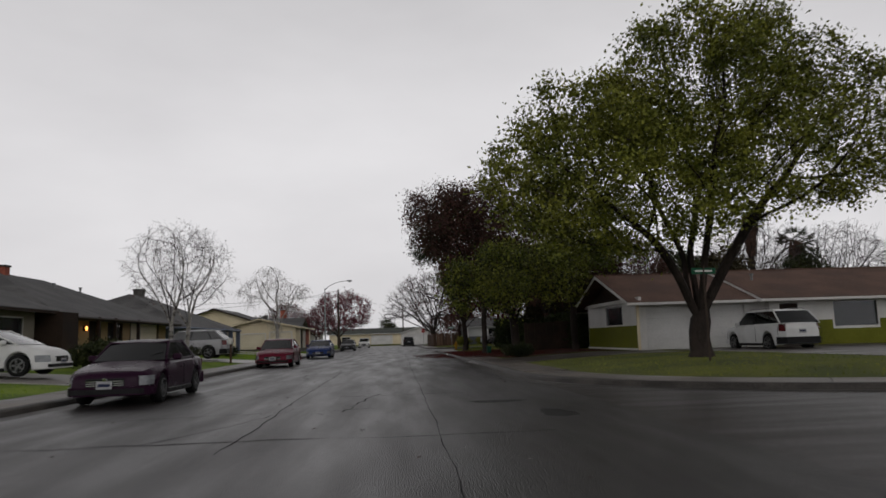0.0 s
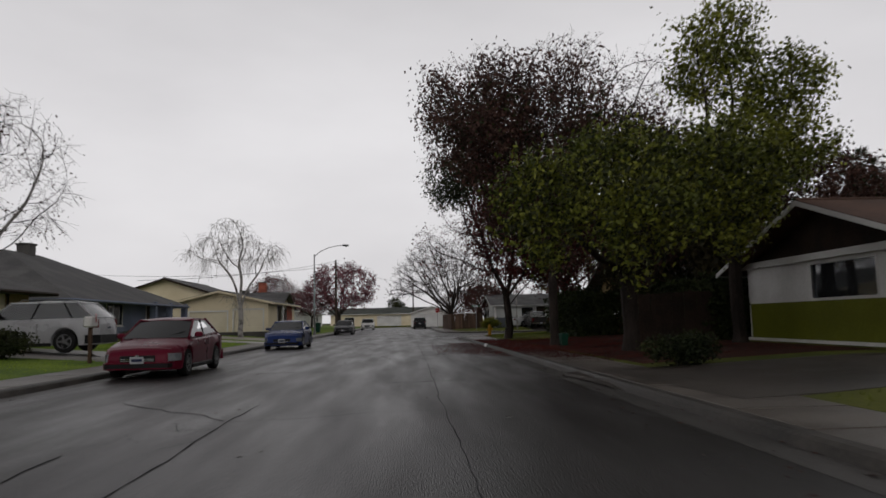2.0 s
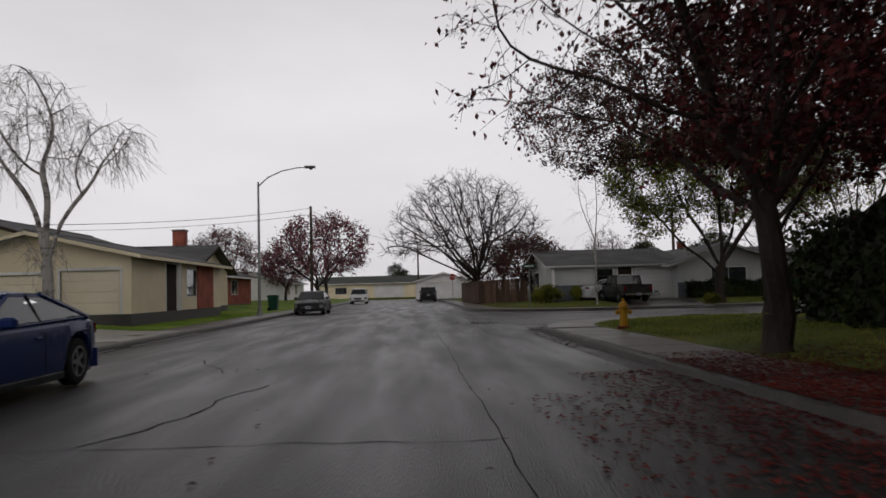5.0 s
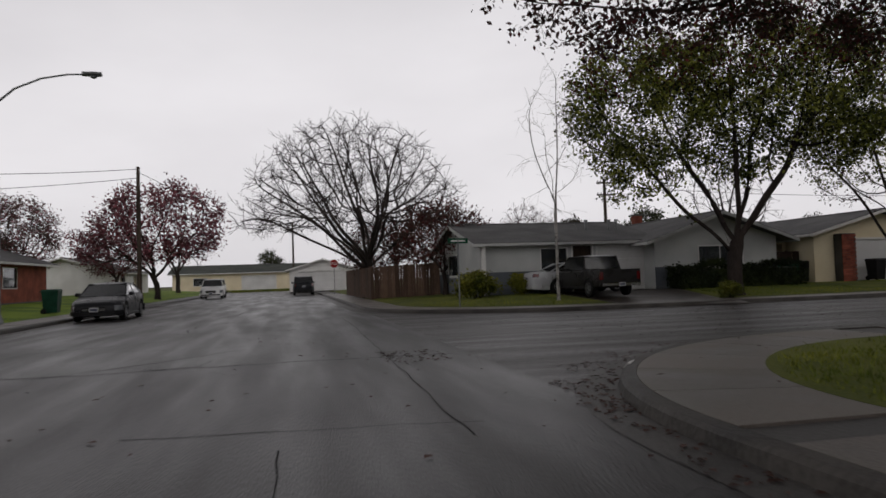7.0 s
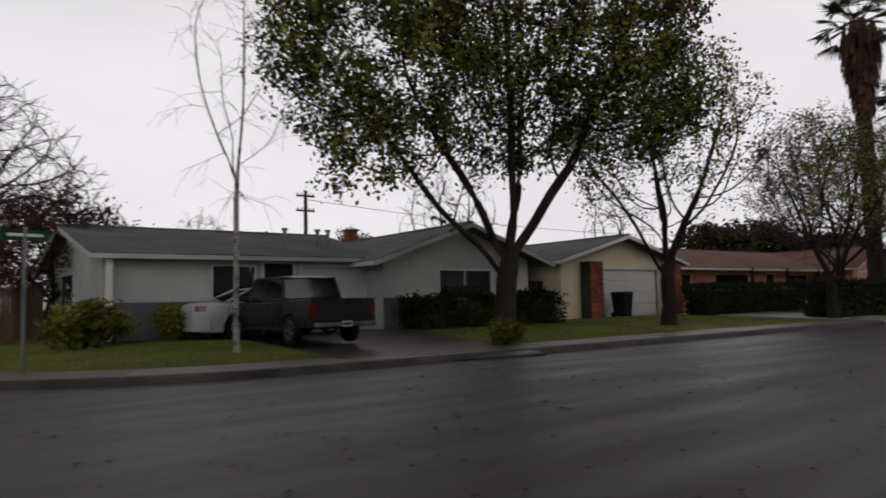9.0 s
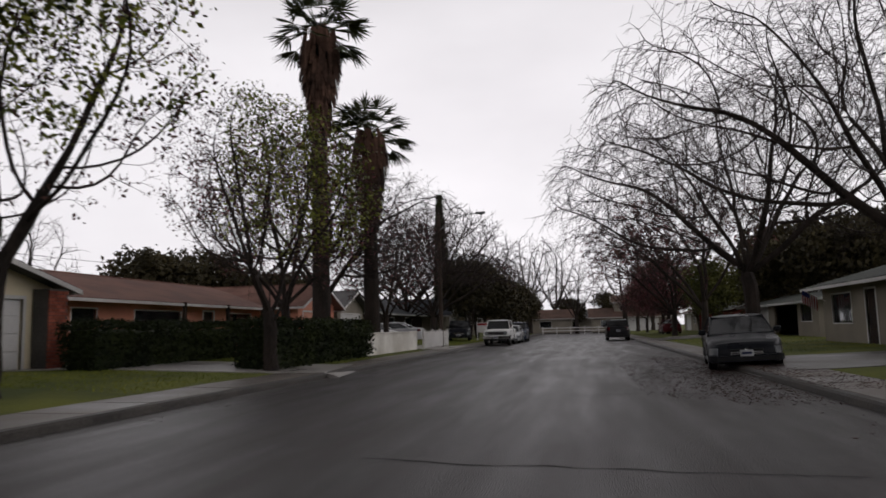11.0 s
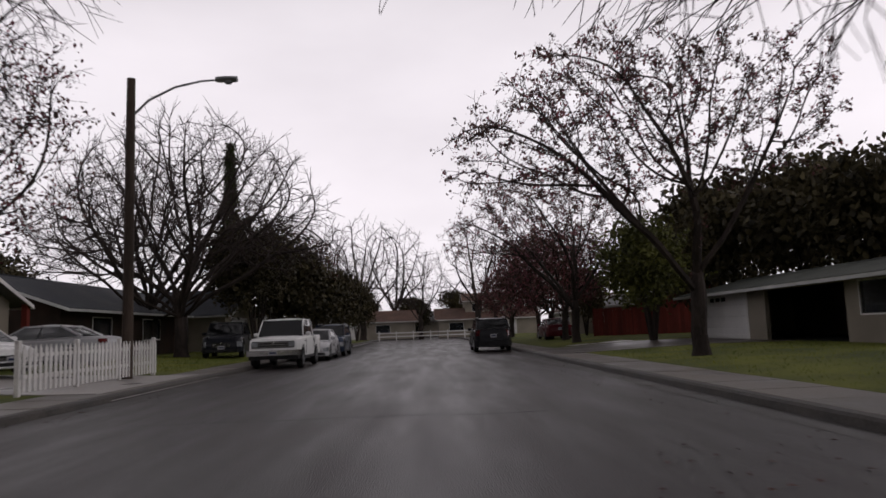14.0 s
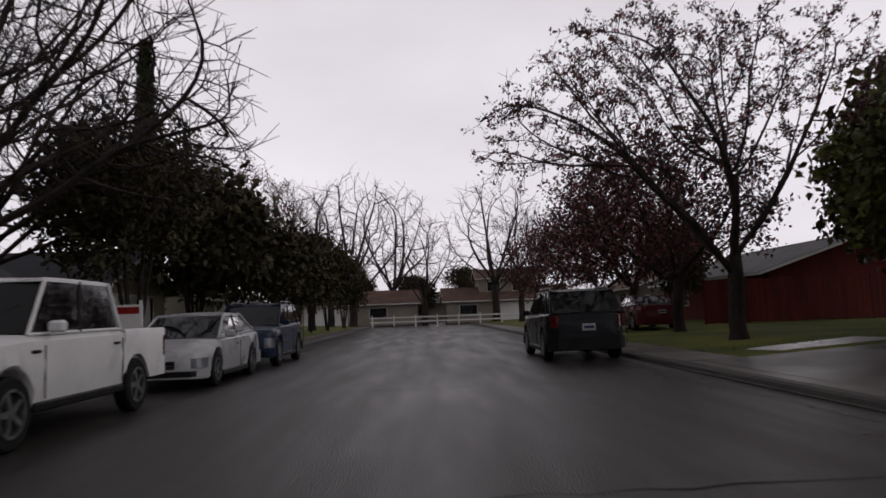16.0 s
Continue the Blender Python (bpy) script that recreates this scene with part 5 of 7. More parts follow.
for x, y, s, k in ((-26, 135, 0.9, "leafy_far"), (-2.0, 190, 1.1, "leafy_far"), (19, 113, 0.62, "half_bare"), (15, 118, 0.55, "half_bare"), (12, 135, 0.9, "bare_far"), (30, 103, 0.7, "bare_far"), (-12, 150, 0.8, "bare_far"), (44, 112, 0.8, "leafy_far"), (56, 112, 0.8, "bare_far"), (38, 30, 0.8, "bare_far")):
    tree(k, scaled(x, y, x * 5 + y, s), "tree standing behind the houses", group="trees behind houses")


# dense evergreen crowns
def shrub(key, m, label, w=1, d=1, h=1, material=None, count=1, size=0.1, seed=1, name="shrub", category="shrub", trunk=0.0, group="shrubs"):
    """A dense plant: woody stems inside an uneven cloud of leaf clumps."""
    if key in MADE:
        ob = copy_thing(MADE[key], m)
        ob["label"] = label
        return ob
    base = thing(name, label, category, m, group)
    g = np.random.default_rng(seed)
    lobes = g.uniform(-1, 1, (14, 3)) * (0.55, 0.55, 0.5)
    pts = []
    while len(pts) < count:
        c = lobes[g.integers(14)] + g.normal(0, 0.24, 3)
        if (c ** 2).sum() < 1.0:
            pts.append((c[0] * w / 2, c[1] * d / 2, trunk + (c[2] * 0.5 + 0.5) * (h - trunk)))
    tagged(part("crown", leaves_mesh("crown", pts, size, size * 1.1, 12, material, seed, 0.0), None, base), kind="stuff")
    st = MB()
    for k in range(6):
        a = 2 * math.pi * k / 6
        q = 0.25 if not trunk else 0.06
        st.tube([(q * math.cos(a) * w * 0.2, q * math.sin(a) * d * 0.2, -0.1), (math.cos(a) * w * 0.1, math.sin(a) * d * 0.1, trunk + (h - trunk) * 0.3), (math.cos(a) * w * 0.28, math.sin(a) * d * 0.28, trunk + (h - trunk) * 0.7)], [0.05 + trunk * 0.03, 0.035, 0.015], 5)
    part("stem", st, M_BARK, base)
    MADE[key] = base
    return base


shrub("bush_round", at(-10.7, 27.4), "clipped round dark green bush by a driveway", 2.8, 2.4, 1.3, M_LEAF_D, 420, 0.11, 81)
shrub("bush_round", scaled(-12.2, 30.0, 60, 0.8), "dark green bush before the tan house")
shrub("bush_round", scaled(-12.6, 33.0, 100, 0.7), "dark green bush under the tan wall")
shrub("bush_round", scaled(-11.8, 40.6, 200, 0.7), "green bush near the silver car")
shrub("bush_round", scaled(5.8, 33.6, 30, 0.6, 0, 0.55), "low dark bush at the edge of the leaf bed")
shrub("bush_round", scaled(-12.0, 52.0, 30, 0.6), "dark bush before the blue-grey house")
shrub("bush_yellow", at(8.5, 89.0), "bright yellow-green bush at the grey house corner", 2.2, 1.5, 1.2, M_LEAF_Y, 330, 0.10, 83)
shrub("bush_yellow", scaled(10.6, 89.5, 80, 0.8), "yellow-green bush under the grey siding")
shrub("bush_yellow", scaled(16.3, 83.2, 20, 0.55), "small yellow-green bush at the tree foot")
shrub("bush_yellow", scaled(47.2, 67.2, 20, 0.6), "small bright green bush on the south lawn")
shrub("evergreen", at(82.0, 85.6), "dense dark evergreen tree behind the parked cars", 8.0, 6.2, 8.6, M_LEAF_K, 1350, 0.19, 91, "tree", "tree", 1.6, "evergreens")
shrub("evergreen_far", scaled(89.5, 86.0, 30, 0.95), "dense dark evergreen tree on the north lawn", 8.5, 6.5, 8.6, M_LEAF_K, 540, 0.36, 92, "tree", "tree", 1.6, "evergreens")
for x, y, s, sz in ((12.9, 45.6, 0.55, 0.8), (12.6, 51.7, 0.6, 0.85), (62.0, 106.0, 1.0, 0.95), (71.0, 107.0, 1.1, 1.05), (80.0, 106.0, 1.0, 0.9), (89.0, 107.0, 1.1, 1.0), (160.0, 70.0, 1.0, 1.0), (161.0, 77.5, 1.1, 0.9), (160.0, 86.0, 1.0, 1.0), (106.0, 84.6, 0.8, 0.9), (118.0, 84.2, 0.8, 0.95), (92.0, 84.8, 0.9, 0.85), (101.0, 84.8, 0.8, 0.8), (112.0, 84.6, 0.55, 0.95), (80.5, 57.5, 1.2, 1.25), (86.0, 55.5, 1.0, 1.15), (77.6, 60.6, 0.7, 0.9), (70.0, 54.6, 1.0, 1.1), (74.6, 55.4, 1.1, 1.2), (65.0, 54.2, 1.0, 1.05), (96.0, 62.5, 0.6, 0.7), (128.0, 84.0, 0.8, 0.9), (22.0, 47.5, 0.9, 0.8), (22.3, 112.0, 0.4, 0.66), (10.9, 53.9, 0.25, 0.6)):
    shrub("evergreen_far", scaled(x, y, x * 11, s, 0, sz), "dense dark evergreen tree among the houses")
shrub("leafy_round", scaled(72.2, 64.8, 0, 1.18), "rounded olive green tree beside the carport", 5.0, 4.4, 5.2, M_LEAF_O, 1100, 0.15, 93, "tree", "tree", 1.2, "evergreens")


def hedge(key, m, label, w=1, d=1, h=1, count=1, size=0.1, seed=1, material=None, wild=0.12):
    """A clipped hedge: a rounded dark solid fill with leaves all over its faces."""
    if key in MADE:
        ob = copy_thing(MADE[key], m)
        ob["label"] = label
        return ob
    material = material or M_HEDGE
    base = thing("hedge", label, "hedge", m, "hedges")
    g = np.random.default_rng(seed)
    area = np.array([w * d, w * h, w * h, d * h, d * h])
    face = g.choice(5, count, p=area / area.sum())
    u, v = g.uniform(-0.5, 0.5, count), g.uniform(0.03, 1, count)
    pts = np.zeros((count, 3))
    bulge = wild * np.sin(u * w * 1.7 + seed) + wild * 0.7 * np.sin(u * w * 4.1)
    pts[:, 0] = np.where(face < 3, u * w, np.where(face == 3, -0.5, 0.5) * w)
    pts[:, 1] = np.where(face == 0, (v - 0.5) * d, np.where(face == 1, -0.5, np.where(face == 2, 0.5, u)) * d)
    pts[:, 2] = np.where(face == 0, h, v * h) + np.where((face == 0) | (v > 0.8), bulge, 0)
    pts[:, 1] += np.where(face == 1, -bulge, np.where(face == 2, bulge, 0))
    pts += g.normal(0, wild * 0.35, pts.shape)
    tagged(part("crown", leaves_mesh("crown", pts, size, size * 0.7, 7, material, seed, 0.0), None, base), kind="stuff")
    e = 0.10 + size
    n = max(4, int(w / 0.5))
    rings = []
    for i in range(n + 1):
        x = -w / 2 + e + (w - 2 * e) * i / n
        k = wild * 0.6 * math.sin(x * 1.7 + seed)
        rings.append([(x, -d / 2 + e, -0.1), (x, -d / 2 + e, h * 0.8), (x, -d / 2 + e * 2, h - e + k), (x, d / 2 - e * 2, h - e + k), (x, d / 2 - e, h * 0.8), (x, d / 2 - e, -0.1)])
    # solid fill added to block light between the leaves
    part("inner_growth", MB().loft(rings, caps=True), material, base)
    MADE[key] = base
    return base


hedge("hedge_dark", at(20.3, 88.6), "long dark clipped hedge under the window", 6.0, 1.2, 0.95, 1400, 0.09, 85)
hedge("hedge_tall", at(9.6, 57.3, 84), "tall dense dark green hedge before the brick house", 10.0, 2.2, 1.95, 1900, 0.15, 87, wild=0.2)
hedge("hedge_tall", scaled(11.6, 47.6, 90, 1.0), "tall dense dark hedge behind the leaf bed")
hedge("hedge_tall", scaled(12.9, 44.6, 90, 0.5, 0, 1.0), "dark shrubbery beside the green house")
hedge("hedge_front", at(38.9, 84.35, 0), "clipped dark green hedge along the pavement", 9.8, 1.3, 1.4, 2300, 0.095, 89, wild=0.05)
hedge("hedge_front", scaled(36.0, 88.4, 2, 0.9), "dark hedge before the pink house")


# palms
def palm(m, label, height, seed):
    r = random.Random(seed)
    base = thing("palm_tree", label, "palm", m, "palms")
    n = 14
    path = [(0.25 * math.sin(i / n * 1.6) * 0.5, 0.12 * math.sin(i / n * 2.2), -0.2 + (height - 1.2) * i / n) for i in range(n + 1)]
    tr = MB().tube(path, [0.46 - 0.12 * (i / n) ** 0.6 for i in range(n + 1)], 12)
    part("trunk", tr, M_BARK, base, smooth=True)
    top = Vector(path[-1])
    sk = MB()
    for k in range(620):
        a, z = r.uniform(0, 6.283), r.uniform(-4.4, 0.2)
        rad = 0.30 + 0.62 * (1 - abs(z + 1.0) / 3.5)
        p = top + Vector((math.cos(a) * rad, math.sin(a) * rad, z))
        q = p + Vector((math.cos(a) * 0.16, math.sin(a) * 0.16, -r.uniform(0.6, 1.1)))
        t = Vector((-math.sin(a), math.cos(a), 0)) * r.uniform(0.05, 0.12)
        sk.poly([p - t, p + t, q + t * 0.5, q - t * 0.5])
    part("dead_frond_skirt", sk, M_SKIRT, base)
    for k in range(34):
        a, e = r.uniform(0, 6.283), r.uniform(-0.6, 1.25)
        d = Vector((math.cos(a) * math.cos(e), math.sin(a) * math.cos(e), math.sin(e)))
        fm = MB()
        stalk = [top + d * 0.1, top + d * 0.9 - Vector((0, 0, 0.02)), top + d * 1.5 - Vector((0, 0, 0.12))]
        fm.tube(stalk, [0.03, 0.022, 0.016], 4)
        hub, side = stalk[-1], d.cross(Vector((0, 0, 1))).normalized()
        for j in range(15):
            f = (j / 14 - 0.5) * 2.6
            ld = (d * math.cos(f) + side * math.sin(f)).normalized()
            tip = hub + ld * r.uniform(1.0, 1.35) - Vector((0, 0, 0.15 + 0.35 * abs(math.sin(f))))
            mid = hub.lerp(tip, 0.5) + Vector((0, 0, 0.05))
            wv = ld.cross(Vector((0, 0, 1))).normalized() * 0.055
            fm.poly([hub, mid - wv, tip, mid + wv])
        part("frond", fm, M_PALM, base)
    return base


palm(at(45.3, 86.5), "tall fan palm with a brown skirt of dead fronds", 16.6, 1)
palm(at(50.9, 85.8), "shorter fan palm with a thick brown skirt", 13.2, 2)

# tall thin cypress far down the cross street
cy = thing("cypress_tree", "tall thin dark cypress above the roofs", "tree", at(98, 91.5), "evergreens")
g = np.random.default_rng(5)
zz = g.uniform(0.06, 1, 900) ** 0.9
rr = 0.9 * np.sin(np.pi * np.clip(zz, 0, 1) ** 0.55) ** 0.8 * np.sqrt(g.uniform(0.3, 1, 900))
aa = g.uniform(0, 6.283, 900)
part("crown", leaves_mesh("crown", np.stack([rr * np.cos(aa), rr * np.sin(aa), zz * 17], 1), 0.22, 0.16, 14, M_LEAF_D, 7), None, cy)
part("trunk", MB().tube([(0, 0, -0.2), (0, 0, 8), (0, 0, 16)], [0.25, 0.16, 0.03], 7), M_BARK, cy)

# ---- houses ----
def wall_mb(length, height, thick, holes):
    """An upright wall in local u (along), v (up), with real holes, as one connected mesh. Lies in y from 0 to thick."""
    mb = MB()
    us = sorted({0.0, length, *[min(max(u, 0.0), length) for h in holes for u in h[:2]]})
    vs = sorted({0.0, height, *[min(max(v, 0.0), height) for h in holes for v in h[2:4]]})
    nu, nv = len(us), len(vs)
    mb.v = [(u, y, v) for y in (0.0, thick) for v in vs for u in us]
    at_ = lambda i, j, k: k * nu * nv + j * nu + i  # noqa: E731

    def solid(i, j):
        if not (0 <= i < nu - 1 and 0 <= j < nv - 1):
            return False
        u, v = (us[i] + us[i + 1]) / 2, (vs[j] + vs[j + 1]) / 2
        return not any(h[0] < u < h[1] and h[2] < v < h[3] for h in holes)

    for i in range(nu - 1):
        for j in range(nv - 1):
            if solid(i, j):
                mb.f.append((at_(i, j, 0), at_(i + 1, j, 0), at_(i + 1, j + 1, 0), at_(i, j + 1, 0)))
                mb.f.append((at_(i, j, 1), at_(i, j + 1, 1), at_(i + 1, j + 1, 1), at_(i + 1, j, 1)))
                if not solid(i - 1, j):
                    mb.f.append((at_(i, j, 0), at_(i, j + 1, 0), at_(i, j + 1, 1), at_(i, j, 1)))
                if not solid(i + 1, j):
                    mb.f.append((at_(i + 1, j, 0), at_(i + 1, j, 1), at_(i + 1, j + 1, 1), at_(i + 1, j + 1, 0)))
                if not solid(i, j - 1):
                    mb.f.append((at_(i, j, 0), at_(i, j, 1), at_(i + 1, j, 1), at_(i + 1, j, 0)))
                if not solid(i, j + 1):
                    mb.f.append((at_(i, j + 1, 0), at_(i + 1, j + 1, 0), at_(i + 1, j + 1, 1), at_(i, j + 1, 1)))
    used = sorted({n for f in mb.f for n in f})
    back = {n: k for k, n in enumerate(used)}
    mb.v, mb.f = [mb.v[n] for n in used], [tuple(back[n] for n in f) for f in mb.f]
    return mb


def surround(u0, u1, v0, v1, w, y0, y1, sill=True):
    """A frame round an opening, one connected mesh."""
    z = v0 - w if sill else v0
    mb = wall_mb(u1 - u0 + 2 * w, v1 + w - z, y1 - y0, [(w, w + u1 - u0, v0 - z if sill else -1, v1 - z)])
    return moved(mb, Matrix.Translation((u0 - w, y0, z)))


def moved(mb, m):
    mb.v = [tuple(m @ Vector(p)) for p in mb.v]
    return mb


def opening(base, kind, m, u0, u1, v0, v1, frame_m, door_m):
    """What fills a hole of a wall: garage door, window, door, or nothing."""
    if kind == "garage":
        g = part("garage_door", moved(MB().box(u0, 0.09, v0, u1, 0.13, v1), m), door_m, base)
        n = 4
        for i in range(n):
            a, b = v0 + (v1 - v0) * i / n + 0.03, v0 + (v1 - v0) * (i + 1) / n - 0.03
            part("panel", moved(MB().box(u0 + 0.05, 0.070, a, u1 - 0.05, 0.092, b, 0.008), m), door_m, g)
        part("door_frame", moved(surround(u0, u1, v0, v1, 0.1, -0.02, 0.06, False), m), frame_m, base)
    elif kind == "window":
        w = part("window", moved(surround(u0, u1, v0, v1, 0.06, -0.025, 0.05), m), frame_m, base)
        mid = (u0 + u1) / 2
        for a, b in ((u0, mid - 0.02), (mid + 0.02, u1)):
            part("pane", moved(MB().box(a, 0.055, v0, b, 0.062, v1), m), M_PANE, w).visible_shadow = False
        part("mullion", moved(MB().box(mid - 0.02, 0.04, v0, mid + 0.02, 0.075, v1), m), frame_m, w)
        part("window_sill", moved(MB().box(u0 - 0.1, -0.07, v0 - 0.11, u1 + 0.1, 0.02, v0 - 0.06), m), frame_m, w)
        part("curtain", moved(MB().box(u0, 0.16, v0, u0 + (u1 - u0) * 0.6, 0.17, v1), m), M_CURT, w)
    elif kind == "dark_window":
        w = part("window", moved(surround(u0, u1, v0, v1, 0.05, -0.02, 0.05), m), frame_m, base)
        part("pane", moved(MB().box(u0, 0.055, v0, u1, 0.062, v1), m), M_PANE, w).visible_shadow = False
        # near-black sheet behind the glass; the unlit room is put into its colour
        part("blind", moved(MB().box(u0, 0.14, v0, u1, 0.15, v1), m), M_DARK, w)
    elif kind == "door":
        d = part("door", moved(MB().box(u0, 0.08, v0, u1, 0.13, v1), m), M_DARKW, base)
        for k in range(2):
            part("panel", moved(MB().box(u0 + 0.12, 0.065, v0 + 0.15 + k * 0.95, u1 - 0.12, 0.082, v0 + 0.95 + k * 0.95, 0.008), m), M_DARKW, d)
        part("door_frame", moved(surround(u0, u1, v0, v1, 0.08, -0.02, 0.06, False), m), frame_m, base)


def volume(base, x0, x1, y0, y1, he, ridge, pitch, over, wall_m, roof_m, holes=(), frame_m=None, door_m=None, wains=None, fascia_m=None, gable_m=None, z0=0.0):
    """One gabled or hipped block of a house, with walls on four sides. ridge: 'x', 'y' or 'hip'."""
    frame_m, door_m, fascia_m = frame_m or M_WHITE, door_m or M_GDOOR, fascia_m or M_WHITE
    W, D, t = x1 - x0, y1 - y0, 0.16
    sides = {"f": (Matrix.Translation((x0, y0, z0)), W), "b": (Matrix.Translation((x1, y1, z0)) @ Matrix.Rotation(math.pi, 4, "Z"), W),
             "r": (Matrix.Translation((x1, y0 + t, z0)) @ Matrix.Rotation(math.pi / 2, 4, "Z"), D - 2 * t), "l": (Matrix.Translation((x0, y1 - t, z0)) @ Matrix.Rotation(-math.pi / 2, 4, "Z"), D - 2 * t)}
    slope = math.tan(radians(pitch))
    rise = slope * (D if ridge == "x" else W if ridge == "y" else min(W, D)) / 2
    for s, (m, length) in sides.items():
        mine = [h for h in holes if h[0] == s]
        gable = 0
        if (ridge == "x" and s in "lr") or (ridge == "y" and s in "fb"):
            gable = slope * length / 2
        part("wall", moved(wall_mb(length, he, t, [h[1:5] for h in mine]), m), wall_m, base)
        if gable:
            part("gable", moved(MB().prism([(0, 0.01, he), (length, 0.01, he), (length / 2, 0.01, he + gable)], (0, t - 0.02, 0)), m), gable_m or wall_m, base)
        if wains and s in wains[2]:
            doors = sorted((h[1] - 0.1, h[2] + 0.1) for h in mine if h[3] < 0.2)
            edges = [0.0] + [u for d in doors for u in d] + [length]
            panes = [(h[1] - 0.1, h[2] + 0.1, h[3] - 0.12, 9.0) for h in mine if 0.2 <= h[3] < wains[0]]
            for u0, u1 in zip(edges[::2], edges[1::2]):
                if u1 - u0 > 0.05:
                    seg = wall_mb(u1 - u0, wains[0], 0.03, [(a - u0, b - u0, c, d) for a, b, c, d in panes])
                    part("wainscot", moved(moved(seg, Matrix.Translation((u0, -0.032, 0))), m), wains[1], base)
        for h in mine:
            opening(base, h[5], m, *h[1:5], frame_m, door_m)
    # floor and ceiling near-black, with the room's lack of light in their colour
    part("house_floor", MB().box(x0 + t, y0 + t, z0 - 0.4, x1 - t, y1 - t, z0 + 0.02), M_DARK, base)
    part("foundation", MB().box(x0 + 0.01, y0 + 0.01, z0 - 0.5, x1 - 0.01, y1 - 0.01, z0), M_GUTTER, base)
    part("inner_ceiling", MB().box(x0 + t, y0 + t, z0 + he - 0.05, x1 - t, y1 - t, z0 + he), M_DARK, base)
    o, th, zr = over, 0.10, z0 + he
    ze = zr - slope * o
    roof = MB()
    if ridge == "hip":
        h = min(W, D) / 2
        cx0, cx1, cy0, cy1 = x0 - o, x1 + o, y0 - o, y1 + o
        k = h + o
        top = ze + slope * k
        if W >= D:
            a, b = (cx0 + k, (y0 + y1) / 2, top), (cx1 - k, (y0 + y1) / 2, top)
        else:
            a, b = ((x0 + x1) / 2, cy0 + k, top), ((x0 + x1) / 2, cy1 - k, top)
        c = [(cx0, cy0, ze), (cx1, cy0, ze), (cx1, cy1, ze), (cx0, cy1, ze)]
        tops = c + [a, b]
        vs = tops + [(x, y, z - th) for x, y, z in c]
        if W >= D:
            fs = [(0, 1, 5, 4), (1, 2, 5), (2, 3, 4, 5), (3, 0, 4)]
        else:
            fs = [(0, 1, 4), (1, 2, 5, 4), (2, 3, 5), (3, 0, 4, 5)]
        fs += [(0, 6, 7, 1), (1, 7, 8, 2), (2, 8, 9, 3), (3, 9, 6, 0), (6, 9, 8, 7)]
        roof.add(vs, fs)
        part("roof", roof, roof_m, base)
        for p, q in zip(c, c[1:] + c[:1]):
            part("fascia", MB().tube([(p[0], p[1], p[2] - 0.06), (q[0], q[1], q[2] - 0.06)], 0.07, 4), fascia_m, base)
        return zr + rise
    if ridge == "x":
        ym, top = (y0 + y1) / 2, zr + slope * D / 2
        ya, yb, xa = y0 - o, y1 + o, x0 - o
        roof.prism([(xa, ya, ze), (xa, ym, top), (xa, yb, ze), (xa, yb, ze + th), (xa, ym, top + th), (xa, ya, ze + th)], (W + 2 * o, 0, 0))
        for x in (x0 - o, x1 + o):
            for ys in (y0 - o, y1 + o):
                rim = MB().prism([(x - 0.02, ys, ze - 0.06), (x - 0.02, ys, ze + 0.08), (x - 0.02, ym, top + 0.08), (x - 0.02, ym, top - 0.06)], (0.04, 0, 0))
                part("fascia", rim, fascia_m, base)
        for ys in (y0 - o, y1 + o):
            part("fascia", MB().box(x0 - o, ys - 0.025, ze - 0.05, x1 + o, ys + 0.025, ze + 0.07), fascia_m, base)
        ridge_cap = MB().tube([(x0 - o, ym, top + th), (x1 + o, ym, top + th)], 0.06, 6)
    else:
        xm, top = (x0 + x1) / 2, zr + slope * W / 2
        xa, xb, ya = x0 - o, x1 + o, y0 - o
        roof.prism([(xa, ya, ze), (xm, ya, top), (xb, ya, ze), (xb, ya, ze + th), (xm, ya, top + th), (xa, ya, ze + th)], (0, D + 2 * o, 0))
        for y in (y0 - o, y1 + o):
            for xs in (x0 - o, x1 + o):
                rim = MB().prism([(xs, y - 0.02, ze - 0.06), (xs, y - 0.02, ze + 0.08), (xm, y - 0.02, top + 0.08), (xm, y - 0.02, top - 0.06)], (0, 0.04, 0))
                part("fascia", rim, fascia_m, base)
        for xs in (x0 - o, x1 + o):
            part("fascia", MB().box(xs - 0.025, y0 - o, ze - 0.05, xs + 0.025, y1 + o, ze + 0.07), fascia_m, base)
        ridge_cap = MB().tube([(xm, y0 - o, top + th), (xm, y1 + o, top + th)], 0.06, 6)
    part("roof", roof, roof_m, base)
    part("ridge_cap", ridge_cap, roof_m, base)
    return top


def chimney(base, x, y, z0, z1, material, w=0.7):
    c = part("chimney", MB().box(x - w / 2, y - w / 2, z0, x + w / 2, y + w / 2, z1, 0.01), material, base)
    part("chimney_cap", MB().box(x - w / 2 - 0.06, y - w / 2 - 0.06, z1, x + w / 2 + 0.06, y + w / 2 + 0.06, z1 + 0.10, 0.02), M_GUTTER, c)


def vent(base, x, y, z):
    part("roof_vent", MB().disc((x, y, z), (0, 0, 1), [(0.06, -0.3), (0.06, 0.25), (0.10, 0.26), (0.10, 0.34)], 10), M_METAL, base)


def post(base, x, y, z, w, material, z0=0.0):
    part("post", MB().box(x - w / 2, y - w / 2, z0, x + w / 2, y + w / 2, z, 0.01), material, base)


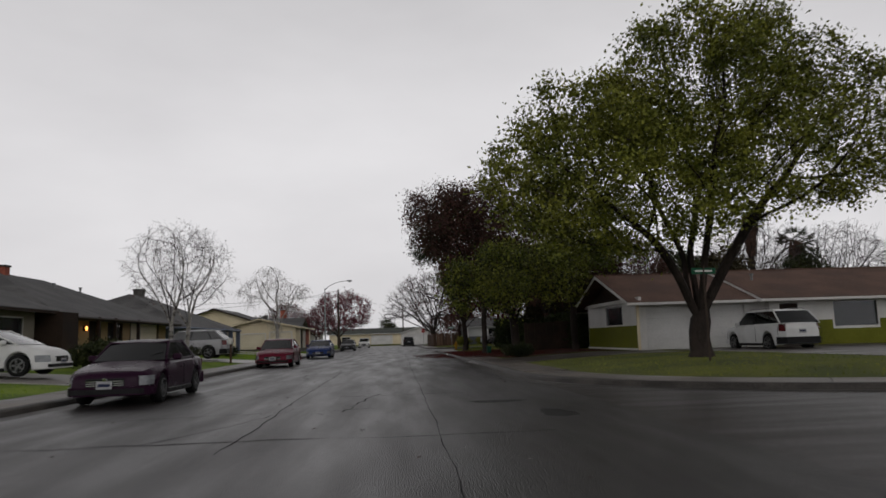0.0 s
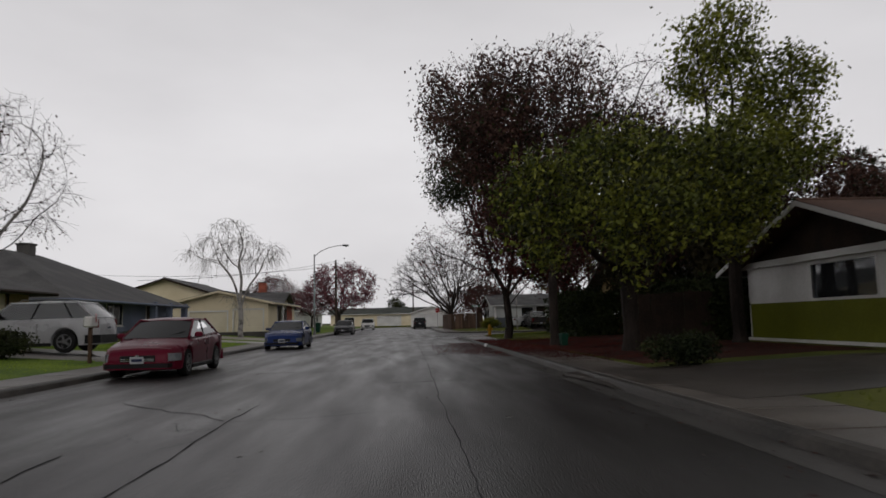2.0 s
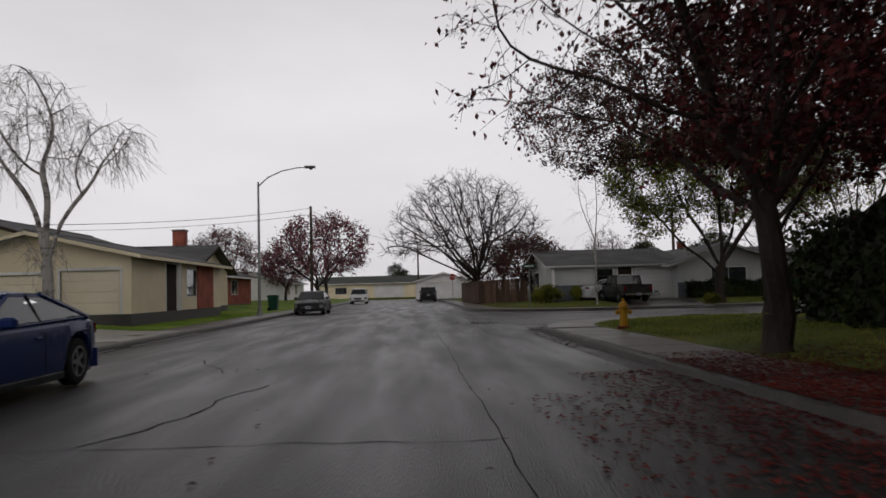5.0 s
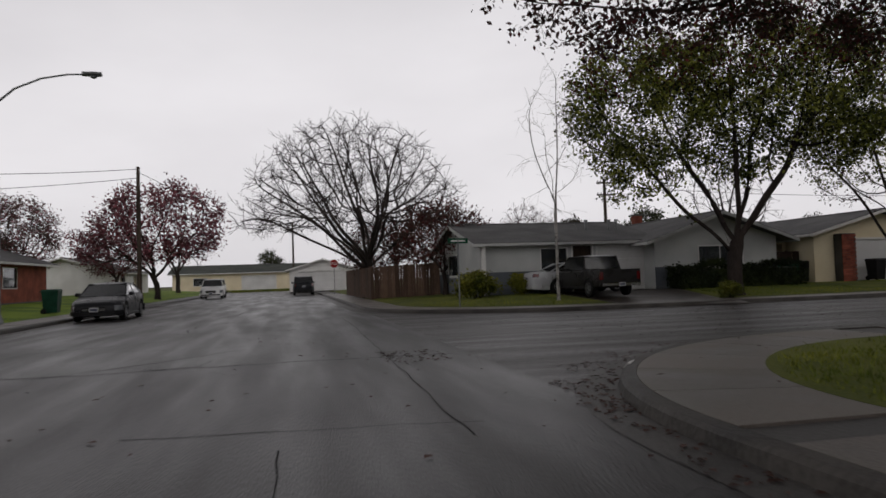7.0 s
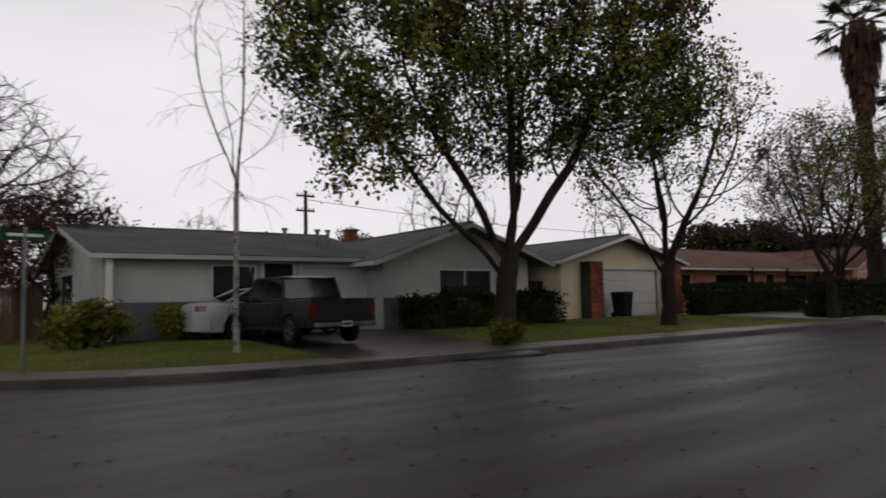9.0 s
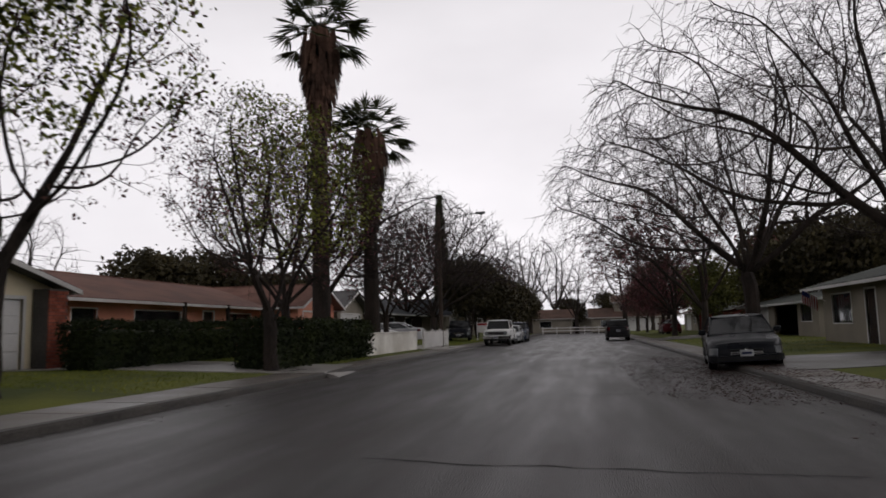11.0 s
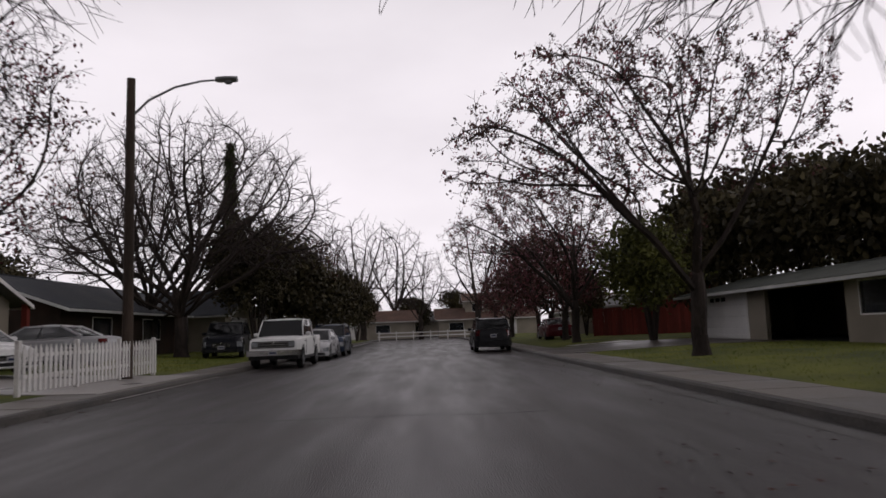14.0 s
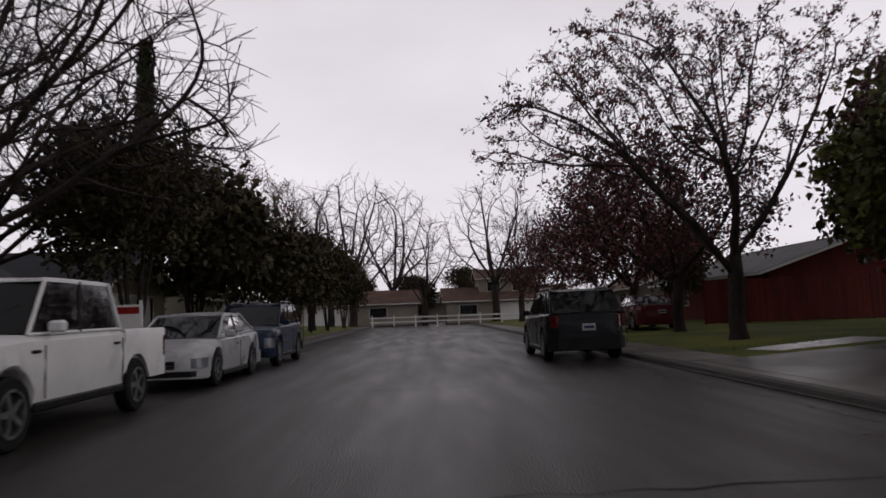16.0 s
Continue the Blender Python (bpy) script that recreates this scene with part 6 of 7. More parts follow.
# olive-green house with the white garage, first corner; front faces the side street
b = thing("house", "low house with white garage, olive green siding and brown shingle roof", "house", pose(0, 0, 0.30), "houses")
volume(b, 11.7, 18.0, 33.4, 42.4, 2.45, "x", 18, 0.75, M_WHITE, M_ROOF_B,
       [("f", 0.35, 5.25, 0.0, 2.08, "garage"), ("l", 3.6, 6.4, 1.3, 2.25, "dark_window")],
       wains=(1.22, M_GREEN, "l"), gable_m=M_DARKW)
part("lintel", MB().box(12.0, 33.36, 2.19, 17.0, 33.395, 2.32), M_DARKW, b)
part("sill_board", MB().box(11.60, 33.4, 0.0, 11.66, 42.4, 0.12), M_WHITE, b)
part("gable_beam", MB().box(11.55, 32.9, 2.36, 11.69, 42.9, 2.56, 0.01), M_WHITE, b)
volume(b, 18.0, 36.0, 33.0, 42.4, 2.45, "x", 18, 0.75, M_WHITE, M_ROOF_B, [("f", 0.5, 1.45, 0.0, 2.05, "door"), ("f", 3.2, 5.4, 0.9, 2.1, "dark_window"), ("f", 9.0, 11.5, 0.85, 2.1, "dark_window")], wains=(1.22, M_GREEN, "lf"), gable_m=M_WHITE)
post(b, 11.60, 33.25, 2.4, 0.12, M_CREAM)
vent(b, 15.8, 35.4, 3.3)
vent(b, 18.6, 35.6, 3.4)
# brick and tan gabled house behind the hedge
b = thing("house", "dark brick house with an ochre gable behind tall hedges", "house", pose(0, 0, 0.32), "houses")
volume(b, 12.2, 24.0, 52.5, 63.0, 2.5, "x", 22, 0.8, M_TAN, M_ROOF_G, [("l", 2.0, 4.2, 0.9, 2.0, "dark_window"), ("l", 6.0, 8.2, 0.9, 2.0, "dark_window")], fascia_m=M_DARKW, wains=(1.1, M_BRICK, "l"))
b = thing("house", "low house with a dark wooden porch behind the bed", "house", pose(0, 0, 0.32), "houses")
volume(b, 14.5, 26.0, 44.0, 51.0, 2.5, "x", 18, 0.7, M_BROWNW, M_ROOF_G, [("l", 2.0, 4.0, 0.9, 2.0, "dark_window")], fascia_m=M_DARKW)

# west side
b = thing("house", "low house with grey shingle roof and beige walls", "house", pose(-15.4, 17.0, 0.66, 0, 0, 90), "houses")
volume(b, -4.0, 14.5, 0, 9, 2.45, "x", 22, 0.7, M_BEIGE, M_ROOF_G, [("f", 4.2, 8.9, 0.0, 2.05, "garage"), ("f", 10.5, 12.5, 0.8, 1.9, "dark_window"), ("f", 15.5, 17.5, 0.8, 1.9, "dark_window")], fascia_m=M_DARKW)
b = thing("house", "tan stucco house with a long grey shingle roof and brick porch", "house", pose(-15.6, 33.5, 0.66, 0, 0, 90), "houses")
volume(b, 0, 16.0, 0, 11, 2.42, "hip", 23, 0.8, M_TAN, M_ROOF_G, [("f", 1.0, 2.6, 0.6, 1.9, "dark_window"), ("f", 4.0, 4.95, 0.0, 2.0, "door"), ("f", 6.3, 8.3, 0.6, 1.9, "dark_window"), ("f", 9.6, 14.4, 0.0, 2.05, "garage")], fascia_m=M_DARKW, frame_m=M_DARKW, door_m=M_CDOOR)
for x in (0.3, 3.4, 5.5, 8.9):
    post(b, x, -0.7, 2.15, 0.16, M_DARKW)
part("porch_wall", MB().box(-1.6, -1.2, 0, -0.1, 1.5, 2.2, 0.01), M_DARKW, b)
chimney(b, 6.0, 5.5, 4.0, 5.1, M_BRICK, 0.5)
for x in (2.0, 9.0, 12.5):
    vent(b, x, 4.2, 4.1)
lamp_base = part("porch_lamp", MB().box(3.15, -0.16, 1.45, 3.29, -0.01, 1.72, 0.02), M_TRIM, b)
glow = bpy.data.materials.new("lit_lamp_glass")
glow.use_nodes = True
gb = glow.node_tree.nodes["Principled BSDF"]
gb.inputs["Emission Color"].default_value, gb.inputs["Emission Strength"].default_value = (1.0, 0.33, 0.06, 1), 4.0
part("lamp_glass", MB().box(3.13, -0.20, 1.48, 3.31, -0.15, 1.68, 0.02), glow, lamp_base)
b = thing("house", "blue-grey sided house with a grey hipped roof", "house", pose(-15.3, 51.5, 0.66, 0, 0, 90), "houses")
volume(b, 0, 14.6, 0, 11, 2.32, "hip", 24, 1.0, M_BLUEG, M_ROOF_G, [("f", 1.2, 3.2, 0.7, 1.9, "dark_window"), ("f", 5.0, 7.0, 0.7, 1.9, "window"), ("f", 10.6, 11.6, 0.0, 2.0, "door")], fascia_m=M_BLUEG, frame_m=M_WHITE)
for x in (9.7, 12.4, 15.4):
    post(b, x, -0.75, 2.0, 0.34, M_BLUEG)
chimney(b, 7.6, 5.5, 4.2, 5.2, M_GUTTER)
chimney(b, 10.0, 6.6, 4.0, 4.9, M_METAL, 0.4)
b = thing("house", "cream stucco house with two cream garage doors and brown roof", "house", pose(0, 0, 0.70), "houses")
volume(b, -17.0, -10.0, 71.9, 84.0, 2.15, "y", 13, 0.5, M_CREAM, M_ROOF_G, [("f", 1.3, 4.0, 0.0, 1.5, "garage"), ("f", 4.5, 6.6, 0.0, 1.6, "garage"), ("r", 3.5, 5.4, 0.0, 1.95, "door"), ("r", 6.2, 7.6, 0.6, 1.8, "dark_window")], door_m=M_CDOOR, fascia_m=M_CREAM)
volume(b, -24.0, -15.0, 78.0, 90.0, 2.9, "y", 18, 0.5, M_CREAM, M_ROOF_G, [], fascia_m=M_DARKW)
volume(b, -18.5, -11.5, 83.8, 91.4, 2.1, "x", 19, 0.5, M_CREAM, M_ROOF_G, [("r", 2.0, 4.0, 0.6, 1.9, "dark_window")], fascia_m=M_DARKW)
part("brick_panel", MB().box(-10.06, 79.8, 0, -9.94, 82.4, 2.1), M_BRICK, b)
post(b, -9.7, 76.2, 2.1, 0.14, M_WHITE)
chimney(b, -14.0, 90.0, 3.0, 4.6, M_BRICK)
b = thing("house", "low brick and cream house with a dark roof past the lamp", "house", pose(-14.0, 95.5, 0.60, 0, 0, 90), "houses")
volume(b, 0, 14, 0, 10, 2.3, "x", 18, 0.6, M_BRICK, M_ROOF_G, [("f", 2.0, 4.0, 0.8, 1.9, "dark_window"), ("f", 7.0, 9.0, 0.8, 1.9, "dark_window")], gable_m=M_CREAM)
chimney(b, 9.5, 5, 3.2, 4.6, M_GUTTER)
b = thing("house", "low far house with grey roof and pale walls", "house", pose(-15.0, 132.0, 0.5, 0, 0, 90), "houses")
volume(b, 0, 16, 0, 9, 2.3, "x", 16, 0.6, M_WHITE, M_ROOF_G, [("f", 2.0, 4.0, 0.8, 1.9, "dark_window"), ("f", 8.0, 10.0, 0.8, 1.9, "dark_window")])

# houses that close the first street
b = thing("house", "far white garage with a shallow gable at the street end", "house", pose(4.6, 138.0, 0.2), "houses")
volume(b, -3.6, 3.4, 0, 9, 2.35, "y", 16, 0.4, M_WHITE, M_ROOF_G, [("f", 0.9, 5.9, 0.0, 2.1, "garage")])
b = thing("house", "long low cream building far across the street end", "house", pose(-16.0, 172.0, 0.3), "houses")
volume(b, 0, 22, 0, 9, 2.7, "x", 14, 0.6, M_CREAM, M_ROOF_GR, [("f", 10.0, 15.0, 0.0, 2.1, "garage"), ("f", 3.0, 5.0, 0.8, 1.9, "dark_window")])

# grey corner house
b = thing("house", "grey ranch house with slate siding, gable wing and white garage door", "house", pose(0, 0, 0.37), "houses")
volume(b, 9.0, 17.2, 90.3, 99.0, 2.25, "x", 13.5, 0.4, M_GREYS, M_ROOF_G, [("f", 2.8, 4.0, 0.95, 1.95, "dark_window"), ("f", 4.3, 5.2, 0.0, 2.05, "door"), ("l", 2.5, 4.5, 0.9, 1.9, "dark_window"), ("f", 5.5, 8.0, 0.0, 1.95, "garage")], wains=(0.98, M_GREYD, "fl"), fascia_m=M_GREYS)
volume(b, 16.8, 23.0, 89.4, 99.0, 2.25, "y", 19, 0.7, M_GREYS, M_ROOF_G, [("f", 2.2, 4.4, 0.95, 1.85, "window")], fascia_m=M_GREYS, wains=(0.98, M_GREYD, "f"))
post(b, 9.1, 90.1, 2.2, 0.16, M_WHITE)
chimney(b, 20.3, 97.5, 3.3, 3.95, M_BRICK, 0.45)
for x in (15.0, 16.2, 16.6):
    vent(b, x, 92.6, 3.05)
# brick and cream garage house
b = thing("house", "cream house with white garage door between red brick piers", "house", pose(0, 0, 0.36), "houses")
volume(b, 26.2, 33.6, 90.8, 99.0, 2.45, "y", 15, 0.6, M_CREAM, M_ROOF_G, [("f", 2.1, 6.3, 0.0, 2.05, "garage")], gable_m=M_CREAM)
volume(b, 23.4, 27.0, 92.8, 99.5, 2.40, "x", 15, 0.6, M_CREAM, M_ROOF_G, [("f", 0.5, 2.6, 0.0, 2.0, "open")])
for x in (27.7, 33.2):
    pier = part("brick_pier", MB().box(x - 0.38, 90.2, -0.1, x + 0.38, 90.75, 2.35), M_GUTTER, b, "red brick pier")
    for row in range(22):
        for k in range(3):
            o = 0.0 if row % 2 else 0.125
            a0, a1 = max(x - 0.40, x - 0.40 + k * 0.27 - o), min(x + 0.40, x - 0.40 + k * 0.27 - o + 0.255)
            if a1 - a0 > 0.05:
                part("brick", MB().box(a0, 90.17, 0.0 + row * 0.105, a1, 90.21, 0.092 + row * 0.105), M_BRICK, pier)
# salmon pink house
b = thing("house", "salmon pink stucco ranch house with rose brown roof", "house", pose(0, 0, 0.36), "houses")
volume(b, 36.5, 54.5, 93.4, 102.0, 2.5, "x", 16, 0.8, M_PINK, M_ROOF_P, [("f", 1.2, 2.6, 0.9, 2.0, "dark_window"), ("f", 5.0, 8.5, 0.7, 2.0, "dark_window"), ("f", 10.5, 11.5, 0.0, 2.05, "door"), ("f", 13.0, 15.6, 0.8, 2.0, "dark_window")])
volume(b, 53.2, 59.2, 91.0, 102.0, 2.55, "y", 22, 0.6, M_PINK, M_ROOF_P, [("f", 0.8, 5.2, 0.0, 2.1, "garage")], door_m=M_PDOOR)
gv = part("gable_vent", MB().disc((56.2, 91.0, 3.15), (0, -1, 0), [(0.26, 0), (0.26, 0.03)], 16), M_DARKW, b)
for k in range(5):
    part("slat", MB().box(56.0, 90.94, 2.98 + 0.075 * k, 56.4, 90.965, 3.01 + 0.075 * k), M_PINK, gv)
for x in (44.0, 48.0, 52.0):
    post(b, x, 92.6, 2.4, 0.16, M_DARKW)
b = thing("house", "beige gabled house with pale garage door beside the pink house", "house", pose(0, 0, 0.36), "houses")
volume(b, 60.4, 66.2, 91.2, 101.0, 2.5, "y", 22, 0.6, M_BEIGE, M_ROOF_G, [("f", 0.8, 5.0, 0.0, 2.1, "garage")])
post(b, 66.6, 90.8, 2.4, 0.22, M_DARKRED)
# slate-blue roofed house
b = thing("house", "dark house with slate blue roof and pale gable", "house", pose(0, 0, 0.36), "houses")
volume(b, 70.0, 90.0, 91.2, 100.0, 2.5, "x", 20, 0.7, M_DARKW, M_ROOF_D, [("f", 3.0, 5.0, 0.9, 2.0, "dark_window"), ("f", 9.0, 11.5, 0.9, 2.0, "dark_window")], fascia_m=M_GREYS)
volume(b, 86.0, 93.0, 88.6, 98.0, 2.5, "y", 24, 0.6, M_BEIGE, M_ROOF_D, [("f", 1.5, 5.5, 0.0, 2.1, "garage")], fascia_m=M_GREYS)
b = thing("house", "far grey house with pale garage among dark trees", "house", pose(0, 0, 0.36), "houses")
volume(b, 104.0, 118.0, 90.0, 98.0, 2.5, "x", 18, 0.6, M_BEIGE, M_ROOF_G, [("f", 2.0, 6.5, 0.0, 2.1, "garage"), ("f", 9.0, 11.0, 0.9, 2.0, "dark_window")])
# south side of the cross street (fronts face north)
b = thing("house", "pale green-grey house with mossy gabled roof and flag", "house", pose(49.0, 64.3, 0.32, 0, 0, 180), "houses")
volume(b, 0, 8.5, 0, 9.5, 2.45, "x", 15, 0.7, M_BEIGE, M_ROOF_GR, [("f", 1.2, 3.4, 0.8, 2.0, "dark_window"), ("f", 4.9, 5.85, 0.0, 2.05, "door")])
volume(b, 8.0, 19.0, 1.5, 9.5, 2.45, "x", 17, 0.7, M_BEIGE, M_ROOF_GR, [("f", 2.0, 4.2, 0.9, 2.0, "dark_window"), ("f", 6.5, 8.7, 0.9, 2.0, "dark_window")])
b = thing("house", "beige house with open carport and white garage wall", "house", pose(74.0, 62.0, 0.32, 0, 0, 180), "houses")
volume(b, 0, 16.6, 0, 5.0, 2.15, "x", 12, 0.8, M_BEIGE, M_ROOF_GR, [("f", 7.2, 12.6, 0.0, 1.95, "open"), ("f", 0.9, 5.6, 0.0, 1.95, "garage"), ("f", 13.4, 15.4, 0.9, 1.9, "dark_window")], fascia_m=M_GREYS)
# opaque near-black plates for the door panes, dimness behind them painted in
for k in range(3):
    part("door_light", MB().box(1.7 + k * 0.62, 0.060, 1.68, 2.15 + k * 0.62, 0.068, 1.86), M_DARK, b)
b = thing("house", "dark red house with grey roof behind the red fence", "house", pose(106.5, 59.5, 0.32, 0, 0, 180), "houses")
volume(b, 0, 15.0, 0, 9, 2.5, "x", 18, 0.8, M_DARKRED, M_ROOF_G, [("f", 2.0, 4.5, 0.9, 2.0, "dark_window"), ("f", 7.0, 9.0, 0.9, 2.0, "dark_window")])
b = thing("house", "far beige house behind the purple trees", "house", pose(123.0, 60.5, 0.32, 0, 0, 180), "houses")
volume(b, 0, 14.0, 0, 9, 2.5, "x", 18, 0.8, M_BEIGE, M_ROOF_B, [("f", 2.0, 6.5, 0.0, 2.1, "garage"), ("f", 9.0, 11.0, 0.9, 2.0, "dark_window")])
# house that closes the cross street
b = thing("house", "far low grey house behind the street end", "house", pose(166.0, 98.0, 0.15, 0, 0, -90), "houses")
volume(b, 0, 40.0, 0, 9, 3.0, "x", 18, 0.6, M_BEIGE, M_ROOF_G, [("f", 9.0, 11.0, 0.9, 2.0, "dark_window"), ("f", 20.0, 22.0, 0.9, 2.0, "dark_window")])
b = thing("house", "two-storey beige house with white garage at the street end", "house", pose(140.0, 73.5, 0.15, 0, 0, -90), "houses")
volume(b, 0, 14.0, 0, 9, 2.6, "x", 18, 0.6, M_BEIGE, M_ROOF_B, [("f", 6.0, 11.0, 0.0, 2.1, "garage"), ("f", 1.5, 3.5, 0.9, 2.0, "dark_window")])
volume(b, 4.0, 11.0, 2.5, 9, 5.2, "x", 18, 0.5, M_BEIGE, M_ROOF_B, [("f", 1.0, 2.5, 3.6, 4.7, "dark_window"), ("f", 4.0, 5.5, 3.6, 4.7, "dark_window")])
b = thing("house", "far brown-roofed house at the end of the cross street", "house", pose(141.0, 92.0, 0.15, 0, 0, -90), "houses")
volume(b, 0, 15.0, 0, 9, 2.6, "x", 18, 0.6, M_BEIGE, M_ROOF_B, [("f", 2.0, 6.8, 0.0, 2.1, "garage"), ("f", 9.5, 11.5, 0.9, 2.0, "dark_window")])


# ---- fences ----
def board_fence(name, label, pts, height, material, width=0.14, gap=0.006, post_m=None):
    """Upright boards between posts, with rails behind; every board is a piece of its own."""
    f = thing(name, label, "fence", None, "fences")
    board = MB().box(0, -0.011, 0.06, width, 0.011, height, 0.004).mesh("board")
    board.materials.append(material)
    for (xa, ya), (xb, yb) in zip(pts, pts[1:]):
        d = Vector((xb - xa, yb - ya))
        ang = math.degrees(math.atan2(d.y, d.x))
        n = int(d.length / (width + gap))
        for i in range(n):
            s = i * (width + gap)
            x, y = xa + d.x * s / d.length, ya + d.y * s / d.length
            ob = part("board", board, None, f)
            ob.matrix_local = pose(x, y, gz(x, y) - 0.02 + rng.uniform(-0.02, 0.015), 0, rng.uniform(-0.5, 0.5), ang)
        for s in range(0, int(d.length) + 1, 2):
            x, y = xa + d.x * s / d.length, ya + d.y * s / d.length
            p = part("post", MB().box(-0.05, 0.02, -0.1, 0.05, 0.12, height + 0.03, 0.008), post_m or material, f)
            p.matrix_local = pose(x, y, gz(x, y), 0, 0, ang)
    return f


board_fence("board_fence", "weathered brown board fence beside the corner house", [(4.9, 111.5), (5.2, 98.4), (8.6, 96.6)], 1.75, M_BROWNW)
board_fence("board_fence", "old brown board fence between two houses", [(7.9, 42.9), (11.7, 42.9)], 1.7, M_DARKW)
board_fence("board_fence", "weathered brown board fence beside the grey house", [(23.4, 91.6), (26.2, 91.8)], 1.6, M_DARKW)
board_fence("red_fence", "tall dark red board fence on the south side", [(89.5, 63.4), (90.4, 50.5)], 2.0, M_DARKRED)

# white block wall and picket fence of the pink house
w = thing("garden_wall", "low white painted block wall beside the hedge", "wall", None, "fences")
part("wall_body", MB().box(43.9, 84.0, 0.05, 53.4, 84.18, 1.12, 0.01), M_BLOCK, w)
part("coping", MB().box(43.86, 83.96, 1.12, 53.44, 84.22, 1.18, 0.015), M_BLOCK, w)
pf = thing("picket_fence", "white picket fence with pointed pickets", "fence", None, "fences")
pk = MB().prism([(-0.055, -0.011, 0.08), (0.055, -0.011, 0.08), (0.055, -0.011, 0.92), (0, -0.011, 1.04), (-0.055, -0.011, 0.92)], (0, 0.022, 0)).mesh("picket")
pk.materials.append(M_WHITE)
x = 53.6
while x < 60.6:
    ob = part("picket", pk, None, pf)
    ob.matrix_local = pose(x, 83.6, gz(x, 83.6), 0, rng.uniform(-1.2, 1.2), 0)
    x += 0.205
for z in (0.35, 0.78):
    part("rail", MB().box(53.5, 83.62, gz(55, 83.6) + z, 60.6, 83.66, gz(55, 83.6) + z + 0.08), M_WHITE, pf)
for x in (53.5, 55.9, 58.2, 60.6):
    part("post", MB().box(x - 0.05, 83.62, 0, x + 0.05, 83.72, 1.28, 0.01), M_WHITE, pf)
# white rail fence across the end of the cross street
rf = thing("rail_fence", "white ranch rail fence at the street end", "fence", None, "fences")
for i in range(8):
    y = 66.0 + i * 2.2
    part("post", MB().box(130.4, y - 0.07, -0.02, 130.54, y + 0.07, 1.25, 0.012), M_WHITE, rf)
for z in (0.5, 0.95):
    part("rail", MB().box(130.36, 65.8, z, 130.41, 81.6, z + 0.14), M_WHITE, rf)


# ---- street furniture ----
def street_lamp(x, y, h, reach, turn, label, wood=False):
    b = thing("street_lamp", label, "street lamp", at(x, y, turn), "street lamps")
    if wood:
        part("pole", MB().tube([(0, 0, -0.2), (0, 0, h * 0.5), (0, 0, h + 0.9)], [0.15, 0.135, 0.115], 10), M_POLE, b, smooth=True)
    else:
        part("base_plate", MB().disc((0, 0, 0), (0, 0, 1), [(0.17, 0), (0.17, 0.05), (0.11, 0.3)], 12), M_METAL, b)
        part("pole", MB().tube([(0, 0, 0), (0, 0, h * 0.5), (0, 0, h)], [0.095, 0.075, 0.055], 10), M_METAL, b, smooth=True)
    arm = [(0, 0, h - 0.25), (reach * 0.2, 0, h + 0.25), (reach * 0.5, 0, h + 0.62), (reach * 0.8, 0, h + 0.78), (reach, 0, h + 0.80)]
    part("arm", MB().tube(arm, [0.04, 0.036, 0.032, 0.03, 0.028], 7), M_METAL, b, smooth=True)
    hd = part("lamp_head", MB().loft([[(reach - 0.1 + dx, y0 * wdt, h + 0.80 + z0 * 0.09) for y0, z0 in ((1, 0), (0.7, 0.8), (0, 1.1), (-0.7, 0.8), (-1, 0), (-0.6, -0.6), (0.6, -0.6))] for dx, wdt in ((0, 0.06), (0.15, 0.14), (0.42, 0.17), (0.62, 0.10))], caps=True), M_METAL, b, smooth=True)
    part("lens", MB().disc((reach + 0.26, 0, h + 0.74), (0, 0, -1), [(0.13, 0), (0.10, 0.05), (0.04, 0.08)], 12), M_LAMPC, hd)
    return b


street_lamp(-8.5, 86.6, 7.6, 2.75, 0, "galvanised street lamp with a curved arm over the road")
street_lamp(58.8, 83.7, 7.6, 2.5, -90, "lamp arm on a dark timber utility pole", True)


def utility_pole(x, y, h, label, bars=True):
    b = thing("utility_pole", label, "utility pole", at(x, y), "utility poles")
    part("pole", MB().tube([(0, 0, -0.3), (0, 0, h / 2), (0, 0, h)], [0.16, 0.14, 0.11], 10), M_POLE, b, smooth=True)
    if bars:
        for z in (h - 0.35, h - 1.3):
            part("cross_arm", MB().box(-0.65, -0.05, z - 0.06, 0.65, 0.05, z + 0.06, 0.01), M_POLE, b)
            for s in (-0.55, -0.28, 0.28, 0.55):
                part("insulator", MB().disc((s, 0, z + 0.06), (0, 0, 1), [(0.03, 0), (0.05, 0.06), (0.03, 0.14)], 8), M_METAL, b)
    return b


utility_pole(-8.9, 111.5, 9.2, "tall plain timber utility pole beside the street", False)
utility_pole(1.6, 160.0, 9.4, "far timber utility pole with cross arms")
utility_pole(25.3, 112.0, 8.2, "timber utility pole with cross arms behind the roofs")


def cable(a, c, sag, label):
    pts = []
    for i in range(17):
        t = i / 16
        p = Vector(a).lerp(Vector(c), t)
        pts.append((p.x, p.y, p.z - sag * 4 * t * (1 - t)))
    tagged(part("cable", MB().tube(pts, 0.018, 4), M_WIRE), label, "cable")


cable((-8.9, 111.5, 9.2), (-24.0, 84.0, 5.4), 0.5, "black service cable from the pole to a roof")
cable((-8.9, 111.5, 8.6), (-40.0, 111.0, 8.0), 0.7, "black cable leaving the pole westward")
cable((-8.9, 111.5, 9.0), (1.6, 160.0, 9.2), 0.9, "black cable between two poles")
cable((25.3, 112.0, 8.0), (80.0, 112.0, 8.0), 1.0, "black cable behind the roofs")

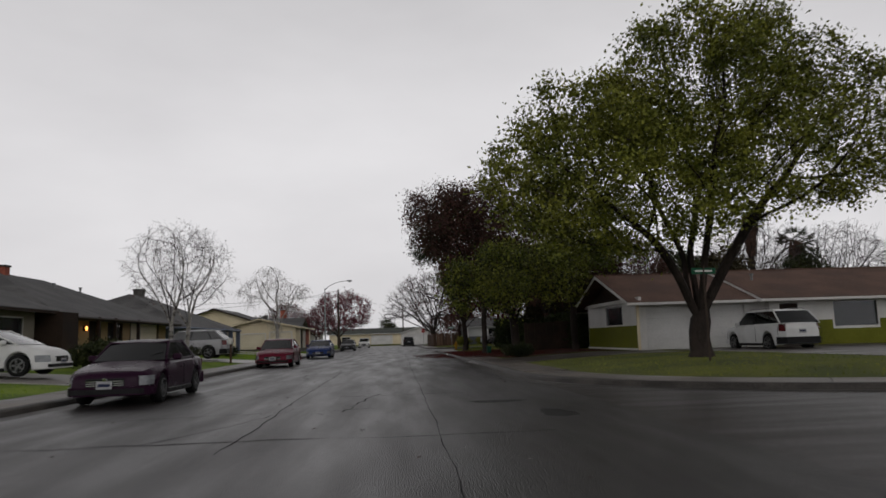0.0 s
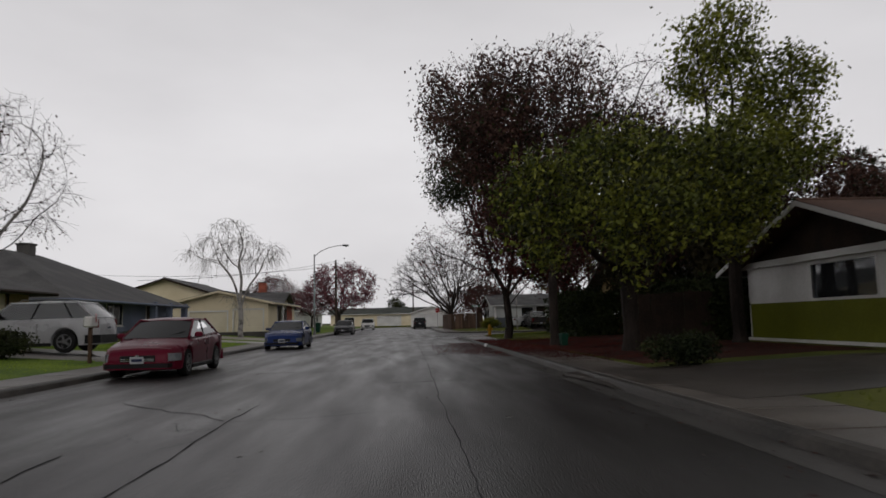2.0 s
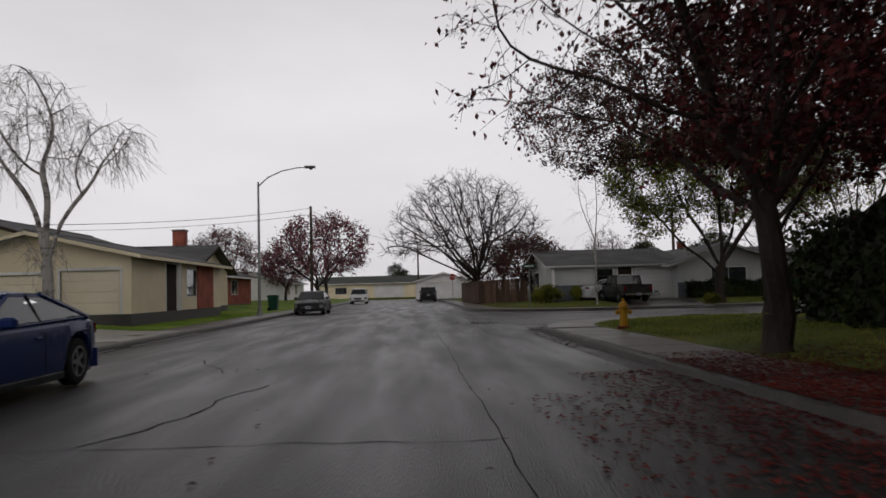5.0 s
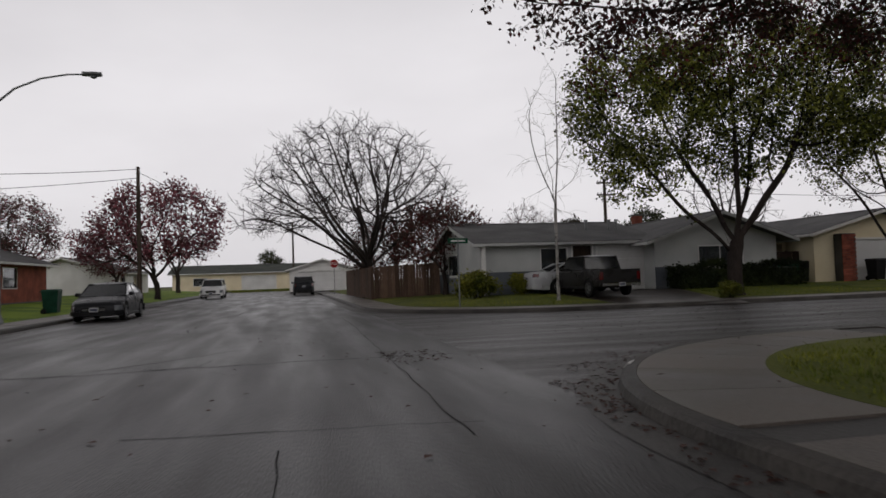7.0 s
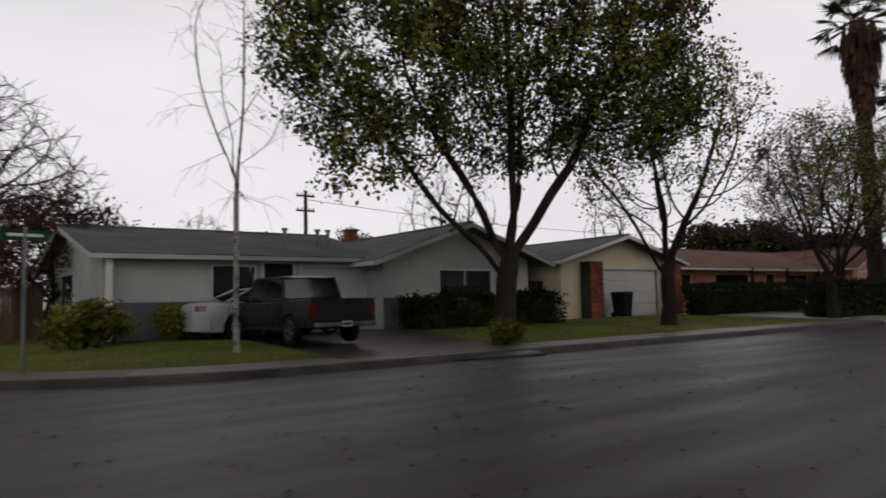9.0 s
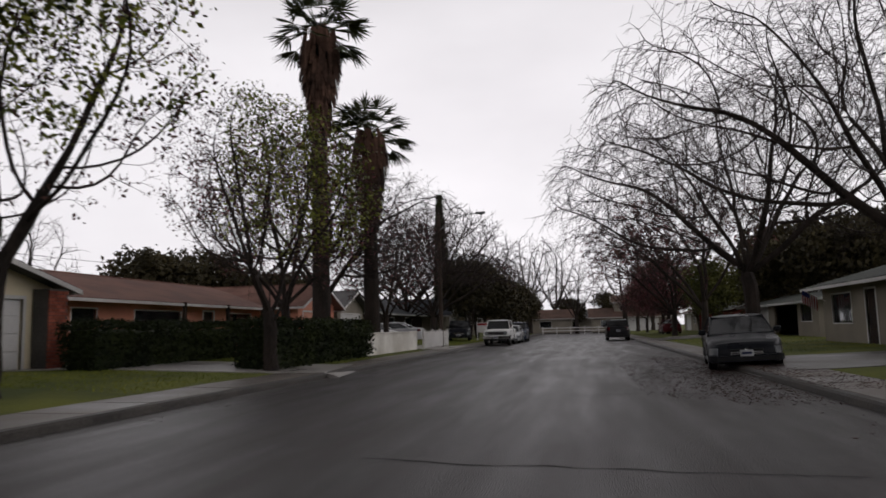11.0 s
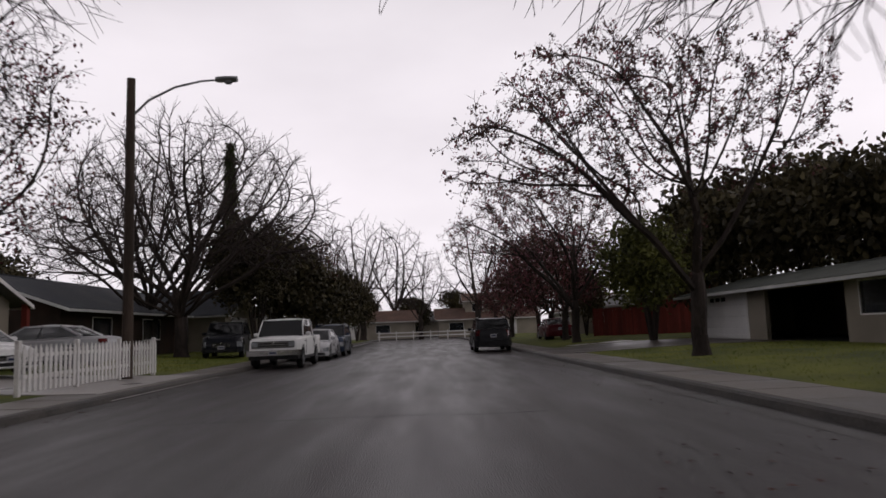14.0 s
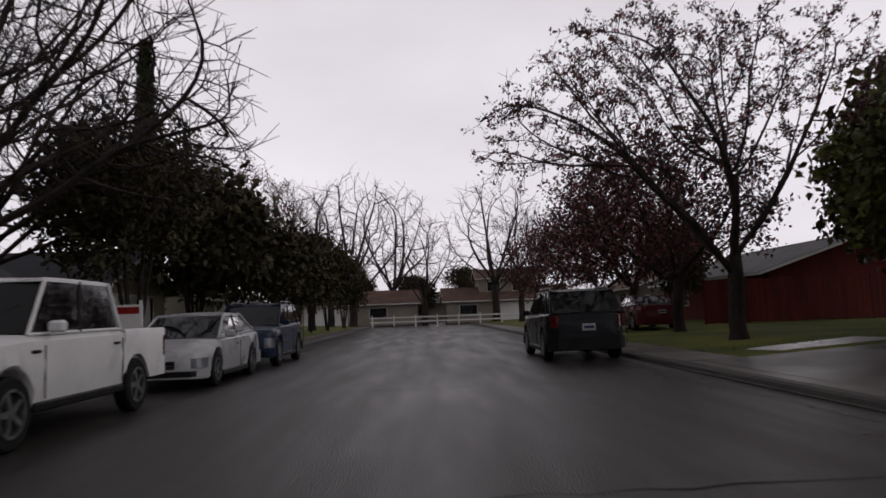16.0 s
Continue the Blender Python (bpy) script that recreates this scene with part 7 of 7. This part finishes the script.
h = thing("fire_hydrant", "yellow fire hydrant with red base on the corner lawn", "hydrant", at(5.35, 63.5))
hb = part("barrel", MB().disc((0, 0, 0), (0, 0, 1), [(0.15, 0), (0.15, 0.05), (0.105, 0.07), (0.10, 0.50), (0.125, 0.52), (0.125, 0.57), (0.10, 0.60), (0.085, 0.66), (0.03, 0.70)], 16), M_YELLOW, h, smooth=True)
part("foot", MB().disc((0, 0, -0.05), (0, 0, 1), [(0.17, 0), (0.17, 0.09), (0.12, 0.12)], 14), M_DARKRED, h)
for a in (0, 90, 180):
    d = Vector((math.cos(radians(a)), math.sin(radians(a)), 0))
    part("outlet", MB().disc(d * 0.09 + Vector((0, 0, 0.42)), d, [(0.055, 0), (0.055, 0.07), (0.07, 0.07), (0.07, 0.10), (0.02, 0.12)], 10), M_YELLOW, h)
part("top_nut", MB().disc((0, 0, 0.70), (0, 0, 1), [(0.03, 0), (0.03, 0.06)], 5), M_YELLOW, h)


def bar_sign(base, z, w, hgt, material, ink, dy=0.0):
    s = part("sign_plate", MB().box(-w / 2, -0.012 + dy, z, w / 2, 0.012 + dy, z + hgt, 0.004), material, base)
    for sy in (-0.014, 0.014):
        part("lettering_bar", MB().box(-w * 0.36, sy - 0.001 + dy, z + hgt * 0.36, w * 0.36, sy + 0.001 + dy, z + hgt * 0.64), ink, s)


s = thing("street_sign", "green street name sign on a thin steel post", "street sign", at(6.6, 84.4, 10))
part("post", MB().tube([(0, 0, -0.2), (0, 0, 2.45)], 0.03, 8), M_METAL, s)
bar_sign(s, 2.22, 0.75, 0.18, M_SIGNG, M_WHITE)
s2 = thing("street_sign", "green street name sign on a thin post by the tree", "street sign", at(9.0, 19.9, 5))
part("post", MB().tube([(0, 0, -0.2), (0, 0, 2.75)], 0.03, 8), M_POLE, s2)
bar_sign(s2, 2.5, 0.75, 0.18, M_SIGNG, M_WHITE)
st = thing("stop_sign", "red octagonal stop sign on a steel post", "stop sign", at(4.6, 120.0, 0))
part("post", MB().box(-0.03, 0.0, -0.2, 0.03, 0.04, 2.5), M_METAL, st)
oc = [(0.38 * math.cos(radians(22.5 + 45 * k)), -0.012, 2.5 + 0.38 * math.sin(radians(22.5 + 45 * k))) for k in range(8)]
part("sign_rim", MB().prism(oc, (0, 0.012, 0)), M_WHITE, st)
face = part("sign_face", MB().prism([(x * 0.93, -0.016, 2.5 + (z - 2.5) * 0.93) for x, _, z in oc], (0, 0.004, 0)), M_RED, st)
tx = bpy.data.curves.new("stop_text", "FONT")
tx.body, tx.align_x, tx.align_y, tx.size, tx.extrude = "STOP", "CENTER", "CENTER", 0.28, 0.001
tx.materials.append(M_WHITE)
to = new("lettering", tx)
to.parent = face
to.matrix_local = pose(0, -0.019, 2.5, 90, 0, 0)
mbx = thing("mailbox", "pale metal mailbox on a wooden post beside a driveway", "mailbox", at(-9.2, 40.6))
part("post", MB().box(-0.05, -0.05, -0.1, 0.05, 0.05, 1.05, 0.008), M_BROWNW, mbx)
part("box", MB().box(-0.12, -0.26, 1.05, 0.12, 0.26, 1.38, 0.05), M_WHITE, mbx)
part("flag", MB().box(0.12, 0.05, 1.2, 0.135, 0.09, 1.45), M_RED, mbx)


def bin_(x, y, turn, material, label, s=1.0):
    b = thing("wheelie_bin", label, "bin", scaled(x, y, turn, s), "bins")
    part("body", MB().loft([[(-0.24, -0.26, 0.05), (0.24, -0.26, 0.05), (0.24, 0.26, 0.05), (-0.24, 0.26, 0.05)], [(-0.30, -0.34, 0.98), (0.30, -0.34, 0.98), (0.30, 0.34, 0.98), (-0.30, 0.34, 0.98)]], caps=True), material, b)
    part("lid", MB().loft([[(-0.32, -0.37, 0.98), (0.32, -0.37, 0.98), (0.32, 0.38, 0.98), (-0.32, 0.38, 0.98)], [(-0.28, -0.30, 1.07), (0.28, -0.30, 1.07), (0.28, 0.33, 1.07), (-0.28, 0.33, 1.07)]], caps=True), material, b)
    part("handle", MB().tube([(-0.25, 0.40, 0.95), (0.25, 0.40, 0.95)], 0.02, 6), material, b)
    for sx in (-0.27, 0.27):
        part("wheel", MB().disc((sx, 0.26, 0.12), (1, 0, 0), [(0.12, -0.02), (0.12, 0.02)], 12), M_TYRE, b)


bin_(24.6, 91.8, 0, M_BING, "green wheelie bin in the shade by the brick pier")
bin_(25.4, 91.6, 8, M_BING, "green wheelie bin beside another bin")
bin_(26.3, 91.5, -5, M_BINK, "dark wheelie bin beside the brick pier")
bin_(29.0, 90.0, 0, M_BINK, "black bin before the white garage")
bin_(-9.2, 94.4, 90, M_BING, "green wheelie bin by the cream gable")
bin_(5.9, 45.0, 10, M_BING, "small dark green bin by the pale trunk", 0.43)
# flag on a slanting pole at the south house
fl = thing("flag", "red and white striped flag with blue canton on a slanting pole", "flag", pose(48.6, 64.36, 0.85) @ Matrix.Diagonal((0.7, 0.7, 0.7, 1)))
part("pole", MB().tube([(0, -0.06, 1.75), (0, 1.35, 2.55)], 0.016, 6), M_WHITE, fl)
M_CLOTH_R = mat("red_flag_cloth", (0.30, 0.020, 0.024), (0.38, 0.030, 0.032), 0.8, 3, 30, 0.0)
M_CLOTH_W = mat("white_flag_cloth", (0.60, 0.59, 0.58), (0.70, 0.69, 0.68), 0.8, 3, 30, 0.0)
M_CLOTH_B = mat("blue_flag_cloth", (0.02, 0.03, 0.12), (0.03, 0.04, 0.16), 0.8, 3, 30, 0.0)
for k in range(13):
    y0, y1 = 0.42 + k * 0.066, 0.42 + (k + 1) * 0.066
    for z0, z1, m_ in ((0.0, 0.32, M_CLOTH_B if k > 5 else None), (0.32 if k > 5 else 0.0, 0.85, M_CLOTH_W if k % 2 else M_CLOTH_R)):
        if m_ is None:
            continue
        rows = []
        for i in range(5):
            d = z0 + (z1 - z0) * i / 4
            wv = [0.05 * d * math.sin(9 * yy + 5 * d) for yy in (y0, y1)]
            za, zb = 1.78 + 0.567 * y0 - d, 1.78 + 0.567 * y1 - d
            rows.append([(wv[0] - 0.002, y0, za), (wv[1] - 0.002, y1, zb), (wv[1] + 0.002, y1, zb), (wv[0] + 0.002, y0, za)])
        part("canton_band" if m_ is M_CLOTH_B else "stripe", MB().loft(rows, caps=True), m_, fl)
yd = thing("yard_sign", "red and white yard sign on posts on a lawn", "sign", at(76.5, 83.6, 90))
part("panel", MB().box(-0.5, -0.015, 0.75, 0.5, 0.015, 1.6, 0.005), M_WHITE, yd)
part("band", MB().box(-0.45, -0.02, 1.36, 0.45, 0.02, 1.54), M_RED, yd)
for x in (-0.45, 0.45):
    part("post", MB().box(x - 0.03, -0.03, -0.1, x + 0.03, 0.03, 1.7), M_WHITE, yd)
# white patches on the kerbs
KERB_A = 143
rows = []
for k in range(7):
    a = radians(KERB_A + 0.55 * k)
    c, d = math.cos(a), math.sin(a)
    rows.append([(KE + 6 + q * c, KS - 6 + q * d, z) for q, z in ((6.034, 0.012), (6.006, 0.104), (5.97, 0.1395), (5.93, 0.1435), (5.93, 0.12), (5.98, 0.05))])
tagged(part("kerb_paint_corner", MB().loft(rows, caps=True), M_WHITE), "white patch on the corner kerb", "paint", kind="structure")
mb = MB().loft([[(KE - 0.034, y, 0.012), (KE - 0.006, y, 0.104), (KE + 0.03, y, 0.1395), (KE + 0.10, y, 0.1435), (KE + 0.10, y, 0.12), (KE + 0.02, y, 0.05)] for y in (50.1, 50.5, 51.0)], caps=True)
tagged(part("kerb_paint_side", mb, M_WHITE), "white patch on the side kerb", "paint", kind="structure")

# ---- grass, fallen leaves ----
def scatter(name, label, count, region, size, material, seed, upright, kind_label, lift=0.0, road_only=False):
    """Blades or flat leaves spread over lots and road; one object."""
    g = np.random.default_rng(seed)
    vs, fs = [], []
    k = 0
    while k < count:
        (xa, xb, ya, yb, fade) = region[int(g.integers(len(region)))]
        x, y = g.uniform(xa, xb), g.uniform(ya, yb)
        if fade and g.random() > 1 - abs((x - (xa + xb) / 2) / (xb - xa)) * fade:
            continue
        z = gz(x, y)
        if (upright and z < 0.145) or (road_only and z > 0.0):
            continue
        if upright and any(abs((Vector((x, y)) - p).cross((q - p).normalized())) < w for p, q, w in DRIVES if min(p.x, q.x) - w < x < max(p.x, q.x) + w and min(p.y, q.y) - 1 < y < max(p.y, q.y) + 1 or abs(p.y - q.y) < 1 and abs(y - p.y) < w and x < -7):
            continue
        z += (0.012 if not upright else 0.0) + lift
        a = g.uniform(0, 6.283)
        s = size * g.uniform(0.5, 1.4)
        c, d = math.cos(a), math.sin(a)
        n = len(vs)
        if upright:
            lx, ly = g.normal(0, 0.45, 2)
            vs += [(x - c * s * 0.16, y - d * s * 0.16, z), (x + c * s * 0.16, y + d * s * 0.16, z), (x + lx * s, y + ly * s, z + s)]
            fs.append((n, n + 1, n + 2))
        else:
            t = g.uniform(-0.3, 0.3)
            vs += [(x - c * s / 2, y - d * s / 2, z), (x + d * s * 0.35, y - c * s * 0.35, z + 0.006 + abs(t) * s * 0.3), (x + c * s / 2, y + d * s / 2, z + 0.004), (x - d * s * 0.35, y + c * s * 0.35, z + 0.01)]
            fs.append((n, n + 1, n + 2, n + 3))
        k += 1
    me = bpy.data.meshes.new(name)
    me.from_pydata(vs, [], fs)
    tagged(part(name, me, material), label, kind_label, kind="stuff")


scatter("grass_green", "short bright wet grass on the west lawns", 28000, [(-14, KW - WALK, 8, 90, 0), (-14, KW - WALK, 48, 86, 0)], 0.055, M_GRASS_W, 4, True, "grass")
scatter("grass", "short wet grass blades on the lawns", 48000,
        [(5.2, 16, 13, 28, 0), (5.2, 12, 53, 69, 0), (5.2, 24, 83.3, 89, 0), (5.2, 24, 83.3, 87, 0), (27, 43, 83.3, 89, 0), (62, 80, 83.3, 89, 0), (40, 76, 62, 69.5, 0), (5.2, 9, 60, 68, 0)], 0.055, M_GRASS, 5, True, "grass")
scatter("fallen_leaves", "dark red fallen leaves on bed, pavement and road edge", 29000,
        [(3.6, 5.3, 38, 56, 0), (3.9, 10.5, 36, 53, 0), (4.0, 8.5, 42, 54, 0), (2.2, 4.4, 42, 56, 0.8), (1.2, 4.6, 44, 54, 1.2), (5.0, 8.0, 36, 50, 0), (3.6, 5.3, 41, 55, 0), (3.6, 7.0, 50, 57, 0.8)], 0.068, M_REDLEAF, 6, False, "leaves")
scatter("stray_leaves", "scattered brown leaves on road and gutters", 1500,
        [(-7, 3.6, 5, 70, 0), (2.6, 3.6, 18, 62, 0), (-7.0, -6.3, 5, 100, 0), (0, 20, 66, 80, 0), (20, 90, 71.1, 72.2, 0), (20, 90, 80.8, 81.7, 0), (30, 46, 71.2, 74.2, 0), (6, 16, 72, 80, 0)], 0.075, M_LEAF_B, 8, False, "leaves")
scatter("gutter_leaves", "dark wet leaves lying in the corner gutter", 520, [(3.2, 3.63, 60, 65, 0), (3.4, 3.9, 65, 67.0, 0), (3.6, 4.4, 66.6, 68.2, 0), (4.2, 5.4, 68.0, 69.6, 0), (5.2, 7.0, 69.4, 70.6, 0), (6.6, 9.6, 70.5, 71.3, 0)], 0.065, M_LEAF_B, 14, False, "leaves", 0.0, True)
scatter("leaf_pile", "small heap of tan wet leaves on the crossing", 130, [(2.2, 3.2, 70.8, 72.4, 0.8)], 0.06, M_SKIRT, 12, False, "leaves")
scatter("wet_leaf_mat", "rust brown leaf litter at the south kerb", 6000, [(26, 42, 71.05, 72.6, 0.0), (27, 40, 71.1, 73.8, 0.6), (27, 40, 69.6, 71.0, 0)], 0.05, M_LEAF_B, 9, False, "leaves")
